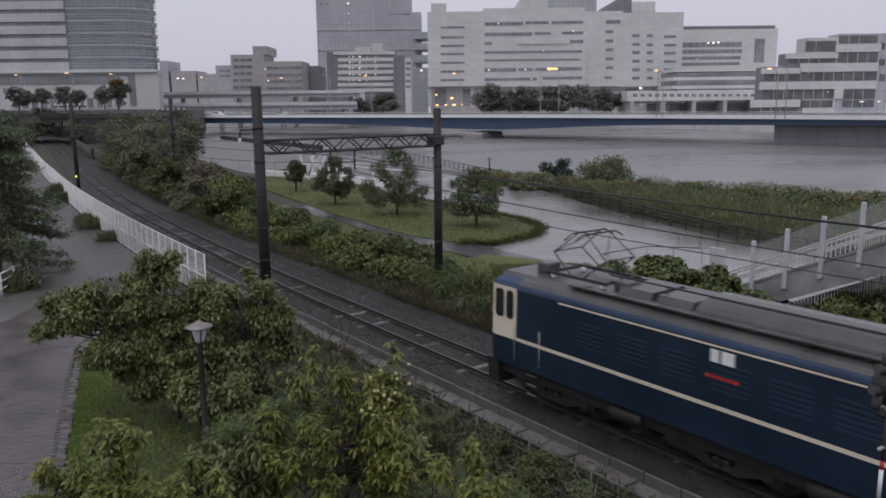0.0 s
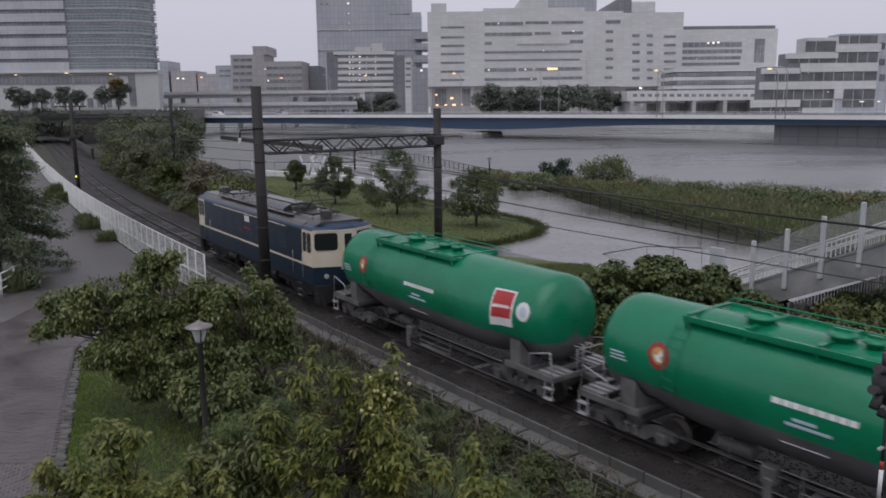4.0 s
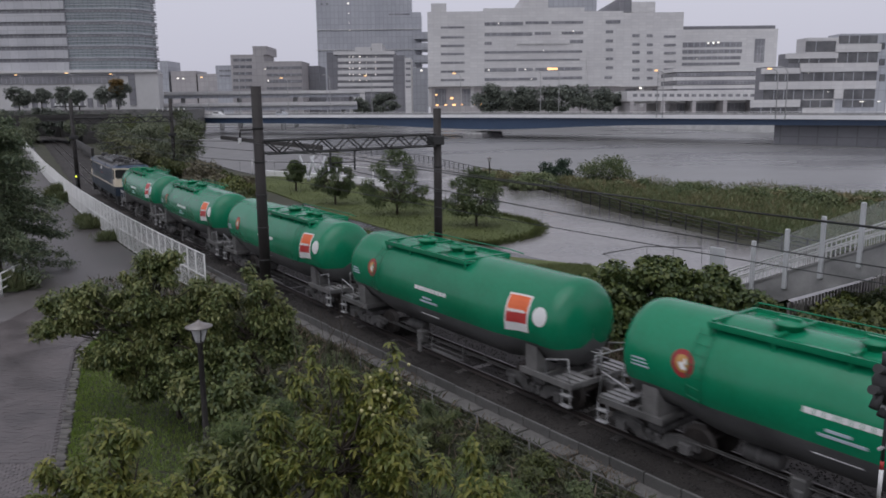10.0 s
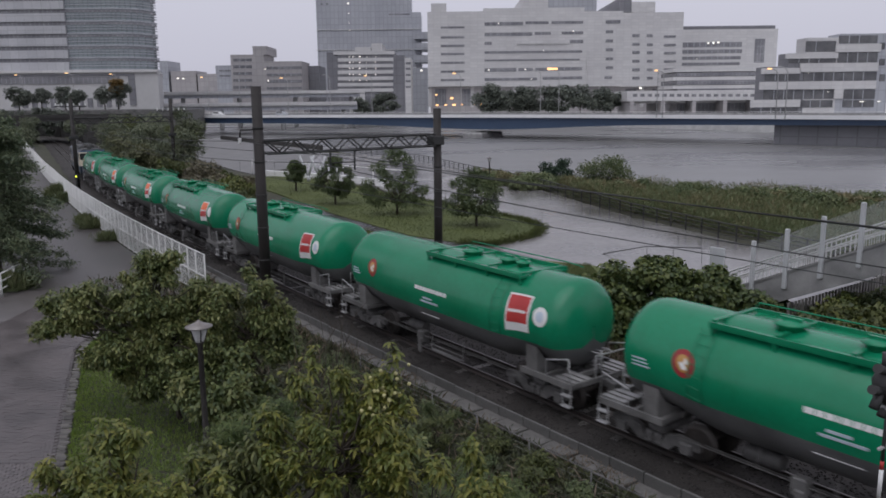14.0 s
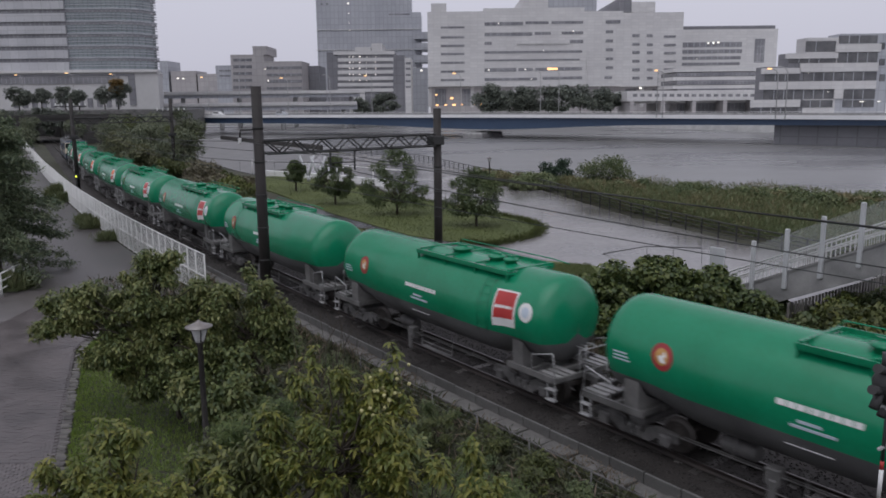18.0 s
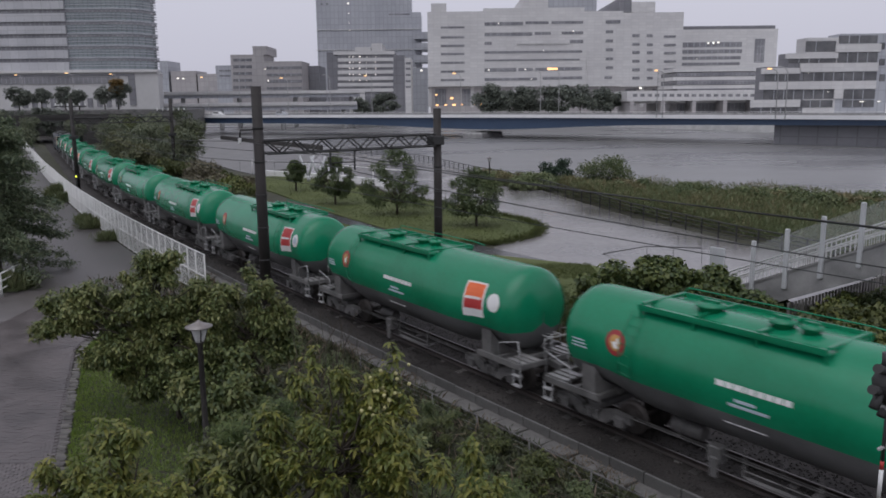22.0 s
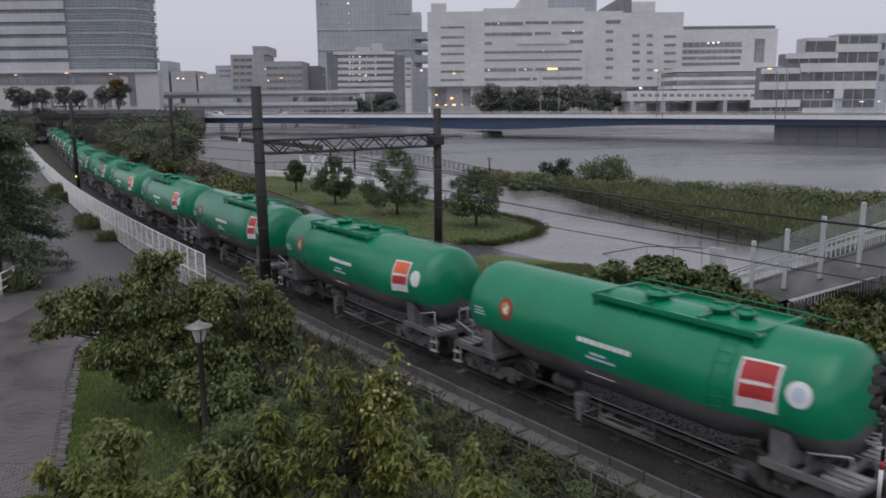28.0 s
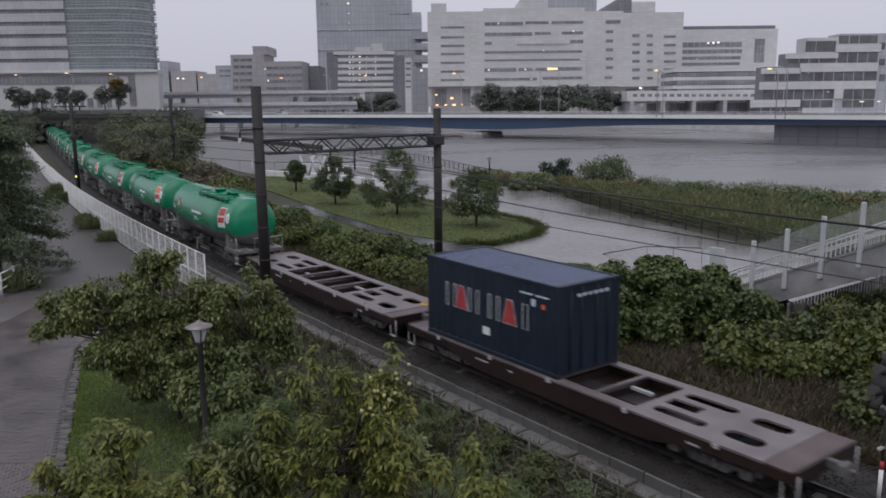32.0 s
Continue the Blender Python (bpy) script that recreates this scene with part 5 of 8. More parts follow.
for name, side, z, sag, r, sides in (("contact_wire", 0.0, 4.95, 0.05, 0.013, "contact wire over the rails"), ("messenger_wire", 0.0, 5.95, 0.75, 0.016, "sagging wire that carries the contact wire"),
                                     ("feeder_wire", -1.6, 6.2, 0.5, 0.018, "feeder wire beside the contact wire"), ("signal_wire", 3.3, 7.0, 0.5, 0.014, "thin dark overhead wire"),):
    wire = thing(name, sides, "wire", "overhead wires")
    for s0, s1 in ((-45, 12.2), (12.2, 70.3), (70.3, 118)):
        bm = bmesh.new()
        pts = []
        for k in range(25):
            f = k / 24
            pts.append(on_line(s0 + (s1 - s0) * f, side, z - sag * 4 * f * (1 - f)))
        tube(bm, pts, r, 5)
        part("span", bm, M["wire"], wire)
        if name == "messenger_wire":
            for k in range(2, 24, 2):
                q = pts[k]
                bm = bmesh.new()
                rod(bm, q, Vector((q.x, q.y, 4.94)), 0.006, 4)
                part("dropper", bm, M["wire"], wire)

# signal flasher close by the track
sig = thing("warning_flasher", "black trackside flasher head on a red and white pole", "signal")
sig.location = (6.72, 11.3, -0.53)
for k, (z0, z1, m) in enumerate(((0, 2.75, "dark_steel"), (2.75, 2.9, "red"), (2.9, 3.38, "white"), (3.38, 3.52, "red"), (3.52, 4.45, "dark_steel"))):
    bm = bmesh.new()
    rod(bm, (0, 0, z0), (0, 0, z1), 0.036 - 0.002 * k, 10)
    part("pole", bm, M[m], sig)
bm = bmesh.new()
lathe(bm, [(0.05, -0.14), (0.30, -0.14), (0.34, -0.10), (0.34, 0.10), (0.30, 0.14), (0.05, 0.14)], 5, (0, 0, 4.78), Matrix.Rotation(math.pi / 2, 3, "X") @ Matrix.Rotation(0.3, 3, "Z"))
part("head", bm, M["dark_steel"], sig, "black five-sided flasher head")
for k in range(5):
    a = k * 1.2566 + 0.3
    for d in (-0.16, 0.16):
        bm = bmesh.new()
        c = Vector((0.26 * math.cos(a) - d * math.sin(a), 0, 4.78 + 0.26 * math.sin(a) + d * math.cos(a)))
        way = Vector((math.cos(a), 0, math.sin(a)))
        rod(bm, c, c + way * 0.24, 0.065, 10, 0.075)
        part("lamp_hood", bm, M["dark_steel"], sig)
bm = bmesh.new()
box(bm, 0, 0, 4.42, 0.3, 0.22, 0.08)
box(bm, 0.02, 0, 3.75, 0.36, 0.05, 0.03)
part("bracket", bm, M["grey_steel"], sig)
sig.rotation_euler = (0, 0, radians(35))

dw = thing("dwarf_signal", "small trackside signal with a yellow-green light", "signal")
dw.location = (-38.05, 82.0, -0.1)
bm = bmesh.new()
rod(bm, (0, 0, 0), (0, 0, 1.2), 0.06, 8)
part("post", bm, M["dark_steel"], dw)
bm = bmesh.new()
box(bm, 0, 0.1, 1.35, 0.4, 0.25, 0.45)
rounded(bm, 0.04)
part("housing", bm, M["dark_steel"], dw)
bm = bmesh.new()
lathe(bm, [(0.09, 0), (0.09, 0.04), (0.06, 0.06)], 12, (0, -0.03, 1.38), Matrix.Rotation(math.pi / 2, 3, "X"))
part("lens", bm, M["lamp_yellow"], dw)

# ---------------------------------------------------------------- road bridge over the river
bridge = thing("road_bridge", "long low road bridge with blue girder and white parapet", "bridge")
B_PTS = [(-190, 330), (-95, 288), (13, 232), (90, 168), (170, 88), (260, -20)]


def bridge_at(f):
    i = min(len(B_PTS) - 2, int(f))
    u = f - i
    p0, p1, p2, p3 = [Vector((*B_PTS[min(len(B_PTS) - 1, max(0, i + k))], 0)) for k in (-1, 0, 1, 2)]
    return 0.5 * ((2 * p1) + (p2 - p0) * u + (2 * p0 - 5 * p1 + 4 * p2 - p3) * u * u + (3 * p1 - p0 - 3 * p2 + p3) * u ** 3)


def haunch(f):
    """1 over a pier, falling to 0 along the span."""
    return math.exp(-((f - 1.98) / 0.3) ** 2)


def girder_foot(f):
    """The girder's lower edge: deep over the river pier, shallow on the near spans."""
    return 2.05 - 1.5 * haunch(f) + 0.85 * min(1, max(0, f - 2.2))


def along_bridge(name, prof, material, label=""):
    bm = bmesh.new()
    prev = None
    for k in range(101):
        f = k * 5 / 100
        p, d = bridge_at(f), (bridge_at(min(5, f + 0.02)) - bridge_at(max(0, f - 0.02))).normalized()
        n = Vector((-d.y, d.x, 0))
        row = [bm.verts.new(p + n * a + Vector((0, 0, z))) for a, z in (prof(f) if callable(prof) else prof)]
        if prev:
            for j in range(len(row)):
                bm.faces.new((prev[j], row[j], row[(j + 1) % len(row)], prev[(j + 1) % len(row)]))
        prev = row
    return part(name, bm, material, bridge, label)


along_bridge("deck", [(-0.5, 4.0), (-0.5, 4.25), (20, 4.25), (20, 4.0)], M["concrete_pale"])
along_bridge("parapet", [(-0.7, 3.95), (-0.7, 4.85), (-0.45, 4.85), (-0.45, 3.95)], M["bridge_white"], "white parapet")
along_bridge("girder", lambda f: [(0.3, girder_foot(f)), (0.3, 4.0), (0.9, 4.0), (0.9, girder_foot(f))], M["bridge_blue"], "blue steel girder")
along_bridge("far_girder", lambda f: [(18, girder_foot(f)), (18, 4.0), (18.6, 4.0), (18.6, girder_foot(f))], M["bridge_blue"])
along_bridge("handrail", [(-0.62, 5.55), (-0.62, 5.65), (-0.52, 5.65), (-0.52, 5.55)], M["white_steel"])
along_bridge("far_parapet", [(19.6, 4.0), (19.6, 5.0), (19.9, 5.0), (19.9, 4.0)], M["concrete_grey"])
for f in (2.02, 3.6, 4.5):
    p = bridge_at(f)
    bm = bmesh.new()
    box(bm, p.x + (-2.5 if f < 3 else 5), p.y + 7, -2.6, 6.4, 15, 4.6, Matrix.Rotation(-0.5, 3, "Z"))
    rounded(bm, 0.4)
    part("pier", bm, M["concrete_grey"], bridge)


def block(bm, x0, x1, z0, z1, y, depth):
    return box(bm, (x0 + x1) / 2, y + depth / 2, (z0 + z1) / 2, x1 - x0, depth, z1 - z0)


def building(name, label, y, depth, blocks, bands=(), lit=(), pale=()):
    """A far building: wall blocks (x0, x1, z0, z1), dark window bands set into them, lit windows, pale slabs and piers set before them."""
    h = thing(name, label, "building")
    lowest = min(q[0][2] for q in blocks)
    for k, (q, m) in enumerate(blocks):
        bm = bmesh.new()
        block(bm, *q[:2], q[2] if q[2] > lowest + 1 or lowest > 8 else -1.0, q[3], y + 0.04 * k, depth - 0.1 * k)
        part("wall", bm, M[m], h)
    for nm, rows, out, mat in (("window_band", bands, 0.10, M["bld_window_dark"] if name == "terraced_building" else M["bld_window"]), ("slab", pale, 0.55, M["bld_white"]), ("lit_window", lit, 0.20, M["lamp_warm"] if name == "store_base" else M["lamp_white"])):
        for x0, x1, z0, z1 in rows:
            bm = bmesh.new()
            if nm == "lit_window":
                x0, x1, z0, z1 = x0 * 0.8 + x1 * 0.2, x0 * 0.2 + x1 * 0.8, z0 * 0.75 + z1 * 0.25, z0 * 0.25 + z1 * 0.75
            block(bm, x0, x1, z0, z1, y - out, 0.9 if out > 0.5 else 0.3)
            part(nm, bm, mat, h)
            if nm == "window_band" and x1 - x0 > 6:
                for i in range(1, int((x1 - x0) / 3.2)):
                    bm = bmesh.new()
                    xm = x0 + i * 3.2
                    block(bm, xm - 0.12, xm + 0.12, z0, z1, y - out - 0.1, 0.3)
                    part("mullion", bm, M["bld_grey"], h)
    return h


building("office_block", "brown-grey office block with rows of window bands", 420, 25, [
    ((-109.2, -91.8, -0.3, 33.8), "bld_brown"),
    ((-97.5, -90.2, 33.7, 38.0), "bld_brown"),
    ((-96.3, -72.4, -0.5, 30.2), "bld_brown"),
], bands=[(-107.8, -98.1, 30.4, 31.8), (-108.0, -98.3, 26.9, 28.4), (-108.2, -98.5, 23.5, 24.9), (-108.4, -98.6, 20.1, 21.5), (-108.6, -98.8, 16.6, 18.0), (-90.7, -72.5, 26.2, 27.6), (-90.8, -72.6, 22.7, 24.1), (-91.0, -72.8, 19.3, 20.7), (-91.2, -72.9, 15.8, 17.2), (-91.4, -73.1, 12.3, 13.8)],
   lit=[(-91.9, -91.0, 26.0, 26.8), (-90.7, -89.5, 19.9, 21.1)],
   pale=[])

building("low_dark_building", "low dark windowless building", 440, 25, [
    ((-76.5, -66.6, -1.1, 28.7), "bld_dark"),
], bands=[],
   lit=[],
   pale=[])

building("blank_tower", "tall blank grey tower with few windows", 480, 25, [
    ((-73.0, -17.5, -2.3, 117.7), "bld_grey"),
    ((-18.0, -11.6, -2.6, 60.6), "bld_grey"),
], bands=[(-70.3, -68.7, 65.3, 66.2), (-67.0, -65.7, 65.2, 66.2), (-27.1, -18.1, 59.1, 60.0), (-30.4, -27.8, 59.1, 60.1)],
   lit=[(-54.8, -53.4, 65.1, 66.7), (-54.3, -53.3, 60.0, 60.6), (-54.1, -53.5, 54.6, 55.2), (-53.9, -53.3, 50.4, 51.0)],
   pale=[(-73.2, -11.6, 50.9, 51.2), (-73.7, -11.8, 39.3, 39.6), (-74.1, -12.0, 28.8, 29.2)])

building("link_decks", "grey link decks between two large buildings", 470, 25, [
    ((-15.4, -7.2, 44.7, 48.5), "bld_grey"),
    ((-15.5, -7.3, 38.6, 42.4), "bld_grey"),
    ((-15.6, -7.4, 31.6, 35.5), "bld_grey"),
    ((-15.3, -8.0, -2.4, 28.4), "bld_grey"),
], bands=[],
   lit=[(-12.1, -10.8, 25.8, 27.8)],
   pale=[])

building("parking_house", "white banded building with lit windows", 380, 25, [
    ((-53.7, -48.9, 0.1, 32.0), "bld_dark"),
    ((-49.1, -22.2, -0.1, 32.4), "bld_window"),
    ((-22.4, -17.1, -0.2, 30.4), "bld_dark"),
    ((-17.1, -14.2, -0.3, 29.1), "bld_white"),
    ((-40.3, -32.9, 32.4, 34.2), "bld_white"),
    ((-32.6, -27.6, 32.3, 35.9), "bld_white"),
], bands=[(-16.6, -14.2, 26.2, 27.2), (-16.7, -14.3, 23.6, 24.7), (-16.7, -14.3, 20.8, 21.8), (-16.8, -14.4, 17.9, 18.9), (-16.8, -14.4, 15.3, 16.3)],
   lit=[(-43.3, -42.5, 29.7, 30.2), (-41.5, -40.8, 29.7, 30.2), (-38.8, -37.5, 29.7, 30.2), (-35.1, -34.6, 29.6, 30.2), (-31.1, -30.4, 29.6, 30.1), (-43.4, -42.6, 27.0, 27.5), (-41.6, -40.9, 27.0, 27.5), (-38.9, -37.6, 27.0, 27.5), (-35.2, -34.7, 26.9, 27.4), (-31.2, -30.4, 26.9, 27.4), (-43.5, -42.7, 24.3, 24.8), (-41.7, -41.0, 24.3, 24.8), (-39.0, -37.7, 24.2, 24.8), (-35.3, -34.7, 24.2, 24.7), (-31.3, -30.5, 24.2, 24.7), (-43.6, -42.8, 21.6, 22.1), (-41.7, -41.1, 21.5, 22.1), (-39.1, -37.7, 21.5, 22.0), (-35.4, -34.8, 21.5, 22.0), (-31.4, -30.6, 21.4, 22.0), (-43.7, -42.9, 18.8, 19.4), (-41.8, -41.2, 18.8, 19.3), (-39.2, -37.8, 18.8, 19.3), (-35.4, -34.9, 18.7, 19.3)],
   pale=[(-50.4, -21.8, 30.8, 32.4), (-48.4, -22.4, 27.7, 29.3), (-48.5, -22.5, 24.9, 26.4), (-48.6, -22.6, 22.0, 23.6), (-48.7, -22.6, 19.1, 20.7), (-48.8, -22.7, 16.3, 17.8), (-48.9, -22.7, 13.7, 15.2), (-41.5, -36.2, 8.7, 13.7)])

building("department_store", "very large pale department store with window bands", 400, 60, [
    ((-6.5, 21.4, 16.2, 52.0), "bld_white"),
    ((21.1, 70.4, 15.8, 53.4), "bld_white"),
    ((70.2, 89.4, 15.5, 51.5), "bld_white"),
    ((89.1, 119.2, 15.2, 50.7), "bld_white"),
    ((40.1, 52.6, 51.8, 58.7), "bld_white"),
    ((52.6, 76.3, 51.7, 59.6), "bld_grey"),
    ((87.6, 93.4, 50.9, 57.8), "bld_dark"),
    ((93.5, 105.1, 50.8, 55.8), "bld_white"),
    ((-4.6, 2.9, 51.8, 56.0), "bld_white"),
], bands=[(0.0, 11.7, 44.0, 45.0), (-0.0, 11.6, 39.3, 40.3), (-0.1, 11.6, 35.2, 36.3), (-0.1, 11.6, 31.3, 32.4), (-0.2, 11.6, 27.1, 28.2), (-0.2, 11.6, 22.8, 23.9), (-0.3, 11.5, 18.7, 19.8), (21.5, 40.5, 45.2, 46.8), (41.6, 53.0, 45.7, 47.0), (54.3, 69.9, 45.7, 47.0), (21.5, 45.0, 40.2, 41.8), (46.1, 54.1, 40.6, 41.9), (59.4, 70.0, 40.7, 42.0), (21.5, 25.0, 36.0, 37.5), (63.4, 70.1, 36.4, 38.0), (21.5, 69.6, 31.8, 33.0), (21.5, 68.6, 28.2, 29.0), (21.5, 37.3, 23.1, 24.8), (38.2, 45.4, 23.3, 24.7), (46.6, 53.0, 23.2, 24.7), (54.7, 69.8, 23.4, 24.9), (21.5, 47.5, 18.7, 20.1), (50.3, 69.9, 19.0, 20.4), (80.9, 88.2, 45.6, 47.2), (81.1, 84.7, 41.0, 42.4), (81.2, 84.8, 36.7, 38.1), (81.3, 84.9, 32.4, 33.8), (81.4, 85.1, 28.1, 29.4), (81.6, 85.2, 23.7, 25.1), (81.1, 84.8, 19.0, 20.4), (94.2, 97.8, 39.0, 40.4), (94.3, 98.0, 35.0, 36.3), (94.5, 98.1, 31.0, 32.4), (94.6, 98.2, 26.8, 28.2), (94.7, 98.4, 22.7, 24.1), (94.9, 98.5, 18.6, 20.0), (101.4, 104.2, 39.0, 40.3), (101.6, 104.4, 34.6, 36.0), (101.7, 104.5, 30.8, 32.2), (101.9, 104.7, 26.8, 28.1), (102.0, 104.8, 22.7, 24.0), (102.2, 105.0, 18.6, 19.9), (109.8, 115.6, 38.6, 39.7), (110.0, 115.8, 34.5, 35.6), (110.1, 116.0, 30.7, 31.8), (110.3, 116.2, 26.7, 27.7), (110.4, 116.3, 22.8, 23.9), (110.6, 116.5, 18.7, 19.8)],
   lit=[(28.0, 28.9, 45.9, 46.7), (64.7, 65.5, 41.8, 42.6), (50.1, 50.9, 32.5, 33.3), (44.4, 45.2, 18.9, 19.7), (41.2, 42.1, 23.6, 24.4), (23.0, 24.2, 23.5, 24.6)],
   pale=[(72.0, 72.9, 16.7, 32.8), (37.2, 63.4, 36.2, 38.1)])

building("store_base", "open columned ground floor of the store, warmly lit", 404, 50, [
    ((-5.5, 121.6, -1.6, 16.1), "bld_brown"),
], bands=[(-3.2, 2.5, 6.9, 15.0), (10.5, 16.2, 6.7, 14.9), (24.1, 29.8, 6.6, 14.7), (37.8, 43.5, 6.5, 14.6), (51.5, 57.1, 6.3, 14.4), (65.1, 70.8, 6.2, 14.3), (78.8, 84.5, 6.1, 14.2), (92.5, 98.1, 5.9, 14.0), (106.1, 111.8, 5.8, 13.9)],
   lit=[(-3.4, -1.0, 6.5, 7.7), (1.0, 3.2, 6.6, 7.6), (5.0, 7.6, 6.4, 7.8), (9.6, 11.0, 6.8, 7.6), (14.6, 17.0, 6.5, 7.7), (19.4, 20.8, 6.8, 7.6), (-3.5, -1.6, 11.6, 12.8), (4.0, 6.4, 9.6, 11.2), (26.3, 28.3, 8.2, 10.6), (36.0, 38.0, 6.8, 8.0)],
   pale=[(-6.6, -4.9, 6.1, 16.7), (14.7, 16.4, 5.9, 16.5), (36.1, 37.8, 5.7, 16.3), (57.4, 59.1, 5.4, 16.1), (78.8, 80.5, 5.2, 15.9), (100.1, 101.8, 5.0, 15.6)])

building("hotel_block", "pale block with long window strips", 430, 25, [
    ((127.9, 178.3, -3.2, 44.9), "bld_white"),
    ((126.8, 176.7, 43.1, 46.6), "bld_dark"),
], bands=[(127.5, 159.5, 35.7, 38.3), (127.6, 159.7, 32.5, 34.5), (127.8, 159.3, 29.3, 31.0), (127.9, 158.9, 26.3, 27.8), (166.3, 171.7, 27.5, 39.8)],
   lit=[(140.9, 142.4, 37.2, 38.6), (143.6, 145.1, 37.1, 38.6), (146.0, 147.8, 37.4, 38.8), (135.6, 136.2, 29.3, 29.9)],
   pale=[])

building("ramp_decks", "stacked pale ramp decks of a car park", 345, 25, [
    ((99.4, 138.1, 20.2, 21.6), "bld_white"),
    ((99.5, 138.3, 16.6, 18.1), "bld_white"),
    ((99.7, 138.5, 13.1, 14.5), "bld_white"),
    ((100.9, 136.7, 18.3, 19.9), "bld_window"),
    ((101.0, 136.9, 14.7, 16.6), "bld_window"),
    ((101.5, 137.5, -0.8, 13.1), "bld_window"),
], bands=[],
   lit=[],
   pale=[(79.9, 137.0, 10.3, 11.7), (80.0, 137.2, 7.0, 8.2)])

building("footbridge_passage", "long pale covered passage with small windows", 335, 25, [
    ((77.6, 134.3, 8.1, 12.3), "bld_white"),
    ((79.0, 80.6, -1.0, 8.1), "bld_brown"),
    ((92.0, 93.6, -1.0, 8.1), "bld_brown"),
    ((105.0, 106.6, -1.0, 8.1), "bld_brown"),
    ((118.0, 119.6, -1.0, 8.1), "bld_brown"),
    ((131.0, 132.6, -1.0, 8.1), "bld_brown"),
], bands=[(79.9, 81.8, 9.9, 11.1), (83.0, 84.9, 9.9, 11.1), (86.1, 88.0, 9.9, 11.0), (89.1, 91.0, 9.8, 11.0), (92.2, 94.1, 9.8, 11.0), (95.3, 97.2, 9.8, 10.9), (98.4, 100.2, 9.7, 10.9), (101.4, 103.3, 9.7, 10.9), (104.5, 106.4, 9.7, 10.8), (107.6, 109.5, 9.7, 10.8), (110.6, 112.5, 9.6, 10.8), (113.7, 115.6, 9.6, 10.7), (116.8, 118.7, 9.6, 10.7), (119.8, 121.7, 9.5, 10.7), (122.9, 124.8, 9.5, 10.7), (126.0, 127.9, 9.5, 10.6), (129.1, 130.9, 9.4, 10.6)],
   lit=[(82.2, 83.8, 12.8, 14.2)],
   pale=[])

building("terraced_building", "white terraced building with dark window strips", 260, 8, [
    ((127.8, 144.4, 1.0, 28.7), "bld_grey"),
    ((117.4, 128.0, 1.1, 27.6), "bld_white"),
    ((111.7, 128.2, 1.1, 22.8), "bld_dark"),
    ((104.5, 141.2, 1.1, 18.6), "bld_dark"),
], bands=[(127.5, 139.8, 25.7, 28.1), (117.0, 126.6, 23.2, 26.5), (111.9, 127.0, 19.7, 21.1), (127.4, 140.3, 19.7, 22.9), (117.0, 140.5, 14.0, 16.7), (104.6, 115.7, 14.2, 16.2), (104.5, 127.1, 8.3, 11.3), (130.2, 140.5, 8.1, 11.1), (116.5, 127.0, 5.6, 7.9), (130.2, 140.4, 5.5, 7.8), (100.6, 115.8, 4.0, 5.6), (140.6, 142.4, 23.7, 25.8), (141.0, 142.8, 18.7, 20.8), (141.5, 143.3, 13.7, 15.9)],
   lit=[(118.2, 118.7, 16.3, 16.6), (110.8, 111.4, 11.4, 11.7), (124.8, 125.4, 10.3, 10.7), (135.2, 137.7, 7.1, 7.5), (141.2, 142.7, 7.1, 7.5)],
   pale=[(126.5, 141.0, 23.0, 25.5), (110.7, 127.4, 21.1, 22.7), (115.5, 140.6, 16.9, 19.6), (103.2, 115.7, 16.4, 18.2), (102.9, 140.4, 11.4, 13.9), (127.1, 130.0, 8.3, 11.4), (100.3, 116.3, 5.8, 8.2)])

building("skyline_block", "low blocks of the far skyline", 520, 25, [
    ((-181.0, -175.8, -1.9, 36.4), "bld_grey"),
    ((-174.3, -158.2, -2.0, 29.9), "bld_brown"),
    ((-157.1, -144.7, -2.2, 28.0), "bld_brown"),
    ((-145.3, -135.0, -2.3, 33.2), "bld_grey"),
    ((-89.9, -81.1, -2.8, 22.4), "bld_grey"),
], bands=[(-142.9, -135.6, 29.3, 30.4), (-143.1, -135.8, 26.1, 27.2)],
   lit=[(-170.9, -168.7, 24.7, 26.1), (-167.2, -165.4, 24.6, 25.7)],
   pale=[])

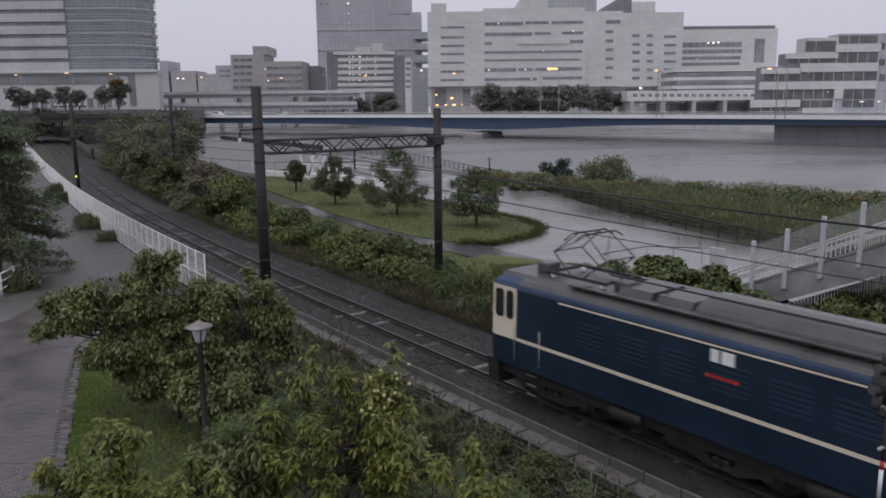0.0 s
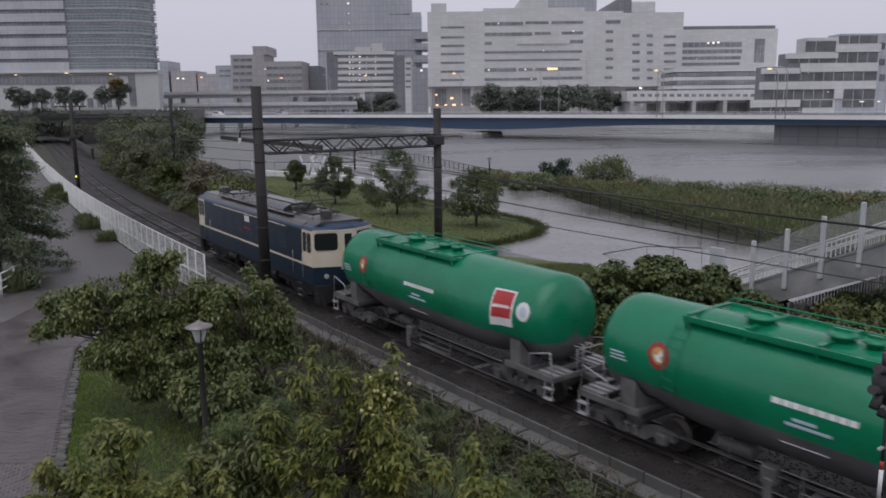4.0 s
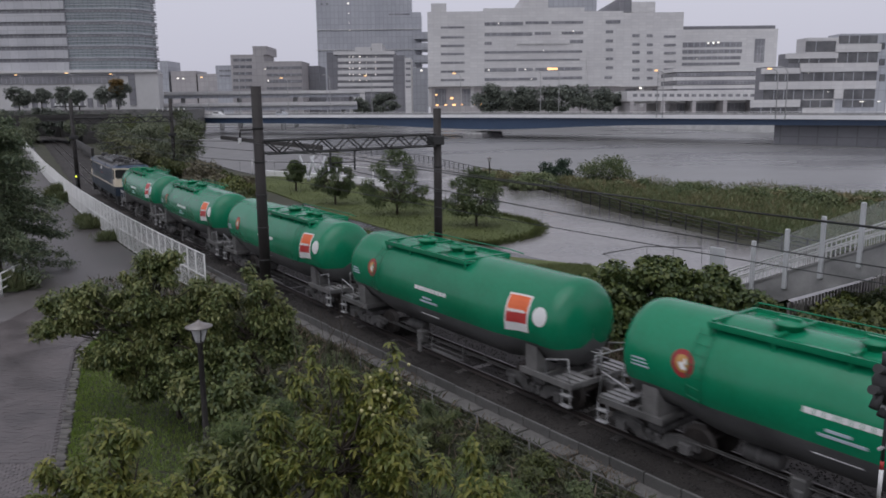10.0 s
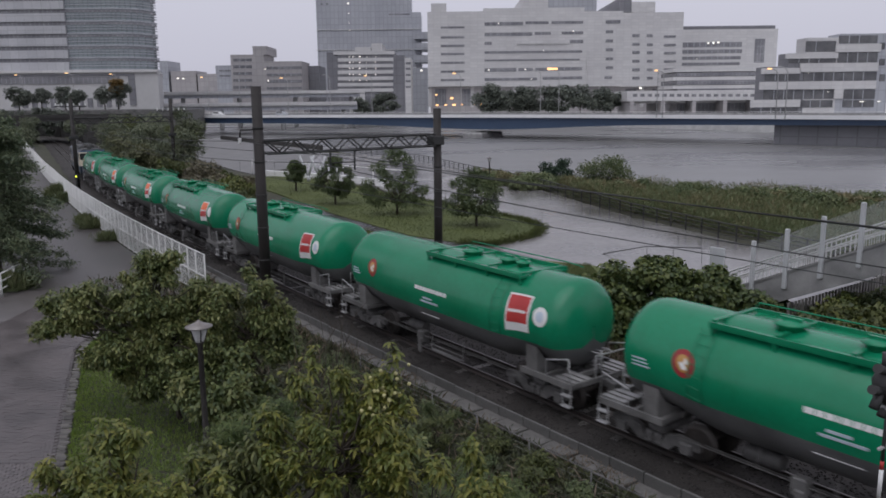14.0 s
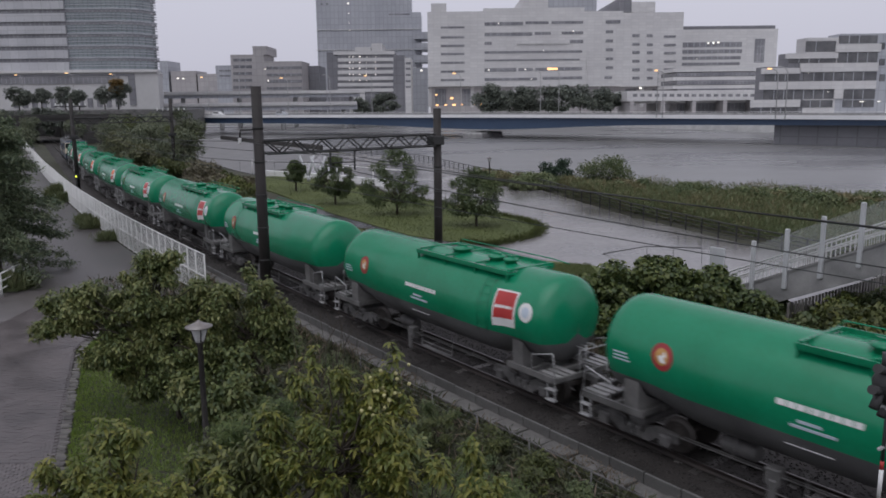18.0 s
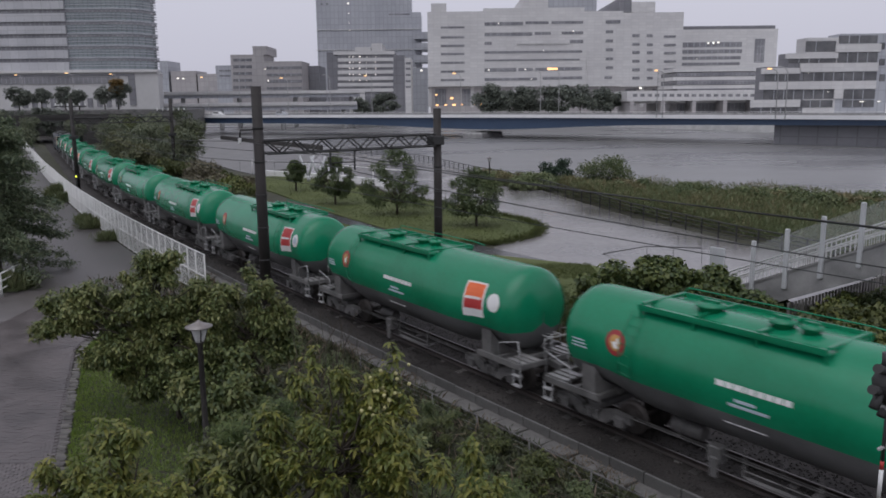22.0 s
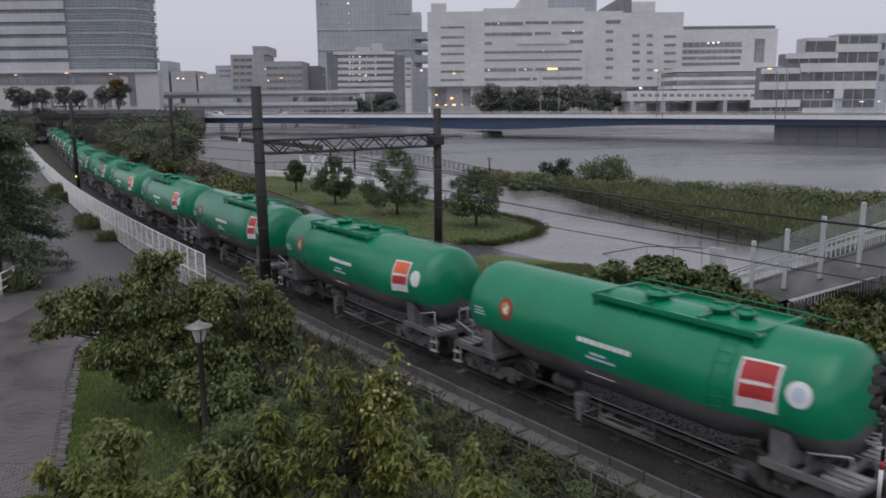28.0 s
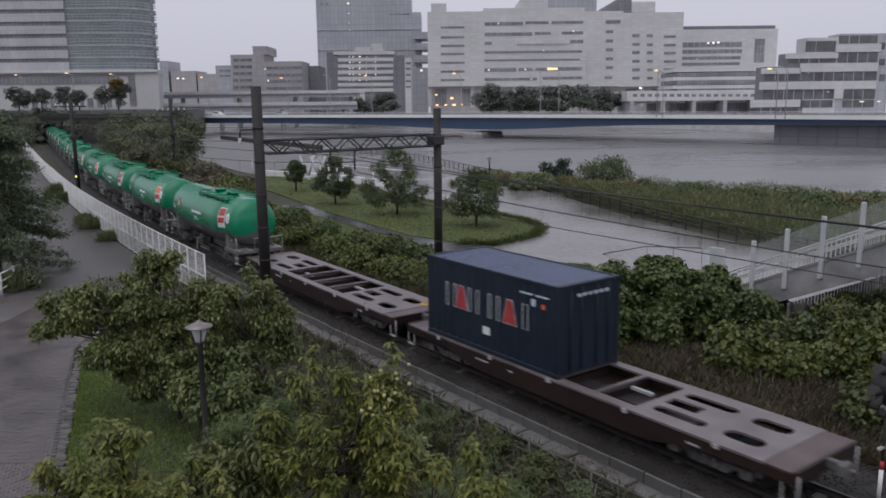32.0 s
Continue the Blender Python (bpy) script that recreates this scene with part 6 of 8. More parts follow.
# ---------------------------------------------------------------- office tower and its podium
tower = thing("office_tower", "tall office tower with white bands and green-grey glass", "building")
bm = bmesh.new()
outline = [(-190, 330), (-190, 290), (-122, 290)] + [(-116.5 + 11 * math.sin(a), 301 - 11 * math.cos(a)) for a in [i * math.pi / 16 for i in range(0, 9)]] + [(-111, 312), (-126, 330)]
prism(bm, outline, 20.6, 92, "z")
part("glass_body", bm, M["bld_glass"], tower, "green-grey glass")
for k in range(17):
    z = 21.0 + k * 4.22
    for nm, lo, hi, mat, out in (("floor_edge", 0.0, 0.5, "bld_grey", 0.25), ("louvre_band", 1.5, 1.75, "bld_grey", 0.22), ("louvre_band", 2.4, 2.6, "bld_grey", 0.22), ("dark_band", 3.2, 4.0, "bld_window", 0.12)):
        bm = bmesh.new()
        ring = [(-133, 290 - out), (-122, 290 - out)] + [(-116.5 + (11 + out) * math.sin(a), 301 - (11 + out) * math.cos(a)) for a in [i * math.pi / 16 for i in range(0, 9)]] + [(-105.5 + out, 303), (-106.5, 303)]
        ring += [(-116.5 + 10.5 * math.sin(a), 301 - 10.5 * math.cos(a)) for a in [i * math.pi / 16 for i in range(8, -1, -1)]] + [(-133, 290.6)]
        prism(bm, ring, z + lo, z + hi, "z")
        part(nm, bm, M[mat], tower)
    bm = bmesh.new()
    block(bm, -158, -133, z + 0.1, z + 2.9, 289.0, 1.2)
    part("spandrel", bm, M["bld_spandrel"], tower, "white spandrel band")
    bm = bmesh.new()
    block(bm, -158, -133, z + 2.9, z + 4.3, 289.7, 0.6)
    part("window_band", bm, M["bld_window"], tower)
pod = thing("tower_podium", "white podium below the office tower", "building")
bm = bmesh.new()
prism(bm, [(-190, 285), (-100.2, 285), (-114, 330), (-190, 330)], -1, 20.0, "z")
part("wall", bm, M["bld_plain"], pod)
bm = bmesh.new()
prism(bm, [(-191, 284), (-99.8, 284), (-114, 331), (-191, 331)], 20.0, 20.9, "z")
part("roof_slab", bm, M["bld_white"], pod)
bm = bmesh.new()
block(bm, -175, -113.5, 16.2, 18.6, 284.7, 0.5)
part("window_band", bm, M["bld_window"], pod)
bm = bmesh.new()
block(bm, -110.6, -108.3, 8.5, 19.5, 284.7, 0.5)
part("recess", bm, M["bld_dark"], pod)
bm = bmesh.new()
block(bm, -175, -110.6, 18.75, 19.5, 284.7, 0.5)
part("header", bm, M["bld_dark"], pod, "dark header under the roof slab")
for k in range(12):
    bm = bmesh.new()
    block(bm, -152 + k * 3.3, -150.2 + k * 3.3, 8.0, 11.2, 284.7, 0.5)
    part("window", bm, M["bld_window"], pod)

flat_bm = bmesh.new()
prism(flat_bm, [(-600, 760), (-40, 366), (66, 330), (96, 258), (140, 221.5), (520, -28.7), (2600, -1400), (4000, 4000), (-4000, 4000)], -3.0, 1.06, "z")
tagged(part("pavement_far_quay", flat_bm, M["concrete_pale"]), "grey concrete quay and streets across the river", "quay", kind="structure")

# ---------------------------------------------------------------- elevated roads behind the bridge
eroad = thing("elevated_road", "pale elevated expressway on piers behind the bridge", "elevated road")
for y, x0, x1, z0, z1, mat in ((352, -150, -36, 12.9, 14.2, "bld_white"), (353, -150, -36, 11.2, 12.9, "bld_grey"), (322, -140, -34, 7.9, 9.2, "bld_white"), (323, -140, -34, 6.0, 7.9, "bld_grey")):
    bm = bmesh.new()
    block(bm, x0, x1, z0, z1, y, 0.6)
    part("parapet" if mat == "bld_white" else "girder", bm, M[mat], eroad)
for y, z in ((352, 13.0), (322, 7.9)):
    bm = bmesh.new()
    block(bm, -150, -35, z - 0.4, z, y + 0.7, 12)
    part("deck", bm, M["concrete_pale"], eroad)
    for k in range(5):
        bm = bmesh.new()
        rod(bm, (-140 + k * 25, y + 5, -4), (-140 + k * 25, y + 5, z - 0.3), 1.0, 8)
        part("pier", bm, M["concrete_pale"], eroad)

# ---------------------------------------------------------------- lamps on the bridge and street
for k, (x, y, z) in enumerate(((-87.2, 300, 18.5), (-72.9, 290, 18.7), (-52.6, 275, 17.2), (-36.3, 262, 17.6), (-22.1, 255, 17.0), (5.8, 240, 16.9), (27.8, 225, 17.1), (32.5, 222, 17.2), (53.8, 200, 16.2), (54.7, 198, 15.6), (73.2, 175, 14.9), (74, 172, 15.2),
                               (-140.4, 270, 18.9), (-123.4, 270, 19.3), (-108.6, 270, 18.9))):
    lp = thing("street_lamp", "tall slim grey street lamp on the bridge road", "street lamp", "street lamps")
    lp.location = (x, y, 4.2)
    h = z - 4.2
    bm = bmesh.new()
    tube(bm, [(0, 0, 0), (0, 0, h - 1.2), (-0.5, 0, h - 0.3), (-1.6, 0, h)], 0.11, 6)
    part("pole", bm, M["grey_steel"], lp)
    bm = bmesh.new()
    box(bm, -1.9, 0, h, 0.9 if k != 7 else 2.8, 0.4, 0.25 if k != 7 else 0.5)
    rounded(bm, 0.08)
    part("lamp_head", bm, M["lamp_warm"] if k in (0, 2, 4, 5, 7, 9, 10, 12, 13, 14) else M["grey_steel"], lp)

# vehicles and lights on the far road
for k, (x, y, z, c) in enumerate(((-79.5, 285, 4.25, "white"), (-55, 276, 4.25, "bld_grey"), (118, 152, 4.25, "red"))):
    car = thing("car", ("small white van", "grey car", "dark red bus with lit windows")[k] + " on the bridge road", "car")
    car.matrix_basis = pose(x, y, z, 0, 0, -28)
    ln = 4.4 if k < 2 else 9.0
    bm = bmesh.new()
    prism(bm, [(-ln / 2, 0.35), (ln / 2, 0.35), (ln / 2, 0.95), (ln * 0.28, 1.05), (ln * 0.16, 1.75), (-ln * 0.44, 1.75), (-ln / 2, 1.0)], -0.85, 0.85, "y")
    part("body", bm, M[c], car)
    bm = bmesh.new()
    prism(bm, [(-ln * 0.4, 1.1), (ln * 0.2, 1.1), (ln * 0.14, 1.62), (-ln * 0.4, 1.62)], -0.87, 0.87, "y")
    part("window", bm, M["glass"] if k < 2 else M["lamp_white"], car)
    for wx in (-ln * 0.3, ln * 0.3):
        for wy in (-0.75, 0.75):
            bm = bmesh.new()
            rod(bm, (wx, wy - 0.1, 0.33), (wx, wy + 0.1, 0.33), 0.33, 12)
            part("wheel", bm, M["wheel"], car)

# raised street before the podium
bm = bmesh.new()
prism(bm, [(-175, 240), (-78, 240), (-84, 284), (-175, 284)], -1.0, 7.2, "z")
tagged(part("pavement_street", bm, M["concrete"]), "raised dark street before the white podium", "street", kind="structure")

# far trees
# The default leaves carry distance haze in their colour.
def far_tree(x, y, w, top, seed, base=1.0, mat="leaf_hazed"):
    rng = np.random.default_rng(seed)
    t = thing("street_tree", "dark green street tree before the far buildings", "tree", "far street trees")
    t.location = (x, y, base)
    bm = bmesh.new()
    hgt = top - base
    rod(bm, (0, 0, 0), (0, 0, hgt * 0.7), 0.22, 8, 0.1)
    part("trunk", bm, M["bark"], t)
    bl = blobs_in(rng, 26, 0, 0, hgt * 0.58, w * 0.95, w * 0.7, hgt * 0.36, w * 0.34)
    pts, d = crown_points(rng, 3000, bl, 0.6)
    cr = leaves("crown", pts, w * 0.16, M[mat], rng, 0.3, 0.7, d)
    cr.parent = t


for k, (x, y, w, top) in enumerate(((18.4, 290, 6.8, 15.2), (27, 300, 5.0, 12.6), (33, 300, 6.0, 14.9), (42.5, 300, 7.0, 14.4), (52, 300, 6.6, 14.7), (61.5, 300, 6.6, 13.0), (-29.3, 300, 4.0, 11.2), (-21.1, 300, 5.0, 12.3), (-131.7, 250, 3.7, 15.3), (-127.2, 255, 3.0, 15),
                                    (-118.2, 252, 3.3, 15.2), (-113, 250, 2.6, 14.2), (-105, 250, 2.6, 15), (-100.8, 250, 3.6, 16.3))):
    if k < 8:
        x, y, w, top = x * 1.17, y * 1.17, w * 1.17, 8.48 + (top - 8.48) * 1.17
    far_tree(x, y, w, top, 200 + k, 1.06 if k < 8 else 7.2)
far_tree(-100.5, 249, 2.6, 16.8, 230, 11.0, "leaf_rust")
# pontoon under the bridge
pont = thing("pontoon", "low pale pontoon moored on the river", "pontoon")
bm = bmesh.new()
box(bm, 103, 288, -1.45, 21, 5, 0.8)
rounded(bm, 0.2)
part("hull", bm, M["bld_white"], pont)
bm = bmesh.new()
box(bm, 105, 288, -0.7, 9, 3.5, 0.7)
part("cabin", bm, M["bld_window"], pont)
bm = bmesh.new()
rows = []
for k in range(9):
    f = 2.8 + k * 0.22
    q, d = bridge_at(f), (bridge_at(f + 0.02) - bridge_at(f - 0.02)).normalized()
    nn = Vector((-d.y, d.x, 0))
    rows.append([bm.verts.new(q + nn * o + Vector((0, 0, z))) for o, z in ((3, -3.0), (3, 3.4), (14, 3.4), (14, -3.0))])
for a, b in zip(rows, rows[1:]):
    for j in range(4):
        bm.faces.new((a[j], b[j], b[(j + 1) % 4], a[(j + 1) % 4]))
for r in (rows[0], rows[-1]):
    bm.faces.new(r)
part("abutment", bm, M["bld_dark"], bridge, "dark wide abutment under the deck")

# road overpass at the track's far end
over = thing("road_overpass", "dark road overpass that the track passes under", "overpass")
OS = 190.0
for nm, o0, o1, z0, z1, ln, mat in (("girder", -17, 40, 5.0, 5.9, 1.2, "over_dark"), ("parapet", -17, 40, 5.9, 6.5, 0.4, "over_dark"), ("deck", -17, 40, 5.3, 5.8, 24, "over_dark"), ("abutment", 5.5, 40, -1, 5.0, 24, "over_dark"), ("abutment", -17, -6.5, -1, 5.0, 24, "over_dark")):
    bm = bmesh.new()
    box(bm, ln / 2, (o0 + o1) / 2, (z0 + z1) / 2, ln, o1 - o0, z1 - z0)
    part(nm, bm, M[mat], over)
over.matrix_basis = place(OS)

# dark retaining wall beside the track before the overpass
rw = strip("wall_retaining", 128, 189, [(-3.6, -0.6), (-3.6, 1.3), (-4.0, 1.3), (-4.0, -0.6)], M["over_dark"], 2.0)
bm = bmesh.new()
box(bm, 0, -3.8, 0.33, 0.5, 0.44, 2.0)
wall_end = part("end_post", bm, M["over_dark"], rw)
wall_end.matrix_basis = place(128)
tagged(rw, "dark weathered retaining wall beside the track", "wall", kind="structure")
# hedge before the raised street
for k in range(16):
    far_hedge_x = -137 + 3.4 * k
    rng = np.random.default_rng(260 + k)
    t = thing("hedge_bush", "dark green hedge bush below the raised street", "bush", "hedge below the street")
    t.location = (far_hedge_x, 236.5, -0.55)
    bm = bmesh.new()
    rod(bm, (0, 0, 0), (0, 0, 5), 0.12, 6, 0.05)
    part("trunk", bm, M["bark"], t)
    hgt = 9.0 if k < 8 else 8.2 - 0.2 * (k - 8)
    pts, d = crown_points(rng, 1800, blobs_in(rng, 18, 0, 0, hgt * 0.5, 2.2, 1.2, hgt * 0.42, 1.0), 0.6)
    cr = leaves("crown", pts, 0.6, M["leaf_hazed"], rng, 0.3, 0.7, d)
    cr.parent = t

# ---------------------------------------------------------------- paved path, grass and edging on the near side
def sheet(name, poly, z, material, thick=0.0, label="", category="", kind="structure"):
    """A flat sheet with an outline; thick: it is a slab."""
    bm = bmesh.new()
    vs = [bm.verts.new((x, y, z)) for x, y in poly]
    f = bm.faces.new(vs)
    if f.normal.z < 0:
        f.normal_flip()
    if thick:
        r = bmesh.ops.extrude_face_region(bm, geom=[f])
        for v in r["geom"]:
            if isinstance(v, bmesh.types.BMVert):
                v.co.z -= thick
    ob = part(name, bm, material)
    return tagged(ob, label, category, kind=kind)


path_far = strip("path_far", 16, 175, [(4.5, -0.2), (4.5, 0.02), (13.5, 0.02), (13.5, -0.2)], M["joint"])
tagged(path_far, "wet brown-grey paved footpath beside the mesh fence", "path", kind="structure")
path = sheet("pavement_path", [(-7.4, 12.5), (-8.62, 16.1), (-11.4, 22.8), (-13.1, 26.8), (-13.7, 31), (-13.0, 36), (-16, 42), (-26, 40), (-24, 20), (-16, 9)], 0.012, M["joint"], 0.1,
             "wet paved footpath of small grey-brown pavers", "path")
EDGE = [(-7.5, 12.5), (-8.74, 16.1), (-11.45, 22.8), (-13.0, 26.8), (-13.5, 31)]


def edge_at(y):
    return float(np.interp(y, [e[1] for e in EDGE], [e[0] for e in EDGE]))


# pavers: the nearest as pieces, the rest joined
bm = bmesh.new()
box(bm, 0, 0, 0.0, 0.192, 0.094, 0.05)
rounded(bm, 0.008)
pav = part("paver", bm, M["paver"], path)
pav.matrix_basis = pose(-9.2, 16.0, 0.004, 0, 0, 20)
bmr = bmesh.new()
pvr = random.Random(9)
made = 0
for j in range(190):
    y = 14.6 + j * 0.1
    e = edge_at(y) - 0.02
    for i in range(20):
        x = e - 0.1 - i * 0.2 - (0.1 if j % 2 else 0)
        if x / y < -0.66:
            continue
        z = 0.006 + pvr.uniform(-0.004, 0.005)
        if made < 290:
            ob = new("paver", pav.data)
            ob.parent = path
            ob.matrix_basis = pose(x, y, z, pvr.uniform(-1, 1), pvr.uniform(-1, 1), pvr.uniform(-1.5, 1.5))
            made += 1
        else:
            box(bmr, x, y, z, 0.192, 0.094, 0.05, Matrix.Rotation(pvr.uniform(-0.02, 0.02), 3, "X"))
rest = part("paver_field", bmr, M["paver_field"], path)
rest["kind"] = "stuff"
bm = bmesh.new()
box(bm, 0, 0, 0, 0.27, 0.13, 0.12)
rounded(bm, 0.025)
cob = part("edging_stone", bm, M["edging"], path)
cob.matrix_basis = pose(edge_at(14.5) + 0.15, 14.5, 0.0)
for k in range(1, 100):
    y = 14.5 + k * 0.15
    ob = new("edging_stone", cob.data)
    ob.parent = path
    ob.matrix_basis = pose(edge_at(y) + 0.15 + pvr.uniform(-0.06, 0.06), y, pvr.uniform(-0.045, 0.015), pvr.uniform(-5, 5), pvr.uniform(-5, 5), pvr.uniform(-16, 16))
grng = np.random.default_rng(7)
# grass patch between the path and the shrubs
yy = grng.uniform(14.5, 29, 26000)
xx = np.interp(yy, [e[1] for e in EDGE], [e[0] for e in EDGE]) + 0.3 + grng.random(26000) ** 1.3 * 4.2
pts = np.stack([xx, yy, np.full(26000, -0.03)], -1)
lawn_near = leaves("grass_patch", np.array(pts), 0.13, M["grass"], grng, -1.0, 0.12)
tagged(lawn_near, "bright green wet grass beside the path", "grass", kind="stuff")

# park lamp
lamp = thing("park_lamp", "dark park lamp post with conical hat and pale lantern", "street lamp", "park lamps")
lamp.location = (-5.53, 17.17, -0.04)
bm = bmesh.new()
lathe(bm, [(0.13, 0), (0.13, 0.35), (0.075, 0.4), (0.06, 3.15), (0.085, 3.2), (0.1, 3.25)], 12)
part("pole", bm, M["mast"], lamp)
bm = bmesh.new()
lathe(bm, [(0.10, 3.25), (0.115, 3.3), (0.19, 3.58), (0.18, 3.6)], 12)
part("lantern", bm, M["lantern"], lamp, "pale frosted lantern")
bm = bmesh.new()
for k in range(4):
    a = k * math.pi / 2 + 0.5
    rod(bm, (0.12 * math.cos(a), 0.12 * math.sin(a), 3.27), (0.2 * math.cos(a), 0.2 * math.sin(a), 3.6), 0.014, 5)
part("lantern_frame", bm, M["mast"], lamp)
bm = bmesh.new()
lathe(bm, [(0.30, 3.59), (0.305, 3.61), (0.16, 3.66), (0.05, 3.72), (0.02, 3.75)], 20)
part("hat", bm, M["hat"], lamp, "wet grey metal hat")


# ---------------------------------------------------------------- shrubs and trees
def whorls(name, tips, ways, n_leaf, size, material, rng, narrow=0.3, droop=0.6):
    """Leaves in tufts round the ends of twigs, long, bent and hanging."""
    k = len(tips)
    cnt = n_leaf
    base = np.repeat(tips, cnt, 0) - np.repeat(ways, cnt, 0) * (rng.random((k * cnt, 1)) ** 1.6) * size * 1.6
    n = len(base)
    az = (np.tile(np.arange(cnt), k) * 2.4 + np.repeat(rng.uniform(0, 6.28, k), cnt)) + rng.normal(0, 0.3, n)
    pitch = rng.normal(0.05, 0.4, n)
    ln = size * rng.uniform(0.65, 1.25, n)[:, None]
    d = np.stack([np.cos(az) * np.cos(pitch), np.sin(az) * np.cos(pitch), np.sin(pitch)], -1)
    side = np.stack([-np.sin(az), np.cos(az), rng.normal(0, 0.35, n)], -1)
    side /= np.linalg.norm(side, axis=1)[:, None]
    down = np.array([0, 0, -1.0]) * (droop * rng.uniform(0.5, 1.5, n))[:, None]
    w = ln * narrow * 0.5
    p1 = base + d * ln * 0.3 + down * ln * 0.06
    p2 = base + d * ln * 0.62 + down * ln * 0.28
    tip = base + d * ln * 0.85 + down * ln * 0.75
    verts = np.stack([base, p1 + side * w * 0.85, p1 - side * w * 0.85, p2 + side * w, p2 - side * w, tip], 1).reshape(-1, 3)
    i = np.arange(n)[:, None] * 6
    faces = np.concatenate([i + [0, 1, 2], i + [1, 3, 4], i + [1, 4, 2], i + [3, 5, 4]], 1).reshape(-1, 3)
    return raw_mesh(name, verts, faces, material)


def limb(bm, a, b, r0, r1, rng, bend=0.12, n=4):
    pts = [a + (b - a) * (i / n) for i in range(n + 1)]
    ln = (b - a).length
    for i in range(1, n):
        pts[i] = pts[i] + Vector((rng.normal(0, 1), rng.normal(0, 1), rng.normal(0, 0.5))) * ln * bend * 0.5
    for i in range(n):
        rod(bm, pts[i], pts[i + 1], r0 + (r1 - r0) * i / n, 6, r0 + (r1 - r0) * (i + 1) / n, False)
    return pts


def shrub_tree(name, label, x, y, z0, blobs, n_tips, n_leaf, leaf, material, seed, stems=3, r=0.035, narrow=0.3, droop=0.6, category="tree", group=""):
    """A tree of several stems; its leaves stand in tufts at the ends of twigs inside clumps (blobs)."""
    rng = np.random.default_rng(seed)
    t = thing(name, label, category, group)
    t.location = (x, y, z0)
    o = np.array([x, y, z0])
    tips, ways = crown_points(rng, n_tips, blobs, 0.55)
    tips, ways = tips - o, ways + np.array([0, 0, 0.35])
    ways /= np.linalg.norm(ways, axis=1)[:, None]
    bm = bmesh.new()
    cen = np.array([b[:3] for b in blobs]) - o
    order = rng.permutation(len(cen))
    for k in range(stems):
        g = cen[order[k::stems]]
        foot = Vector((rng.normal(0, 0.12), rng.normal(0, 0.12), -0.05))
        top = Vector(g.mean(0)) * 0.75
        top.z = max(0.5, float(g[:, 2].mean()) - 0.5)
        limb(bm, foot, top, r, r * 0.6, rng)
        for c in g:
            ends = limb(bm, top, Vector(c), r * 0.55, r * 0.2, rng)
            near = np.argsort(np.linalg.norm(tips - c, axis=1))[:14]
            for q in near[::2]:
                rod(bm, ends[-1], Vector(tips[q]), r * 0.16, 4, r * 0.06, False)
    part("trunk", bm, M["bark"], t)
    cr = whorls("crown", tips, ways, n_leaf, leaf, material, rng, narrow, droop)
    cr.parent = t
    return t


def clumps(seed, n, x, y, z, rx, ry, rz, size):
    return blobs_in(np.random.default_rng(seed), n, x, y, z, rx, ry, rz, size)


# front shrubs with long yellow-green leaves, below the camera: clumps stand on upright shoots
def shoots(seed, n, x, y, rx, ry, z0, z1, size):
    """Upright clumps of differing height."""
    rng = np.random.default_rng(seed)
    out = []
    for _ in range(n):
        a, q = rng.uniform(0, 6.28), math.sqrt(rng.random())
        h = z0 + (z1 - z0) * (1 - 0.6 * q * q) * rng.uniform(0.55, 1.0)
        px, py = x + rx * q * math.cos(a), y + ry * q * math.sin(a)
        s = size * rng.uniform(0.7, 1.2)
        out += [(px, py, h, s * 0.8, s * 0.8, s * 1.1), (px, py, h - 0.8, s, s, s)]
    return out


shrub_tree("fruit_tree", "leafy yellow-green young fruit tree with long drooping leaves", -4.6, 11.5, -0.04, shoots(1, 24, -4.9, 11.4, 1.8, 1.4, 1.6, 3.75, 0.38), 1300, 10, 0.165, M["leaf_front"], 21, group="shrubs below the camera")
shrub_tree("fruit_tree", "leafy yellow-green fruit tree with pale round fruits", -1.7, 12.6, -0.04,
           shoots(2, 22, -1.9, 12.6, 1.35, 1.0, 1.9, 4.2, 0.38) + [(-0.95, 12.7, 3.9, 0.35, 0.3, 0.4), (-0.85, 12.6, 4.45, 0.14, 0.14, 0.35), (-0.75, 12.6, 3.5, 0.4, 0.35, 0.35), (-2.2, 12.5, 4.35, 0.2, 0.2, 0.45), (-2.5, 12.6, 3.9, 0.35, 0.3, 0.4)],
           1350, 10, 0.16, M["leaf_front"], 22, group="shrubs below the camera")
shrub_tree("fruit_tree", "small leafy yellow-green shrub with drooping leaves", 0.25, 11.4, -0.04, shoots(3, 12, 0.0, 11.5, 0.95, 0.7, 1.7, 3.5, 0.34), 430, 10, 0.165, M["leaf_front"], 23, group="shrubs below the camera")
shrub_tree("fruit_tree", "low leafy yellow-green shrub with drooping leaves", -1.6, 9.8, -0.04, shoots(4, 22, -2.4, 9.9, 2.6, 0.9, 1.4, 2.85, 0.36), 1200, 10, 0.16, M["leaf_front"], 24, group="shrubs below the camera")
shrub_tree("fruit_tree", "leafy green shrub behind the front shoots", -3.2, 12.4, -0.04, shoots(14, 16, -3.3, 12.6, 1.1, 0.9, 1.4, 3.1, 0.38), 650, 9, 0.18, M["leaf_mid"], 34, group="shrubs below the camera")
shrub_tree("fruit_tree", "low yellow-green shrub at the path's edge", -6.0, 12.2, -0.04, shoots(15, 12, -6.2, 12.1, 0.8, 0.5, 1.2, 3.0, 0.32), 520, 10, 0.165, M["leaf_front"], 38, group="shrubs below the camera")
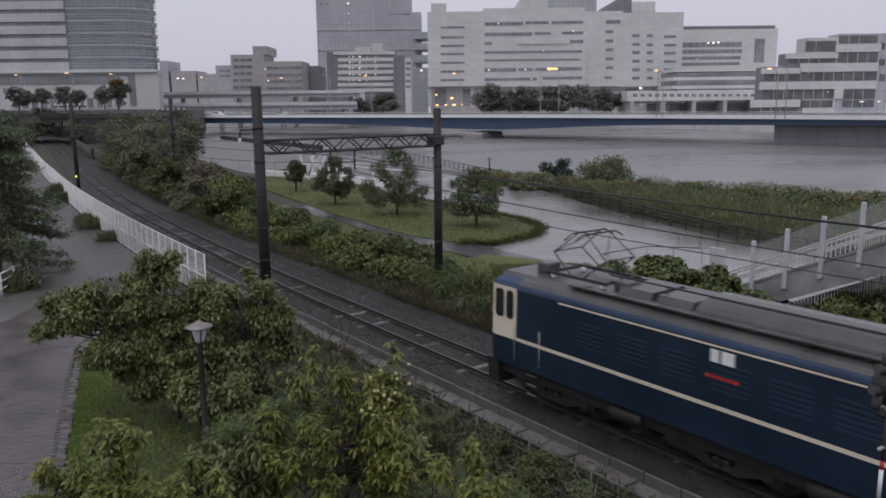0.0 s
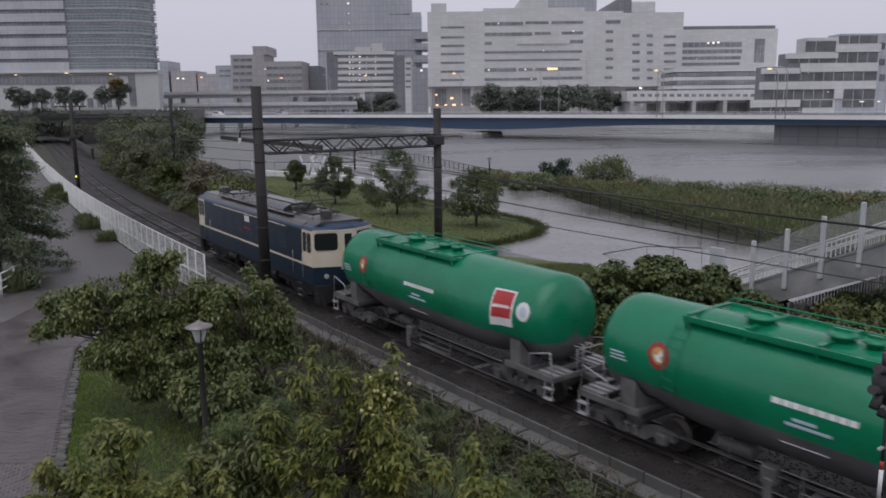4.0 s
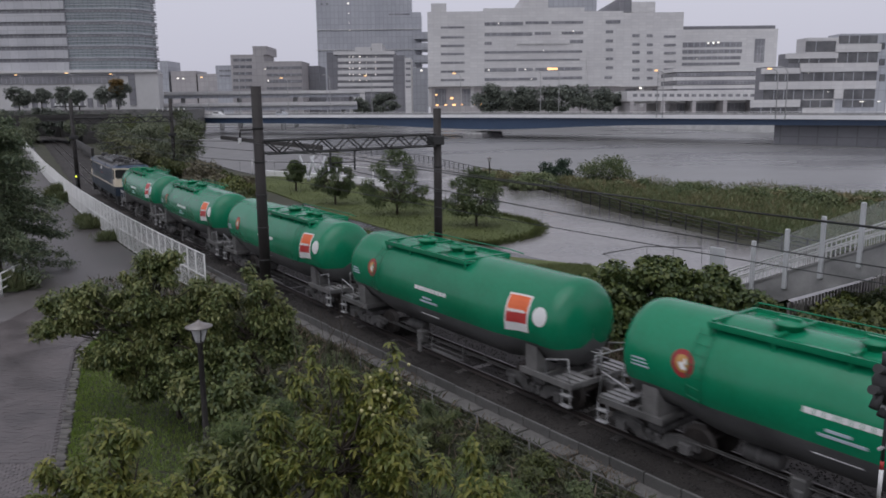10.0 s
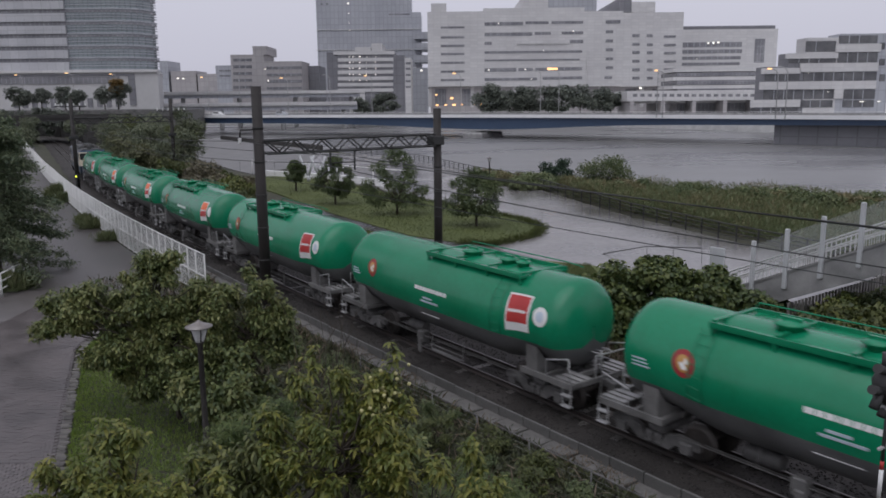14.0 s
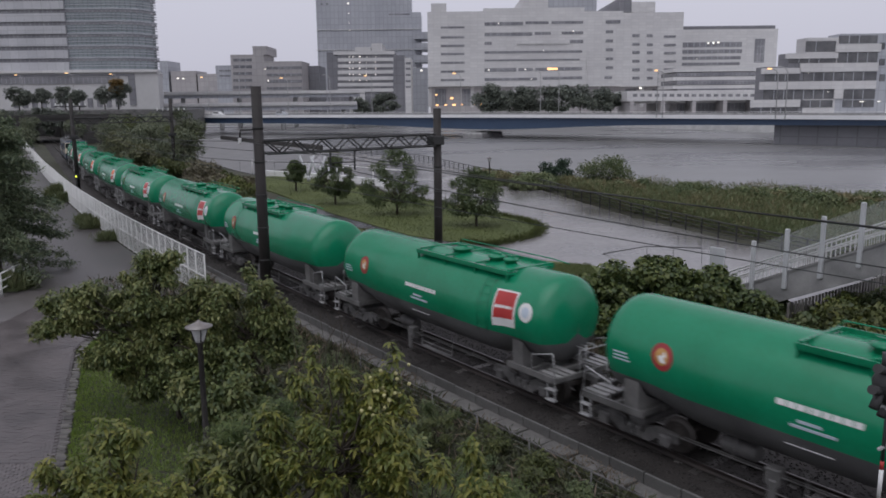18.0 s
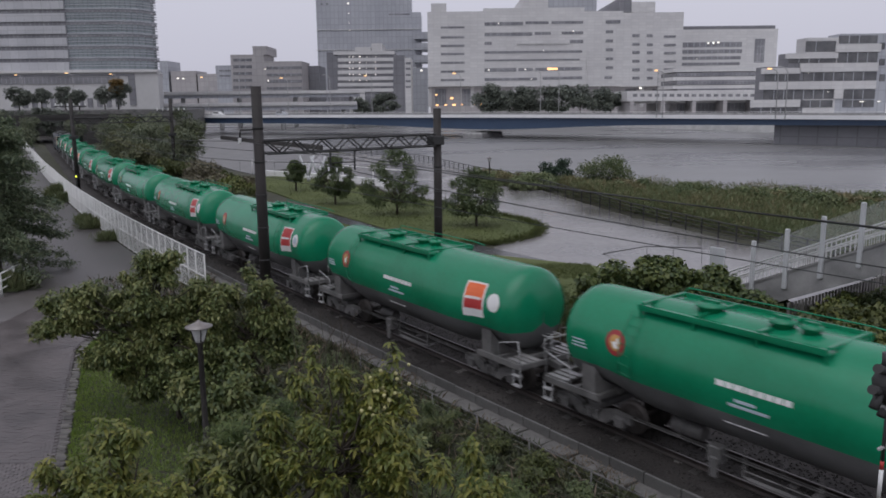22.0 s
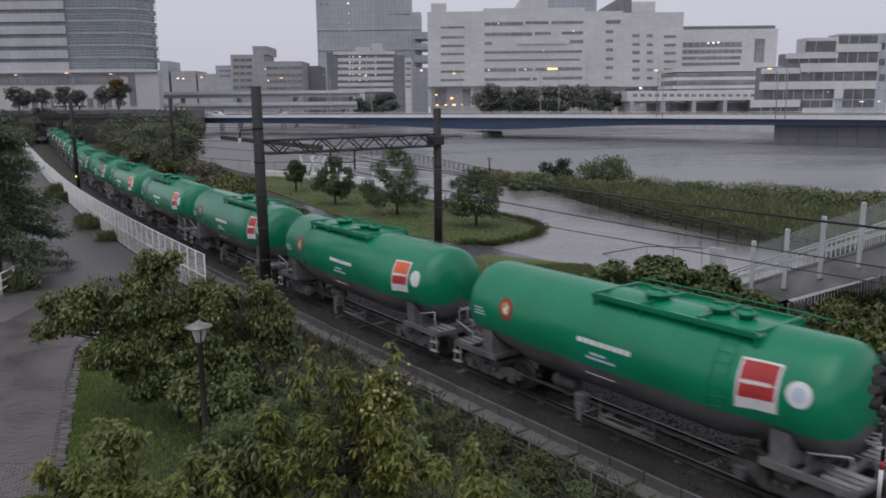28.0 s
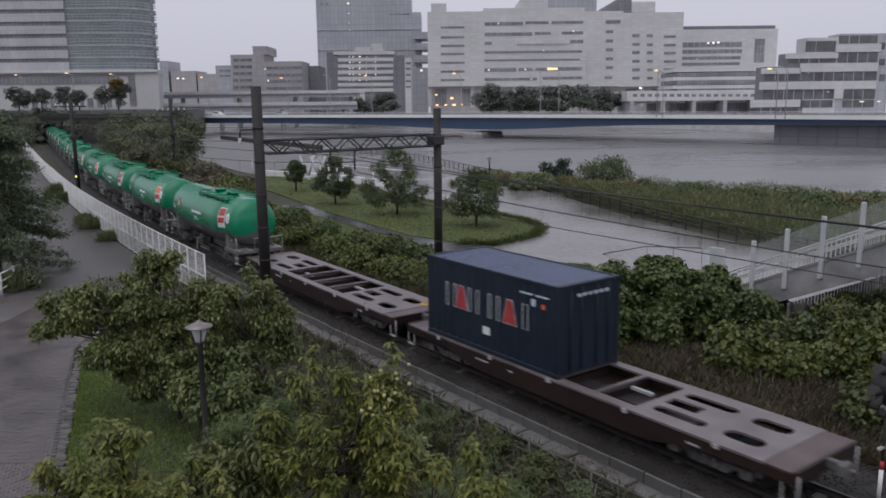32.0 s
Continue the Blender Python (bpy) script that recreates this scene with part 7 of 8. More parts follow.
# spreading trees behind them
def lobes(seed, rows):
    """Clumps that fill several lobes (count, x, y, z, rx, ry, rz)."""
    return [c for k, (n, *q) in enumerate(rows) for c in clumps(seed + k, n, *q, 0.4)]


shrub_tree("broadleaf_tree", "wide spreading broadleaf tree with drooping olive-green leaves", -7.15, 20.5, -0.04,
           lobes(800, ((10, -10.3, 20.6, 2.9, 0.75, 0.6, 0.5), (18, -9.2, 20.6, 3.1, 0.95, 0.8, 0.75), (22, -8.0, 20.8, 3.4, 1.0, 0.9, 0.9), (6, -7.8, 21.0, 4.35, 0.5, 0.5, 0.45), (18, -6.7, 20.8, 3.0, 0.95, 0.8, 0.9), (22, -8.6, 20.3, 2.2, 1.3, 0.8, 0.6), (14, -7.0, 20.1, 1.9, 0.9, 0.7, 0.7), (12, -7.6, 20.3, 1.2, 1.1, 0.6, 0.6), (8, -6.4, 19.9, 1.3, 0.7, 0.5, 0.6), (14, -7.2, 20.4, 2.6, 1.2, 0.6, 0.5))),
           9200, 9, 0.15, M["leaf_tree"], 25, r=0.05, narrow=0.36, group="trees by the path")
shrub_tree("broadleaf_tree", "young olive-green tree with upright shoots before the wall", -5.4, 21.4, -0.04, shoots(7, 20, -5.35, 21.3, 1.1, 0.7, 1.5, 4.1, 0.38), 2400, 9, 0.155, M["leaf_tree"], 27, r=0.05, narrow=0.34, group="trees by the path")
shrub_tree("broadleaf_tree", "low dark green shrub under the trees", -5.7, 19.0, -0.04, clumps(8, 22, -5.6, 19.4, 1.3, 1.3, 1.0, 1.0, 0.5), 1300, 9, 0.19, M["leaf_tree"], 28, r=0.05, narrow=0.4, group="trees by the path")
shrub_tree("feathery_bush", "soft pale green feathery bush", -3.7, 15.6, -0.04, clumps(9, 16, -3.8, 15.8, 1.5, 1.2, 0.9, 0.9, 0.5), 1100, 10, 0.15, M["leaf_soft"], 29, r=0.03, narrow=0.1, droop=0.3, category="bush")
shrub_tree("broadleaf_tree", "green shrub before the low wall", -1.6, 16.4, -0.04, clumps(10, 14, -1.6, 16.5, 0.9, 1.2, 1.0, 0.8, 0.45), 520, 9, 0.18, M["leaf_tree"], 35, r=0.04, narrow=0.4, group="trees by the path")

shrub_tree("feathery_bush", "soft green feathery bush on the slope", 0.5, 13.6, -0.1, clumps(12, 14, 0.5, 13.6, 0.9, 1.0, 0.8, 0.8, 0.45), 800, 10, 0.14, M["leaf_soft"], 37, r=0.03, narrow=0.1, droop=0.3, category="bush")
# pale fruits among the leaves
frng = np.random.default_rng(31)
fruit_tree = bpy.data.objects["fruit_tree.001"]
bm = bmesh.new()
lathe(bm, [(0.006, -0.033), (0.026, -0.022), (0.034, 0.0), (0.026, 0.022), (0.006, 0.033)], 8)
fr = part("fruit", bm, M["fruit"], fruit_tree, "pale round fruit")
fr.location = (0.8, 0.0, 3.8)
for k in range(46):
    ob = new("fruit", fr.data)
    ob.parent = fruit_tree
    ob.location = (0.75 + frng.normal(0, 0.2), -0.08 + frng.normal(0, 0.18), 3.65 + frng.normal(0, 0.28))
# bare twiggy shrub
twig = thing("bare_shrub", "leafless dark twiggy shrub beside the wall", "shrub")
twig.location = (-2.6, 17.2, -0.04)
bm = bmesh.new()
for k in range(16):
    a = frng.uniform(0, 6.28)
    foot = Vector((frng.normal(0, 0.35), frng.normal(0, 0.2), 0))
    tip = foot + Vector((frng.normal(0, 0.5), frng.normal(0, 0.3), frng.uniform(2.9, 4.0)))
    pts = limb(bm, foot, tip, 0.016, 0.005, frng, 0.1, 5)
    for q in pts[2:]:
        rod(bm, q, q + Vector((frng.normal(0, 0.2), frng.normal(0, 0.15), frng.uniform(0.15, 0.5))), 0.006, 4, 0.003, False)
part("twig", bm, M["bark"], twig)

# weeds on the slope by the kerb, and tufts along the wall
side = 2.9 + grng.random(34000) ** 1.5 * 5.2
P = line_points(grng.uniform(-16, 22, 34000), side, 0.0)
P[:, 2] = -0.16 + 0.12 * np.clip((side - 2.7) / 2.0, 0, 1)
kind = grng.random(34000)
pts, dry, low = P[kind < 0.45], P[(kind > 0.45) & (kind < 0.50)], P[kind > 0.50]
tagged(leaves("low_weeds_near", low, 0.17, M["leaf_weedy"], grng, -0.2, 0.5), "low broad-leaved weeds on the slope", "weeds", kind="stuff")
tagged(leaves("weeds_near", np.array(pts), 0.3, M["leaf_weedy"], grng, -0.5, 0.13), "tall green weeds on the slope", "weeds", kind="stuff")
tagged(leaves("dry_weeds_near", np.array(dry), 0.42, M["leaf_dry"], grng, -0.8, 0.09), "dry brown weeds on the slope", "weeds", kind="stuff")
pts = []
for _ in range(2600):
    s = grng.uniform(-15, 20)
    if math.sin(s * 1.7) + math.sin(s * 0.61) < 0.2:
        continue
    p = on_line(s, 2.45 + grng.random() * 0.5)
    pts.append((p.x, p.y, -0.02))
tagged(leaves("ledge_weeds", np.array(pts), 0.16, M["leaf_dry"], grng, -0.7, 0.12), "brown weeds in the cracked ledge", "weeds", kind="stuff")

for k, (s, side, w, h) in enumerate(((-2.6, 4.2, 0.6, 0.7), (-3.6, 4.9, 0.6, 0.8), (-4.6, 4.1, 0.55, 0.6), (-5.4, 5.0, 0.6, 0.9), (-6.4, 4.3, 0.5, 0.55), (-7.2, 5.2, 0.6, 0.8), (-8.3, 4.5, 0.5, 0.6), (-1.2, 4.6, 0.6, 0.9), (0.4, 4.2, 0.6, 0.7), (1.8, 4.8, 0.7, 0.9))):
    p = on_line(s, side)
    shrub_tree("weed_clump", "leafy green weed clump on the slope", p.x, p.y, -0.1, clumps(880 + k, 7, p.x, p.y, h * 0.5, w * 0.8, w * 0.8, h * 0.5, 0.26), 260, 8, 0.12, M["leaf_mid"] if k % 3 else M["leaf_weed"], 860 + k, r=0.014, narrow=0.24, droop=0.4, category="weeds", group="weed clumps on the slope")

# dark tree at the path's left edge
def conifer(x, y, z0, h, r, seed):
    rng = np.random.default_rng(seed)
    t = thing("dark_tree", "dark green tree with layered spreading branches", "tree")
    t.location = (x, y, z0)
    bm = bmesh.new()
    limb(bm, Vector((0, 0, 0)), Vector((0.1, 0, h)), 0.13, 0.03, rng, 0.03, 5)
    P = []
    for k in range(60):
        f = rng.uniform(0.12, 1.0)
        a = rng.uniform(0, 6.28)
        ln = r * (1.1 - f * 0.75) * rng.uniform(0.7, 1.1)
        b0 = Vector((0, 0, h * f))
        b1 = b0 + Vector((math.cos(a) * ln, math.sin(a) * ln, -0.25 * ln + rng.normal(0, 0.1)))
        limb(bm, b0, b1, 0.03, 0.008, rng, 0.08, 3)
        for q in range(430):
            u = rng.random() ** 0.7
            c = b0 + (b1 - b0) * u
            P.append((c.x + rng.normal(0, 0.25), c.y + rng.normal(0, 0.25), c.z + rng.normal(0, 0.09)))
    part("trunk", bm, M["bark"], t)
    cr = leaves("crown", np.array(P), 0.24, M["leaf_conifer"], rng, 0.2, 0.32)
    cr.parent = t
    return t


conifer(-21.9, 38.2, 0, 8.0, 3.9, 41)
conifer(-24.0, 43.0, 0, 7.6, 2.6, 42)
# clumps of ornamental grass along the mesh fence
for k, (s, side, ht) in enumerate(((62, 4.75, 1.3), (58, 4.75, 0.9), (43, 4.7, 0.7), (40, 4.75, 0.8), (34, 4.7, 0.6), (22, 11.2, 0.9))):
    rng = np.random.default_rng(60 + k)
    p = on_line(s, side)
    P = np.stack([p.x + rng.normal(0, 0.32, 900), p.y + rng.normal(0, 0.32, 900), np.full(900, 0.0)], -1)
    g = leaves("grass_tuft", P, ht, M["leaf_reed"], rng, -1.05, 0.05)
    tagged(g, "tuft of long ornamental grass by the fence", "grass tuft", "grass tufts")

# white barrier at the path's left edge
bar = thing("white_barrier", "white painted steel barrier at the path's edge", "barrier")
for k in range(5):
    bm = bmesh.new()
    p = Vector((-19.6 - 0.22 * k, 31.6 + 1.6 * k, 0))
    rod(bm, p, p + Vector((0, 0, 1.1)), 0.06, 8)
    part("post", bm, M["white_steel"], bar)
for z in (0.35, 0.7, 1.05):
    bm = bmesh.new()
    rod(bm, (-19.6, 31.6, z), (-20.48, 38.0, z), 0.04, 6)
    part("bar", bm, M["white_steel"], bar)

# ---------------------------------------------------------------- riverside park beyond the track


def flat(name, poly, z, material, label, category, kind="structure", thick=0.25):
    """A flat slab with an outline."""
    bm = bmesh.new()
    f = bm.faces.new([bm.verts.new((x, y, z)) for x, y in poly])
    r = bmesh.ops.extrude_face_region(bm, geom=[f])
    for v in r["geom"]:
        if isinstance(v, bmesh.types.BMVert):
            v.co.z -= thick
    return tagged(part(name, bm, material), label, category, kind=kind)


flat("pavement_plaza", [(2.0, 46.0), (12, 38.5), (14.5, 34.4), (22, 33.2), (24, 38.5), (18.9, 50), (14.9, 61.8), (9.9, 82.8), (6, 95), (-2, 120), (-14, 142), (-25, 150), (-22, 118), (-20, 101), (-11, 90), (3, 66), (7, 58)], -0.58, M["plaza"],
     "wet pale paved plaza by the river", "plaza")
flat("lawn_park", [(3.6, 50.0), (6.3, 53.0), (7.2, 56.5), (6.2, 60.5), (3, 66), (-4, 77), (-12, 91), (-20, 101), (-26, 97), (-17, 80.5), (-9.4, 65.5), (-2.3, 53.6), (1.2, 50.4)], -0.50, M["lawn"],
     "green wet lawn with small trees", "lawn")
flat("pavement_quay", [(-25, 103), (-31, 114), (-39, 129), (-56, 168), (-73, 218), (-58, 211), (-24, 157), (-21, 132), (-22, 112)], -0.54, M["concrete"], "grey paved quay beyond the scrub", "quay")
quay_edge = thing("quay_wall", "low dark wall along the quay", "wall")
bm = bmesh.new()
prism(bm, [(-24.2, 157), (-23.6, 157.4), (-58, 211.6), (-58.8, 211)], -0.6, 0.35, "z")
part("slab", bm, M["over_dark"], quay_edge)
path_pts = [(48, -12.0, -14.6), (40, -12.2, -14.8), (30, -12.2, -14.9), (22, -12.2, -15.0), (12, -12.4, -15.2), (0, -13, -16)]
bm = bmesh.new()
prev = None
for s, a, b in path_pts:
    row = [bm.verts.new(on_line(s, q, -0.555)) for q in (a, b)]
    if prev:
        bm.faces.new((prev[0], prev[1], row[1], row[0]))
    prev = row
tagged(part("pavement_walk", bm, M["asphalt"]), "narrow wet asphalt walk beside the lawn", "path", kind="structure")
bm = bmesh.new()
prev = None
for s in np.arange(7, 62, 2.0):
    row = [bm.verts.new(on_line(s, q, -0.548)) for q in (-7.5, -12.1)]
    if prev:
        bm.faces.new((prev[0], prev[1], row[1], row[0]))
    prev = row
flat("lawn_corner", [(2.6, 46.6), (5.6, 44.6), (8.4, 42.9), (10.0, 39.5), (5.0, 38.0), (2.2, 41.5), (1.6, 45)], -0.53, M["lawn"], "bright green grass beside the plaza", "lawn")
tagged(part("lawn_strip", bm, M["lawn"]), "green grass strip beside the walk", "lawn", kind="structure")

prng = np.random.default_rng(77)
x, y = prng.uniform(-26, 7.3, 85000), prng.uniform(49.5, 101, 85000)
lo = np.interp(y, [50, 53.6, 65.5, 80.5, 97, 101], [1.5, -2.3, -9.4, -17, -26, -20])
hi = np.interp(y, [50, 53, 56.5, 60.5, 66, 77, 91, 101], [3.6, 6.3, 7.2, 6.2, 3, -4, -12, -20])
ok = (lo < x) & (x < hi) & (prng.random(85000) < 1.25 - (y - 50) / 60)
pts = np.concatenate([np.stack([x, y, np.full(85000, -0.5)], -1)[ok], np.stack([prng.uniform(2.6, 8.2, 5000), prng.uniform(39.5, 43.3, 5000), np.full(5000, -0.53)], -1), line_points(prng.uniform(7, 50, 9000), prng.uniform(-12.0, -8.2, 9000), -0.55)])
tagged(leaves("lawn_grass", pts, 0.17, M["grass_far"], prng, -0.95, 0.11), "green blades of uncut lawn grass", "grass", kind="stuff")


EDGE_LAWN = np.array([(1.2, 50.4), (3.6, 50.0), (6.3, 53.0), (7.2, 56.5), (6.2, 60.5), (3, 66), (-4, 77), (-12, 91), (-20, 101)])
ef = prng.uniform(0, 8, 5000)
pts = np.stack([np.interp(ef, range(9), EDGE_LAWN[:, 0]) + prng.normal(0, 0.22, 5000), np.interp(ef, range(9), EDGE_LAWN[:, 1]) + prng.normal(0, 0.22, 5000), np.full(5000, -0.55)], -1)
tagged(leaves("lawn_fringe", pts, 0.42, M["grass_far"], prng, -0.7, 0.07), "long wet grass along the lawn's edge", "grass", kind="stuff")


def leaf_cloud(name, label, x, y, z0, blobs, n, size, mat, seed, trunk=0.0, category="bush", group="", narrow=0.75, fill=0.45):
    """A bush or small tree: a trunk with limbs and many leaves in clumps."""
    rng = np.random.default_rng(seed)
    t = thing(name, label, category, group)
    t.location = (x, y, z0)
    o = np.array([x, y, z0])
    pts, d = crown_points(rng, n, blobs, fill)
    keep = pts[:, 2] > z0 + 0.02
    bm = bmesh.new()
    cen = [Vector(np.array(b[:3]) - o) for b in blobs]
    r = trunk or 0.04
    fork = Vector((0, 0, max(0.15, min(c.z for c in cen) * (0.9 if trunk else 0.3))))
    rod(bm, (0, 0, -0.1), fork, r, 7, r * 0.8)
    for c in cen[:26]:
        mid = (fork + c) / 2 + Vector((rng.normal(0, 0.1), rng.normal(0, 0.1), 0.1))
        rod(bm, fork, mid, r * 0.5, 5, r * 0.35, False)
        rod(bm, mid, c, r * 0.35, 5, r * 0.12, False)
    part("trunk", bm, M["bark"], t)
    cr = leaves("crown", pts[keep] - o, size, M[mat], rng, 0.45, narrow, d[keep])
    cr.parent = t
    return t


for k, (x, y, w, top, low) in enumerate(((-15.3, 82.2, 1.3, 2.7, 0.4), (-9.67, 70.8, 2.1, 3.8, 0.3), (-3.7, 63.9, 2.9, 4.9, 0.2), (2.47, 57.2, 2.5, 3.75, 0.2))):
    rng = np.random.default_rng(300 + k)
    bl = []
    for i in range(46):
        f = (i + rng.random()) / 46
        ang, q = i * 2.4 + rng.normal(0, 0.3), w * float(np.interp(f, [0, 0.3, 0.6, 1], [0.6, 0.95, 0.75, 0.15])) * (0.4 + 0.6 * rng.random())
        r = w * (0.26 - 0.11 * f) * rng.uniform(0.6, 1.25)
        bl.append((x + q * math.cos(ang), y + q * math.sin(ang), low + 0.25 + (top - low - 0.25) * f, r, r, r * 0.75))
    leaf_cloud("park_tree", "small park tree with uneven wide crown on the lawn", x, y, -0.52, bl, 7000, 0.2, "leaf_park", 310 + k, 0.11, "tree", "park trees on the lawn", 0.5, 0.6)

# overgrown bank beside the track: mounds of broad-leaved creepers
mounds = []
vr = np.random.default_rng(5)
for s in np.arange(4, 62, 2.0):
    mounds.append((s + vr.normal(0, 0.4), -4.9 - vr.random() * 0.9, vr.uniform(1.1, 1.7), vr.uniform(0.7, 1.45)))
    mounds.append((s + 1 + vr.normal(0, 0.4), -6.9 - vr.random() * 0.9, vr.uniform(1.4, 1.9), vr.uniform(1.1, 1.85)))
for k, (s, side, r, h) in enumerate(mounds):
    p = on_line(s, side)
    soft = s < 13
    bl = clumps(400 + k, 9, p.x, p.y, h * 0.35 - 0.5, r * 0.7, r * 0.7, h * 0.55, 0.62)
    leaf_cloud("creeper_mound", "mound of broad-leaved green creepers on the bank", p.x, p.y, -0.55, bl, 1900, 0.22 if soft else 0.19, ("leaf_soft", "leaf_weed", "leaf_mid")[k % 3] if soft else ("leaf_bright", "leaf_vine", "leaf_bright", "leaf_mid", "leaf_bright", "leaf_vine")[k % 6], 450 + k, group="creeper mounds", narrow=0.2 if soft else 0.85)
for k, (x, y, rx, ry, h, n, mat) in enumerate(((8.4, 30.2, 2.1, 1.7, 3.05, 10000, "leaf_vine"), (10.2, 30.4, 1.8, 1.6, 2.75, 9000, "leaf_vine"), (6.5, 30.0, 1.5, 1.4, 2.85, 7500, "leaf_vine"), (11.9, 30.0, 1.3, 1.2, 1.75, 5500, "leaf_vine"), (9.5, 29.4, 1.5, 1.0, 2.7, 6500, "leaf_vine"), (13.4, 27.8, 1.2, 0.7, 1.25, 3800, "leaf_weed"), (15.3, 29.2, 1.3, 0.7, 1.4, 4000, "leaf_bright"), (17.0, 30.4, 1.3, 0.7, 1.5, 4000, "leaf_weed"), (7.6, 28.4, 2.2, 1.0, 1.7, 7000, "leaf_vine"),
                                               (9.9, 25.5, 1.35, 0.9, 1.55, 5500, "leaf_bright"), (11.3, 24.6, 0.9, 0.8, 1.15, 3200, "leaf_bright"), (13.2, 24.4, 1.5, 1.2, 1.9, 6500, "leaf_bright"), (14.8, 27.4, 1.9, 1.0, 1.7, 5500, "leaf_mid"), (15.4, 23.2, 1.9, 1.6, 2.7, 6500, "leaf_bright"),
                                               (12.3, 20.6, 1.3, 1.2, 1.2, 4500, "leaf_mid"), (17.4, 27.4, 2.2, 1.6, 2.3, 6000, "leaf_vine"), (16.2, 19.6, 1.9, 1.8, 2.2, 5000, "leaf_mid"), (13.0, 28.0, 1.2, 0.8, 0.9, 3000, "leaf_mid"))):
    bl = clumps(500 + k, 34, x, y, h * 0.42 - 0.5, rx * 0.85, ry * 0.85, h * 0.5, 0.48)
    leaf_cloud("bank_bush", "large rounded bush overgrown with broad leaves" if mat != "leaf_bright" else "bright yellow-green bush of broad vine leaves", x, y, -0.55, bl, n, 0.2, mat, 520 + k, group="bushes beside the track", narrow=0.85, fill=0.6)
# soft pale bush between the mounds
leaf_cloud("feathery_bush", "soft pale green feathery bush", 4.2, 31.6, -0.55, clumps(560, 14, 4.2, 31.6, 0.3, 1.0, 0.9, 0.8, 0.5), 4000, 0.2, "leaf_soft", 561, narrow=0.15)
# dry grass and low weeds along the ballast
s = np.concatenate([prng.uniform(-14, 70, 26000), prng.uniform(-14, 12, 16000)])
P = line_points(s, -3.6 - prng.random(42000) ** 1.5 * np.where(s < 4, 4.6, 2.2), -0.58)
isdry = prng.random(42000) < np.where(s < 3, 0.6, 0.3)
pts, dry = P[~isdry], P[isdry]
tagged(leaves("bank_weeds", np.array(pts), 0.42, M["leaf_weed"], prng, -0.6, 0.1), "green weeds along the ballast", "weeds", kind="stuff")
tagged(leaves("bank_dry_grass", np.array(dry), 0.6, M["leaf_dry"], prng, -0.75, 0.035), "dry brown grass along the ballast", "weeds", kind="stuff")

# trees and scrub between the track and the river, farther along
for k, (s, side, w, top, mat) in enumerate(((42, -5.2, 1.7, 2.4, "leaf_mid"), (47, -7.5, 2.2, 2.4, "leaf_bright"), (52, -6.0, 2.2, 3.3, "leaf_dry2"), (57, -8.5, 2.4, 2.6, "leaf_dry2"), (63, -5.8, 2.2, 3.4, "leaf_mid"), (66, -9.0, 2.3, 2.9, "leaf_dry2"),
                                            (71, -8.4, 3.0, 8.4, "leaf_scrub"), (74, -5.2, 2.2, 4.2, "leaf_pale"), (79, -6.4, 2.6, 6.2, "leaf_scrub"), (84, -5.0, 2.3, 4.4, "leaf_pale"), (90, -7.5, 3.0, 5.6, "leaf_scrub"), (97, -5.6, 2.6, 4.2, "leaf_pale"),
                                            (104, -8.0, 3.0, 5.5, "leaf_scrub"), (112, -6.6, 2.8, 4.6, "leaf_pale"), (122, -7.6, 3.2, 5.8, "leaf_scrub"), (134, -8, 3.4, 6.4, "leaf_scrub"), (148, -9, 3.8, 7.0, "leaf_scrub"), (128, -14, 4, 6.4, "leaf_scrub"), (140, -16, 4, 6.8, "leaf_scrub"), (152, -14, 4, 7.0, "leaf_mid"), (162, -18, 4.5, 6.4, "leaf_scrub"), (174, -14, 4, 6.2, "leaf_scrub"), (184, -22, 5, 6.3, "leaf_scrub"), (170, -26, 5, 4.9, "leaf_mid"), (56, -11, 2.0, 1.3, "leaf_dry2"),
                                            (68, -12, 2.0, 1.2, "leaf_mid"), (82, -11, 2.4, 2.6, "leaf_dry2"), (95, -12, 3.0, 4.0, "leaf_scrub"), (112, -15, 3.6, 5.5, "leaf_mid"), (76, -9.5, 1.8, 6.0, "leaf_scrub"), (93, -9.5, 1.6, 6.2, "leaf_scrub"))):
    p = on_line(s, side)
    h = top + 0.55
    bl = clumps(600 + k, 22, p.x, p.y, -0.55 + h * 0.55, w * 0.8, w * 0.8, h * 0.42, w * 0.32)
    leaf_cloud("scrub_tree", "bushy tree in the scrub between track and river", p.x, p.y, -0.58, bl, 4200, 0.30, mat, 640 + k, 0.09, "tree", "scrub along the track", 0.6, 0.55)
# low scrub at the ballast's edge
for k in range(16):
    p = on_line(50 + 4.2 * k, -4.4 - 0.5 * (k % 2))
    h = 1.3 + 0.5 * ((k * 7) % 5) / 4
    leaf_cloud("low_bush", "low leafy bush beside the ballast", p.x, p.y, -0.58, clumps(950 + k, 14, p.x, p.y, h * 0.4 - 0.5, 1.5, 1.3, h * 0.5, 0.5), 2000, 0.24, ("leaf_pale", "leaf_scrub", "leaf_mid")[k % 3], 970 + k, group="low bushes beside the ballast", narrow=0.7)
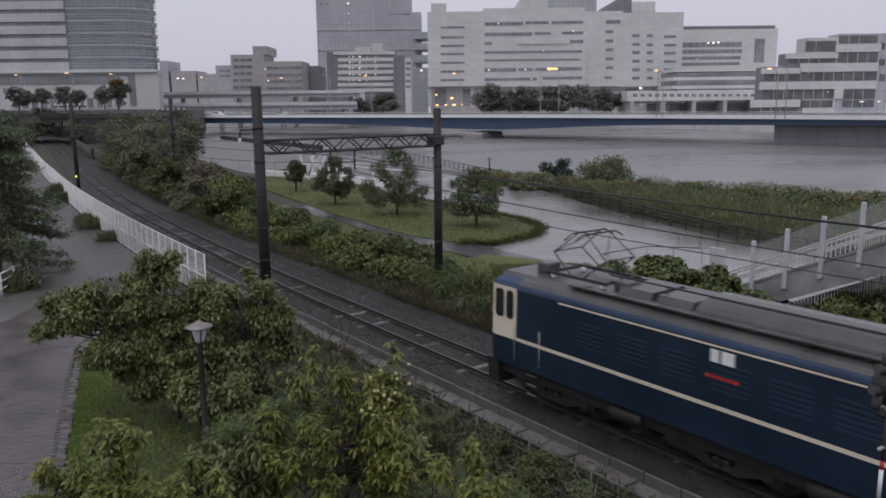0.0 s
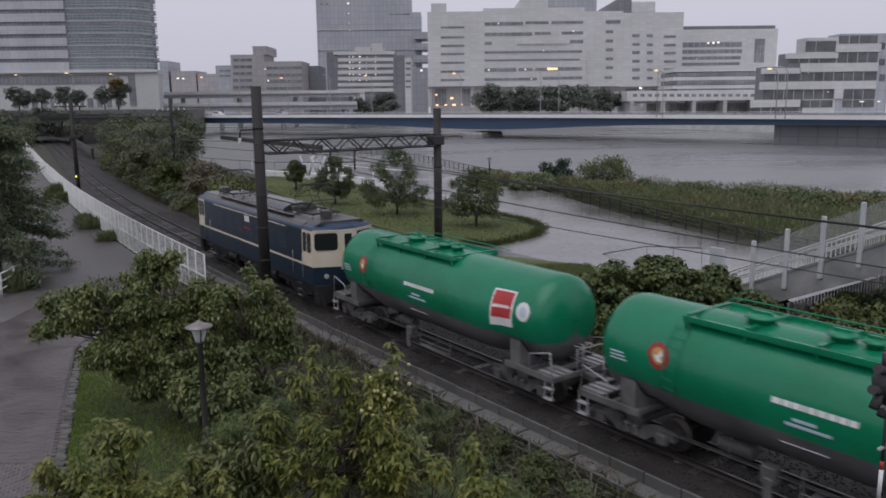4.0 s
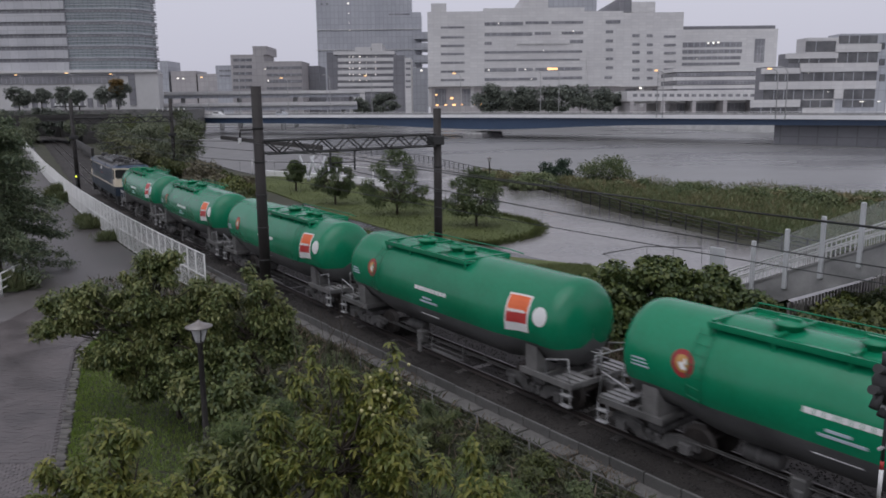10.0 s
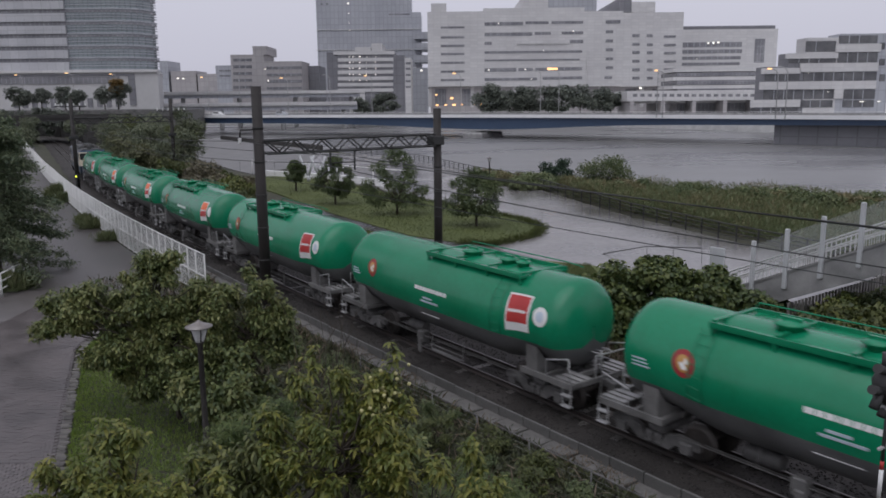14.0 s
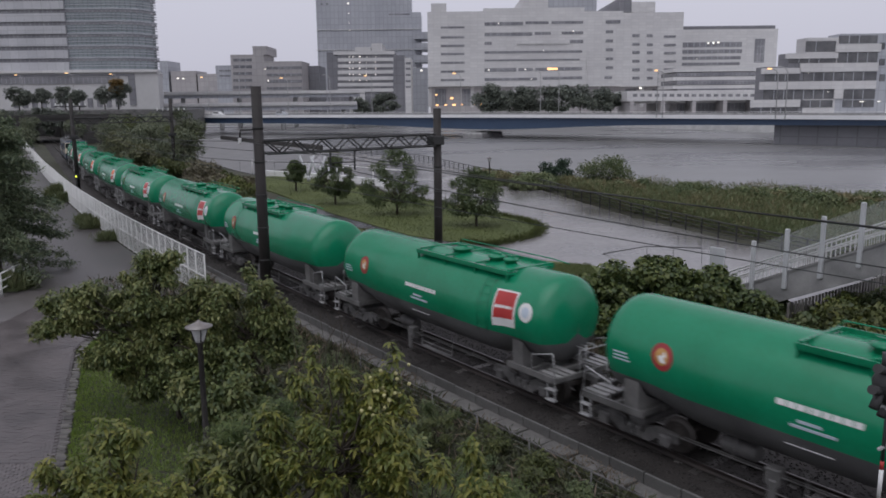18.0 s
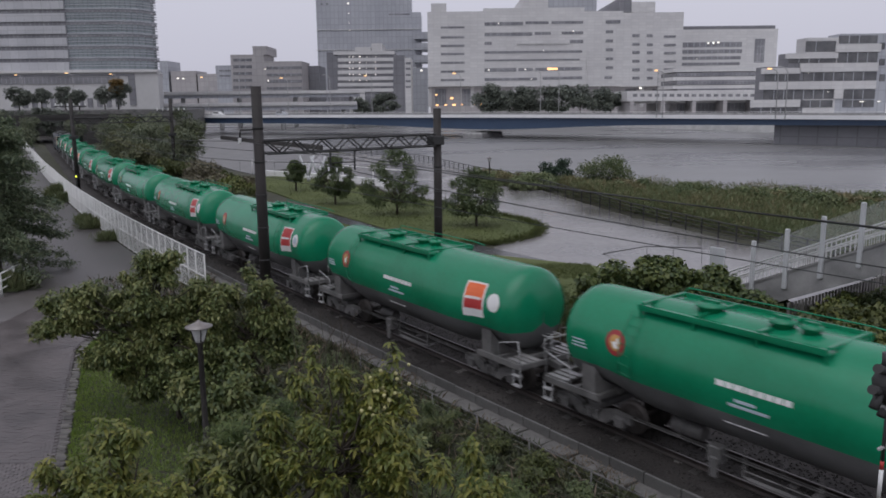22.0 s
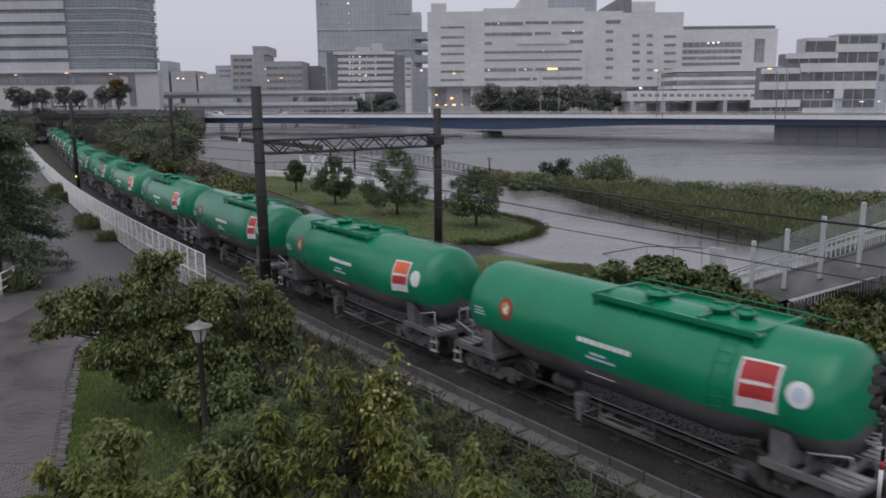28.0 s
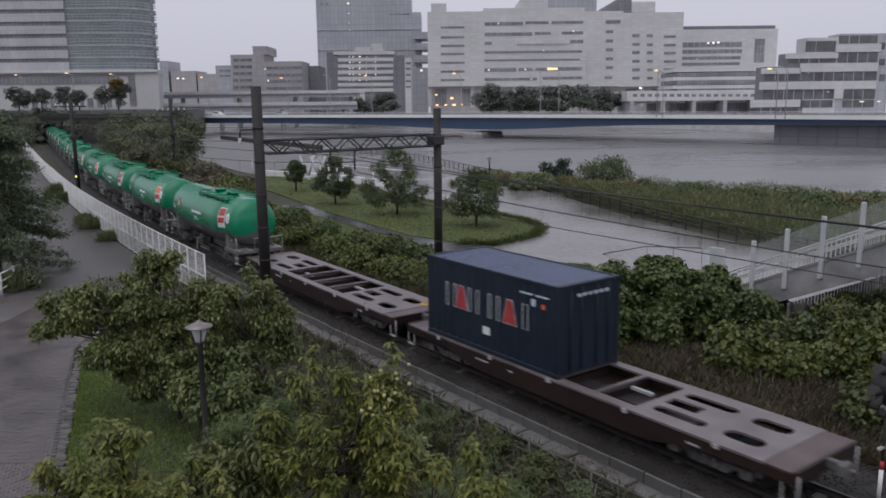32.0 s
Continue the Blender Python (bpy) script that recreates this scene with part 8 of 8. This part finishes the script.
# trees beyond the fence at the path's far end
for k, (s, side, w, top) in enumerate(((118, 9, 2.4, 5.0), (130, 12, 3, 6.0), (150, 11, 3.2, 6.5), (165, 6, 3.0, 6.0), (172, 14, 4, 8), (182, -4.5, 3, 6.0), (186, 5, 3.2, 6.0), (195, 12, 4.5, 8.5))):
    p = on_line(s, side)
    bl = clumps(700 + k, 20, p.x, p.y, top * 0.55, w * 0.8, w * 0.8, top * 0.42, w * 0.32)
    leaf_cloud("scrub_tree", "bushy dark tree beyond the path", p.x, p.y, -0.1, bl, 3000, 0.4, "leaf_scrub", 720 + k, 0.1, "tree", "scrub along the track", 0.6, 0.55)

# two bushes on the river's edge
for k, (x, y, w, top, mat) in enumerate(((13.0, 88, 2.3, 2.3, "leaf_dark"), (16.8, 81, 3.0, 3.9, "leaf_weed"))):
    bl = clumps(740 + k, 22, x, y, top - w * 0.85, w * 0.8, w * 0.8, w * 0.75, w * 0.32)
    leaf_cloud("river_bush", "rounded bush on the river's edge", x, y, -0.8, bl, 4500, 0.26, mat, 750 + k, 0.06, "bush", "bushes on the river's edge", 0.5, 0.6)

# reed bed between railing and river
SHO = np.array([(7.5, 98), (13.5, 91), (25, 82), (39, 69), (56, 50.5), (74, 29)], float)
RAIL = np.array([(10.2, 83), (15.3, 62), (19.4, 50), (25, 38), (33, 20)], float)
n = 150000
f, u = 0.12 + 0.88 * prng.random(n), prng.random(n)
A = np.stack([np.interp(f, np.linspace(0, 1, 5), RAIL[:, i]) for i in (0, 1)], -1)
B = np.stack([np.interp(f, np.linspace(0, 1, 6), SHO[:, i]) for i in (0, 1)], -1)
Q = A + (B - A) * (0.06 + 0.94 * u)[:, None] + prng.normal(0, 0.3, (n, 2))
wave = np.sin(Q[:, 0] * 0.31 + 1.0) * np.sin(Q[:, 1] * 0.23) + 0.6 * np.sin(Q[:, 0] * 0.9) * np.sin(Q[:, 1] * 0.7)
P = np.concatenate([Q, (-0.62 - 0.6 * u + prng.random(n) ** 1.3 * (1.25 + 0.4 * wave))[:, None]], 1)
isyel = prng.random(n) < np.clip(0.24 + 0.32 * wave, 0, 1)
pts, yel = P[~isyel], P[isyel]
tagged(leaves("reeds", np.array(pts), 0.55, M["leaf_reed"], prng, -0.9, 0.08), "dense green reeds along the river", "reeds", kind="stuff")
tagged(leaves("dry_reeds", np.array(yel), 0.5, M["leaf_reed_dry"], prng, -0.9, 0.08), "yellow-brown reeds along the river", "reeds", kind="stuff")
for k in range(70):
    f = prng.random()
    x, y = float(np.interp(f, np.linspace(0, 1, 6), SHO[:, 0])) * 0.93 + 1, float(np.interp(f, np.linspace(0, 1, 6), SHO[:, 1])) * 0.96
    x, y = x - prng.random() * 5, y - prng.random() * 7
    bl = clumps(770 + k, 9, x, y, 0.05, 1.9, 1.6, 0.6, 0.6)
    leaf_cloud("reed_clump", "leafy weed clump among the reeds", x, y, -1.2, bl, 1300, 0.28, ("leaf_reed", "leaf_weed", "leaf_reed_dry", "leaf_reed")[k % 4], 790 + k, group="weed clumps in the reeds", narrow=0.5)


# ---------------------------------------------------------------- dark steel railings
def railing(pts, label, top=1.1, gap=1.9, bars=4):
    r = thing("railing", label, "railing", "railings by the river")
    for a, b in zip(pts, pts[1:]):
        a, b = Vector((*a, -0.58)), Vector((*b, -0.58))
        n = max(1, round((b - a).length / gap))
        for i in range(n):
            bm = bmesh.new()
            p = a + (b - a) * (i / n)
            box(bm, p.x, p.y, p.z + top / 2, 0.09, 0.09, top)
            part("post", bm, M["dark_steel"], r)
        for k in range(bars):
            bm = bmesh.new()
            z = Vector((0, 0, top * (0.25 + 0.72 * k / (bars - 1))))
            rod(bm, a + z, b + z, 0.03 if k < bars - 1 else 0.045, 5)
            part("bar", bm, M["dark_steel"], r)


railing([(10.0, 82.8), (4, 100), (-2, 119), (-9, 134), (-18, 147)], "dark steel railing along the river edge")
railing([(10.0, 82.8), (14.9, 61.8), (18.9, 50), (24, 38)], "dark steel railing before the reeds")
bm = bmesh.new()
tube(bm, [(9.6, 46.5, -0.58), (11.7, 44.4, 0.25), (14.6, 43.6, 0.25)], 0.03, 5)
for q in ((11.7, 44.4), (13.1, 44.0), (14.6, 43.6)):
    rod(bm, (*q, -0.58), (*q, 0.26), 0.014, 5)
tagged(part("guide_rail", bm, M["dark_steel"]), "thin dark guide rail on the plaza", "railing")

lamp_far = copy_thing(bpy.data.objects["park_lamp"], pose(4.66, 77.9, -0.58))

# white wall, V-shaped supports and low white things beyond the lawn
vw = thing("white_wall", "low white wall beyond the lawn", "wall")
bm = bmesh.new()
prism(bm, [(-23, 101), (-22.6, 101.4), (-12.0, 93.6), (-5.5, 86.0), (-5.9, 85.7), (-12.3, 93.1)], -0.6, 0.15, "z")
part("slab", bm, M["white"], vw)
bm = bmesh.new()
tube(bm, [(-25, 104, 1.2), (-12, 95.5, 1.1), (-4, 87, 1.1)], 0.05, 6)
for q in ((-25, 104), (-18.5, 99.6), (-12, 95.5), (-8, 91.2), (-4, 87)):
    rod(bm, (*q, -0.6), (*q, 1.15), 0.05, 6)
part("rail", bm, M["white_steel"], vw)
for k, (x, y) in enumerate(((-15.7, 92.5), (-14.2, 91.2))):
    v = thing("v_support", "white V-shaped steel support beyond the lawn", "support", "V-shaped supports")
    v.location = (x, y, -0.58)
    for d in (-0.95, 0.7):
        bm = bmesh.new()
        rod(bm, (0, 0, 0.6), (d, 0, 3.1), 0.14, 8, 0.12)
        part("leg", bm, M["grey_post"], v)
    bm = bmesh.new()
    rod(bm, (0, 0, 0), (0, 0, 0.75), 0.2, 8)
    part("foot", bm, M["grey_post"], v)

# ---------------------------------------------------------------- stairs that climb to the overpass
st = thing("stairs", "concrete stairs to the overpass with wind screens and white railing", "stairs")
P0, P1 = Vector((15.55, 38.6, 0)), Vector((18.65, 34.5, 0))
STEP = (P1 - P0) / 3
acr = Vector((0.80, 0.60, 0))


def stair_at(k, z):
    """k: posts along; z: height over the posts' feet."""
    p = P0 + STEP * k
    return Vector((p.x, p.y, -1.37 + 0.80 * k + z))


def beam_side(name, ofs, z0, z1, k0, k1, thick, mat):
    bm = bmesh.new()
    a, b = stair_at(k0, 0) + acr * ofs, stair_at(k1, 0) + acr * ofs
    lo = []
    for p, q in ((a, 0), (b, 0)):
        for w in (0, thick):
            for z in (z0, z1):
                lo.append(bm.verts.new(p + acr * w + Vector((0, 0, z))))
    for f in ((0, 1, 5, 4), (2, 3, 7, 6), (0, 2, 6, 4), (1, 3, 7, 5), (0, 1, 3, 2), (4, 5, 7, 6)):
        bm.faces.new([lo[i] for i in f])
    return part(name, bm, mat, st)


beam_side("stringer", 0.0, -0.62, 0.75, -0.5, 9, 0.3, M["concrete_grey"])
beam_side("coping", -0.06, 0.75, 0.86, -0.5, 9, 0.42, M["concrete_grey"])
beam_side("stringer", 3.2, -0.5, 0.75, -0.5, 9, 0.3, M["concrete_grey"])
beam_side("soffit", 0.2, -0.5, -0.2, -0.5, 9, 3.1, M["concrete_grey"])
for k in range(30):
    bm = bmesh.new()
    p = stair_at(k * 0.3, 0.1) + acr * 1.75
    box(bm, p.x, p.y, p.z, 0.4, 2.9, 0.3, Matrix.Rotation(math.atan2(STEP.y, STEP.x), 3, "Z"))
    part("step", bm, M["concrete_grey"], st)
for k in range(-1, 8):
    bm = bmesh.new()
    p = stair_at(k, 0) + acr * -0.1
    box(bm, p.x, p.y, p.z + (1.46 if k >= 0 else 0.9), 0.2, 0.16, 2.93 if k >= 0 else 1.8, Matrix.Rotation(math.atan2(STEP.y, STEP.x), 3, "Z"))
    rounded(bm, 0.02)
    part("post", bm, M["grey_post"], st, "pale grey steel post")
    if 0 <= k < 7:
        a, b = stair_at(k, 0) + acr * -0.1, stair_at(k + 1, 0) + acr * -0.1
        bm = bmesh.new()
        bm.faces.new([bm.verts.new(q) for q in (a + Vector((0, 0, 0.95)), b + Vector((0, 0, 0.95)), b + Vector((0, 0, 2.7)), a + Vector((0, 0, 2.7)))])
        bmesh.ops.solidify(bm, geom=list(bm.faces), thickness=0.012)
        pane = part("wind_screen", bm, M["clear"], st, "clear wind screen panel")
        pane.visible_shadow = False
for ofs, zz in ((0.35, 1.75), (0.35, 1.35), (3.1, 1.75), (3.1, 1.35)):
    bm = bmesh.new()
    rod(bm, stair_at(-1.6, zz) + acr * ofs, stair_at(9, zz) + acr * ofs, 0.045, 6)
    part("handrail", bm, M["white_steel"], st, "white handrail")
for ofs in (0.35, 3.1):
    for k in range(80):
        bm = bmesh.new()
        a = stair_at(-1.4 + k * 0.13, 0.75) + acr * ofs
        rod(bm, a, a + Vector((0, 0, 1.0)), 0.018, 4, None, False)
        part("baluster", bm, M["white_steel"], st)
bm = bmesh.new()
a = Vector((14.55, 41.0, 0))
box(bm, a.x, a.y, 0.0, 0.12, 0.85, 1.5, Matrix.Rotation(math.atan2(STEP.y, STEP.x) + math.pi / 2, 3, "Z"))
part("end_panel", bm, M["grey_post"], st, "pale grey end panel")
# the flight stands close behind the bank bushes
shift = Matrix.Translation(Vector((0, 0, 8.481)) * 0.17) @ Matrix.Scale(0.83, 4)
for ob in st.children:
    ob.data.transform(shift)
for k, (x, y, h) in enumerate(((13.6, 31.4, 0.9), (12.6, 32.0, 1.2))):
    leaf_cloud("bank_bush", "dark bush under the stairs", x, y, -0.58, clumps(900 + k, 20, x, y, h * 0.42 - 0.5, 1.4, 1.1, h * 0.45, 0.5), 3000, 0.2, "leaf_park", 910 + k, group="bushes beside the track", narrow=0.8)
# picket fence below the stairs
pk = thing("picket_fence", "dark weathered concrete picket fence under the stairs", "fence")
for k in range(46):
    bm = bmesh.new()
    x, y = 12.9 + k * 0.2, 28.55 + k * 0.148
    box(bm, x, y, 0.2, 0.10, 0.06, 1.56, Matrix.Rotation(0.636, 3, "Z"))
    part("picket", bm, M["sleeper"], pk)
for z in (0.5, -0.1):
    bm = bmesh.new()
    rod(bm, (12.8, 28.53, z), (22.0, 35.33, z), 0.03, 5)
    part("rail", bm, M["sleeper"], pk)


# ---------------------------------------------------------------- the train's run
def run(t):
    """How far along the track the first wagon's front mark is at t seconds."""
    u = (t - 16) / 16
    return ((((-0.0457954 * u + 2.3293934) * u + 5.7077309) * u + 110.865976) * u) + 87.106021


def vehicle_pose(s, half, z=0.0):
    a, b = on_line(s - half), on_line(s + half)
    c = (a + b) / 2
    return pose(c.x, c.y, z, 0, 0, math.degrees(math.atan2(b.y - a.y, b.x - a.x)))


def turn_wheels(sets, behind, radius):
    """Wheelsets roll while their vehicle is near enough to be seen; before and after they roll on at the same rate."""
    rows_t = [i / 15 for i in range(481)]
    for ws in sets:
        x, z = ws.location.x, ws.location.z
        walk(ws, [(t, pose(x, 0, z, 0, math.degrees(run(t) / radius) % 360, 0)) for t in rows_t])


def motions():
    times = [i * 0.8 for i in range(41)]
    for ob, behind, half, sets, radius in TRAIN:
        walk(ob, [(t, vehicle_pose(run(t) + behind, half)) for t in times])
        turn_wheels(sets, behind, radius)
    base = TRAIN[-1][1]
    walk(box_load, [(t, vehicle_pose(run(t) + base, 4.9, 1.0) @ pose(2.85, 0, 0)) for t in times])


motions()
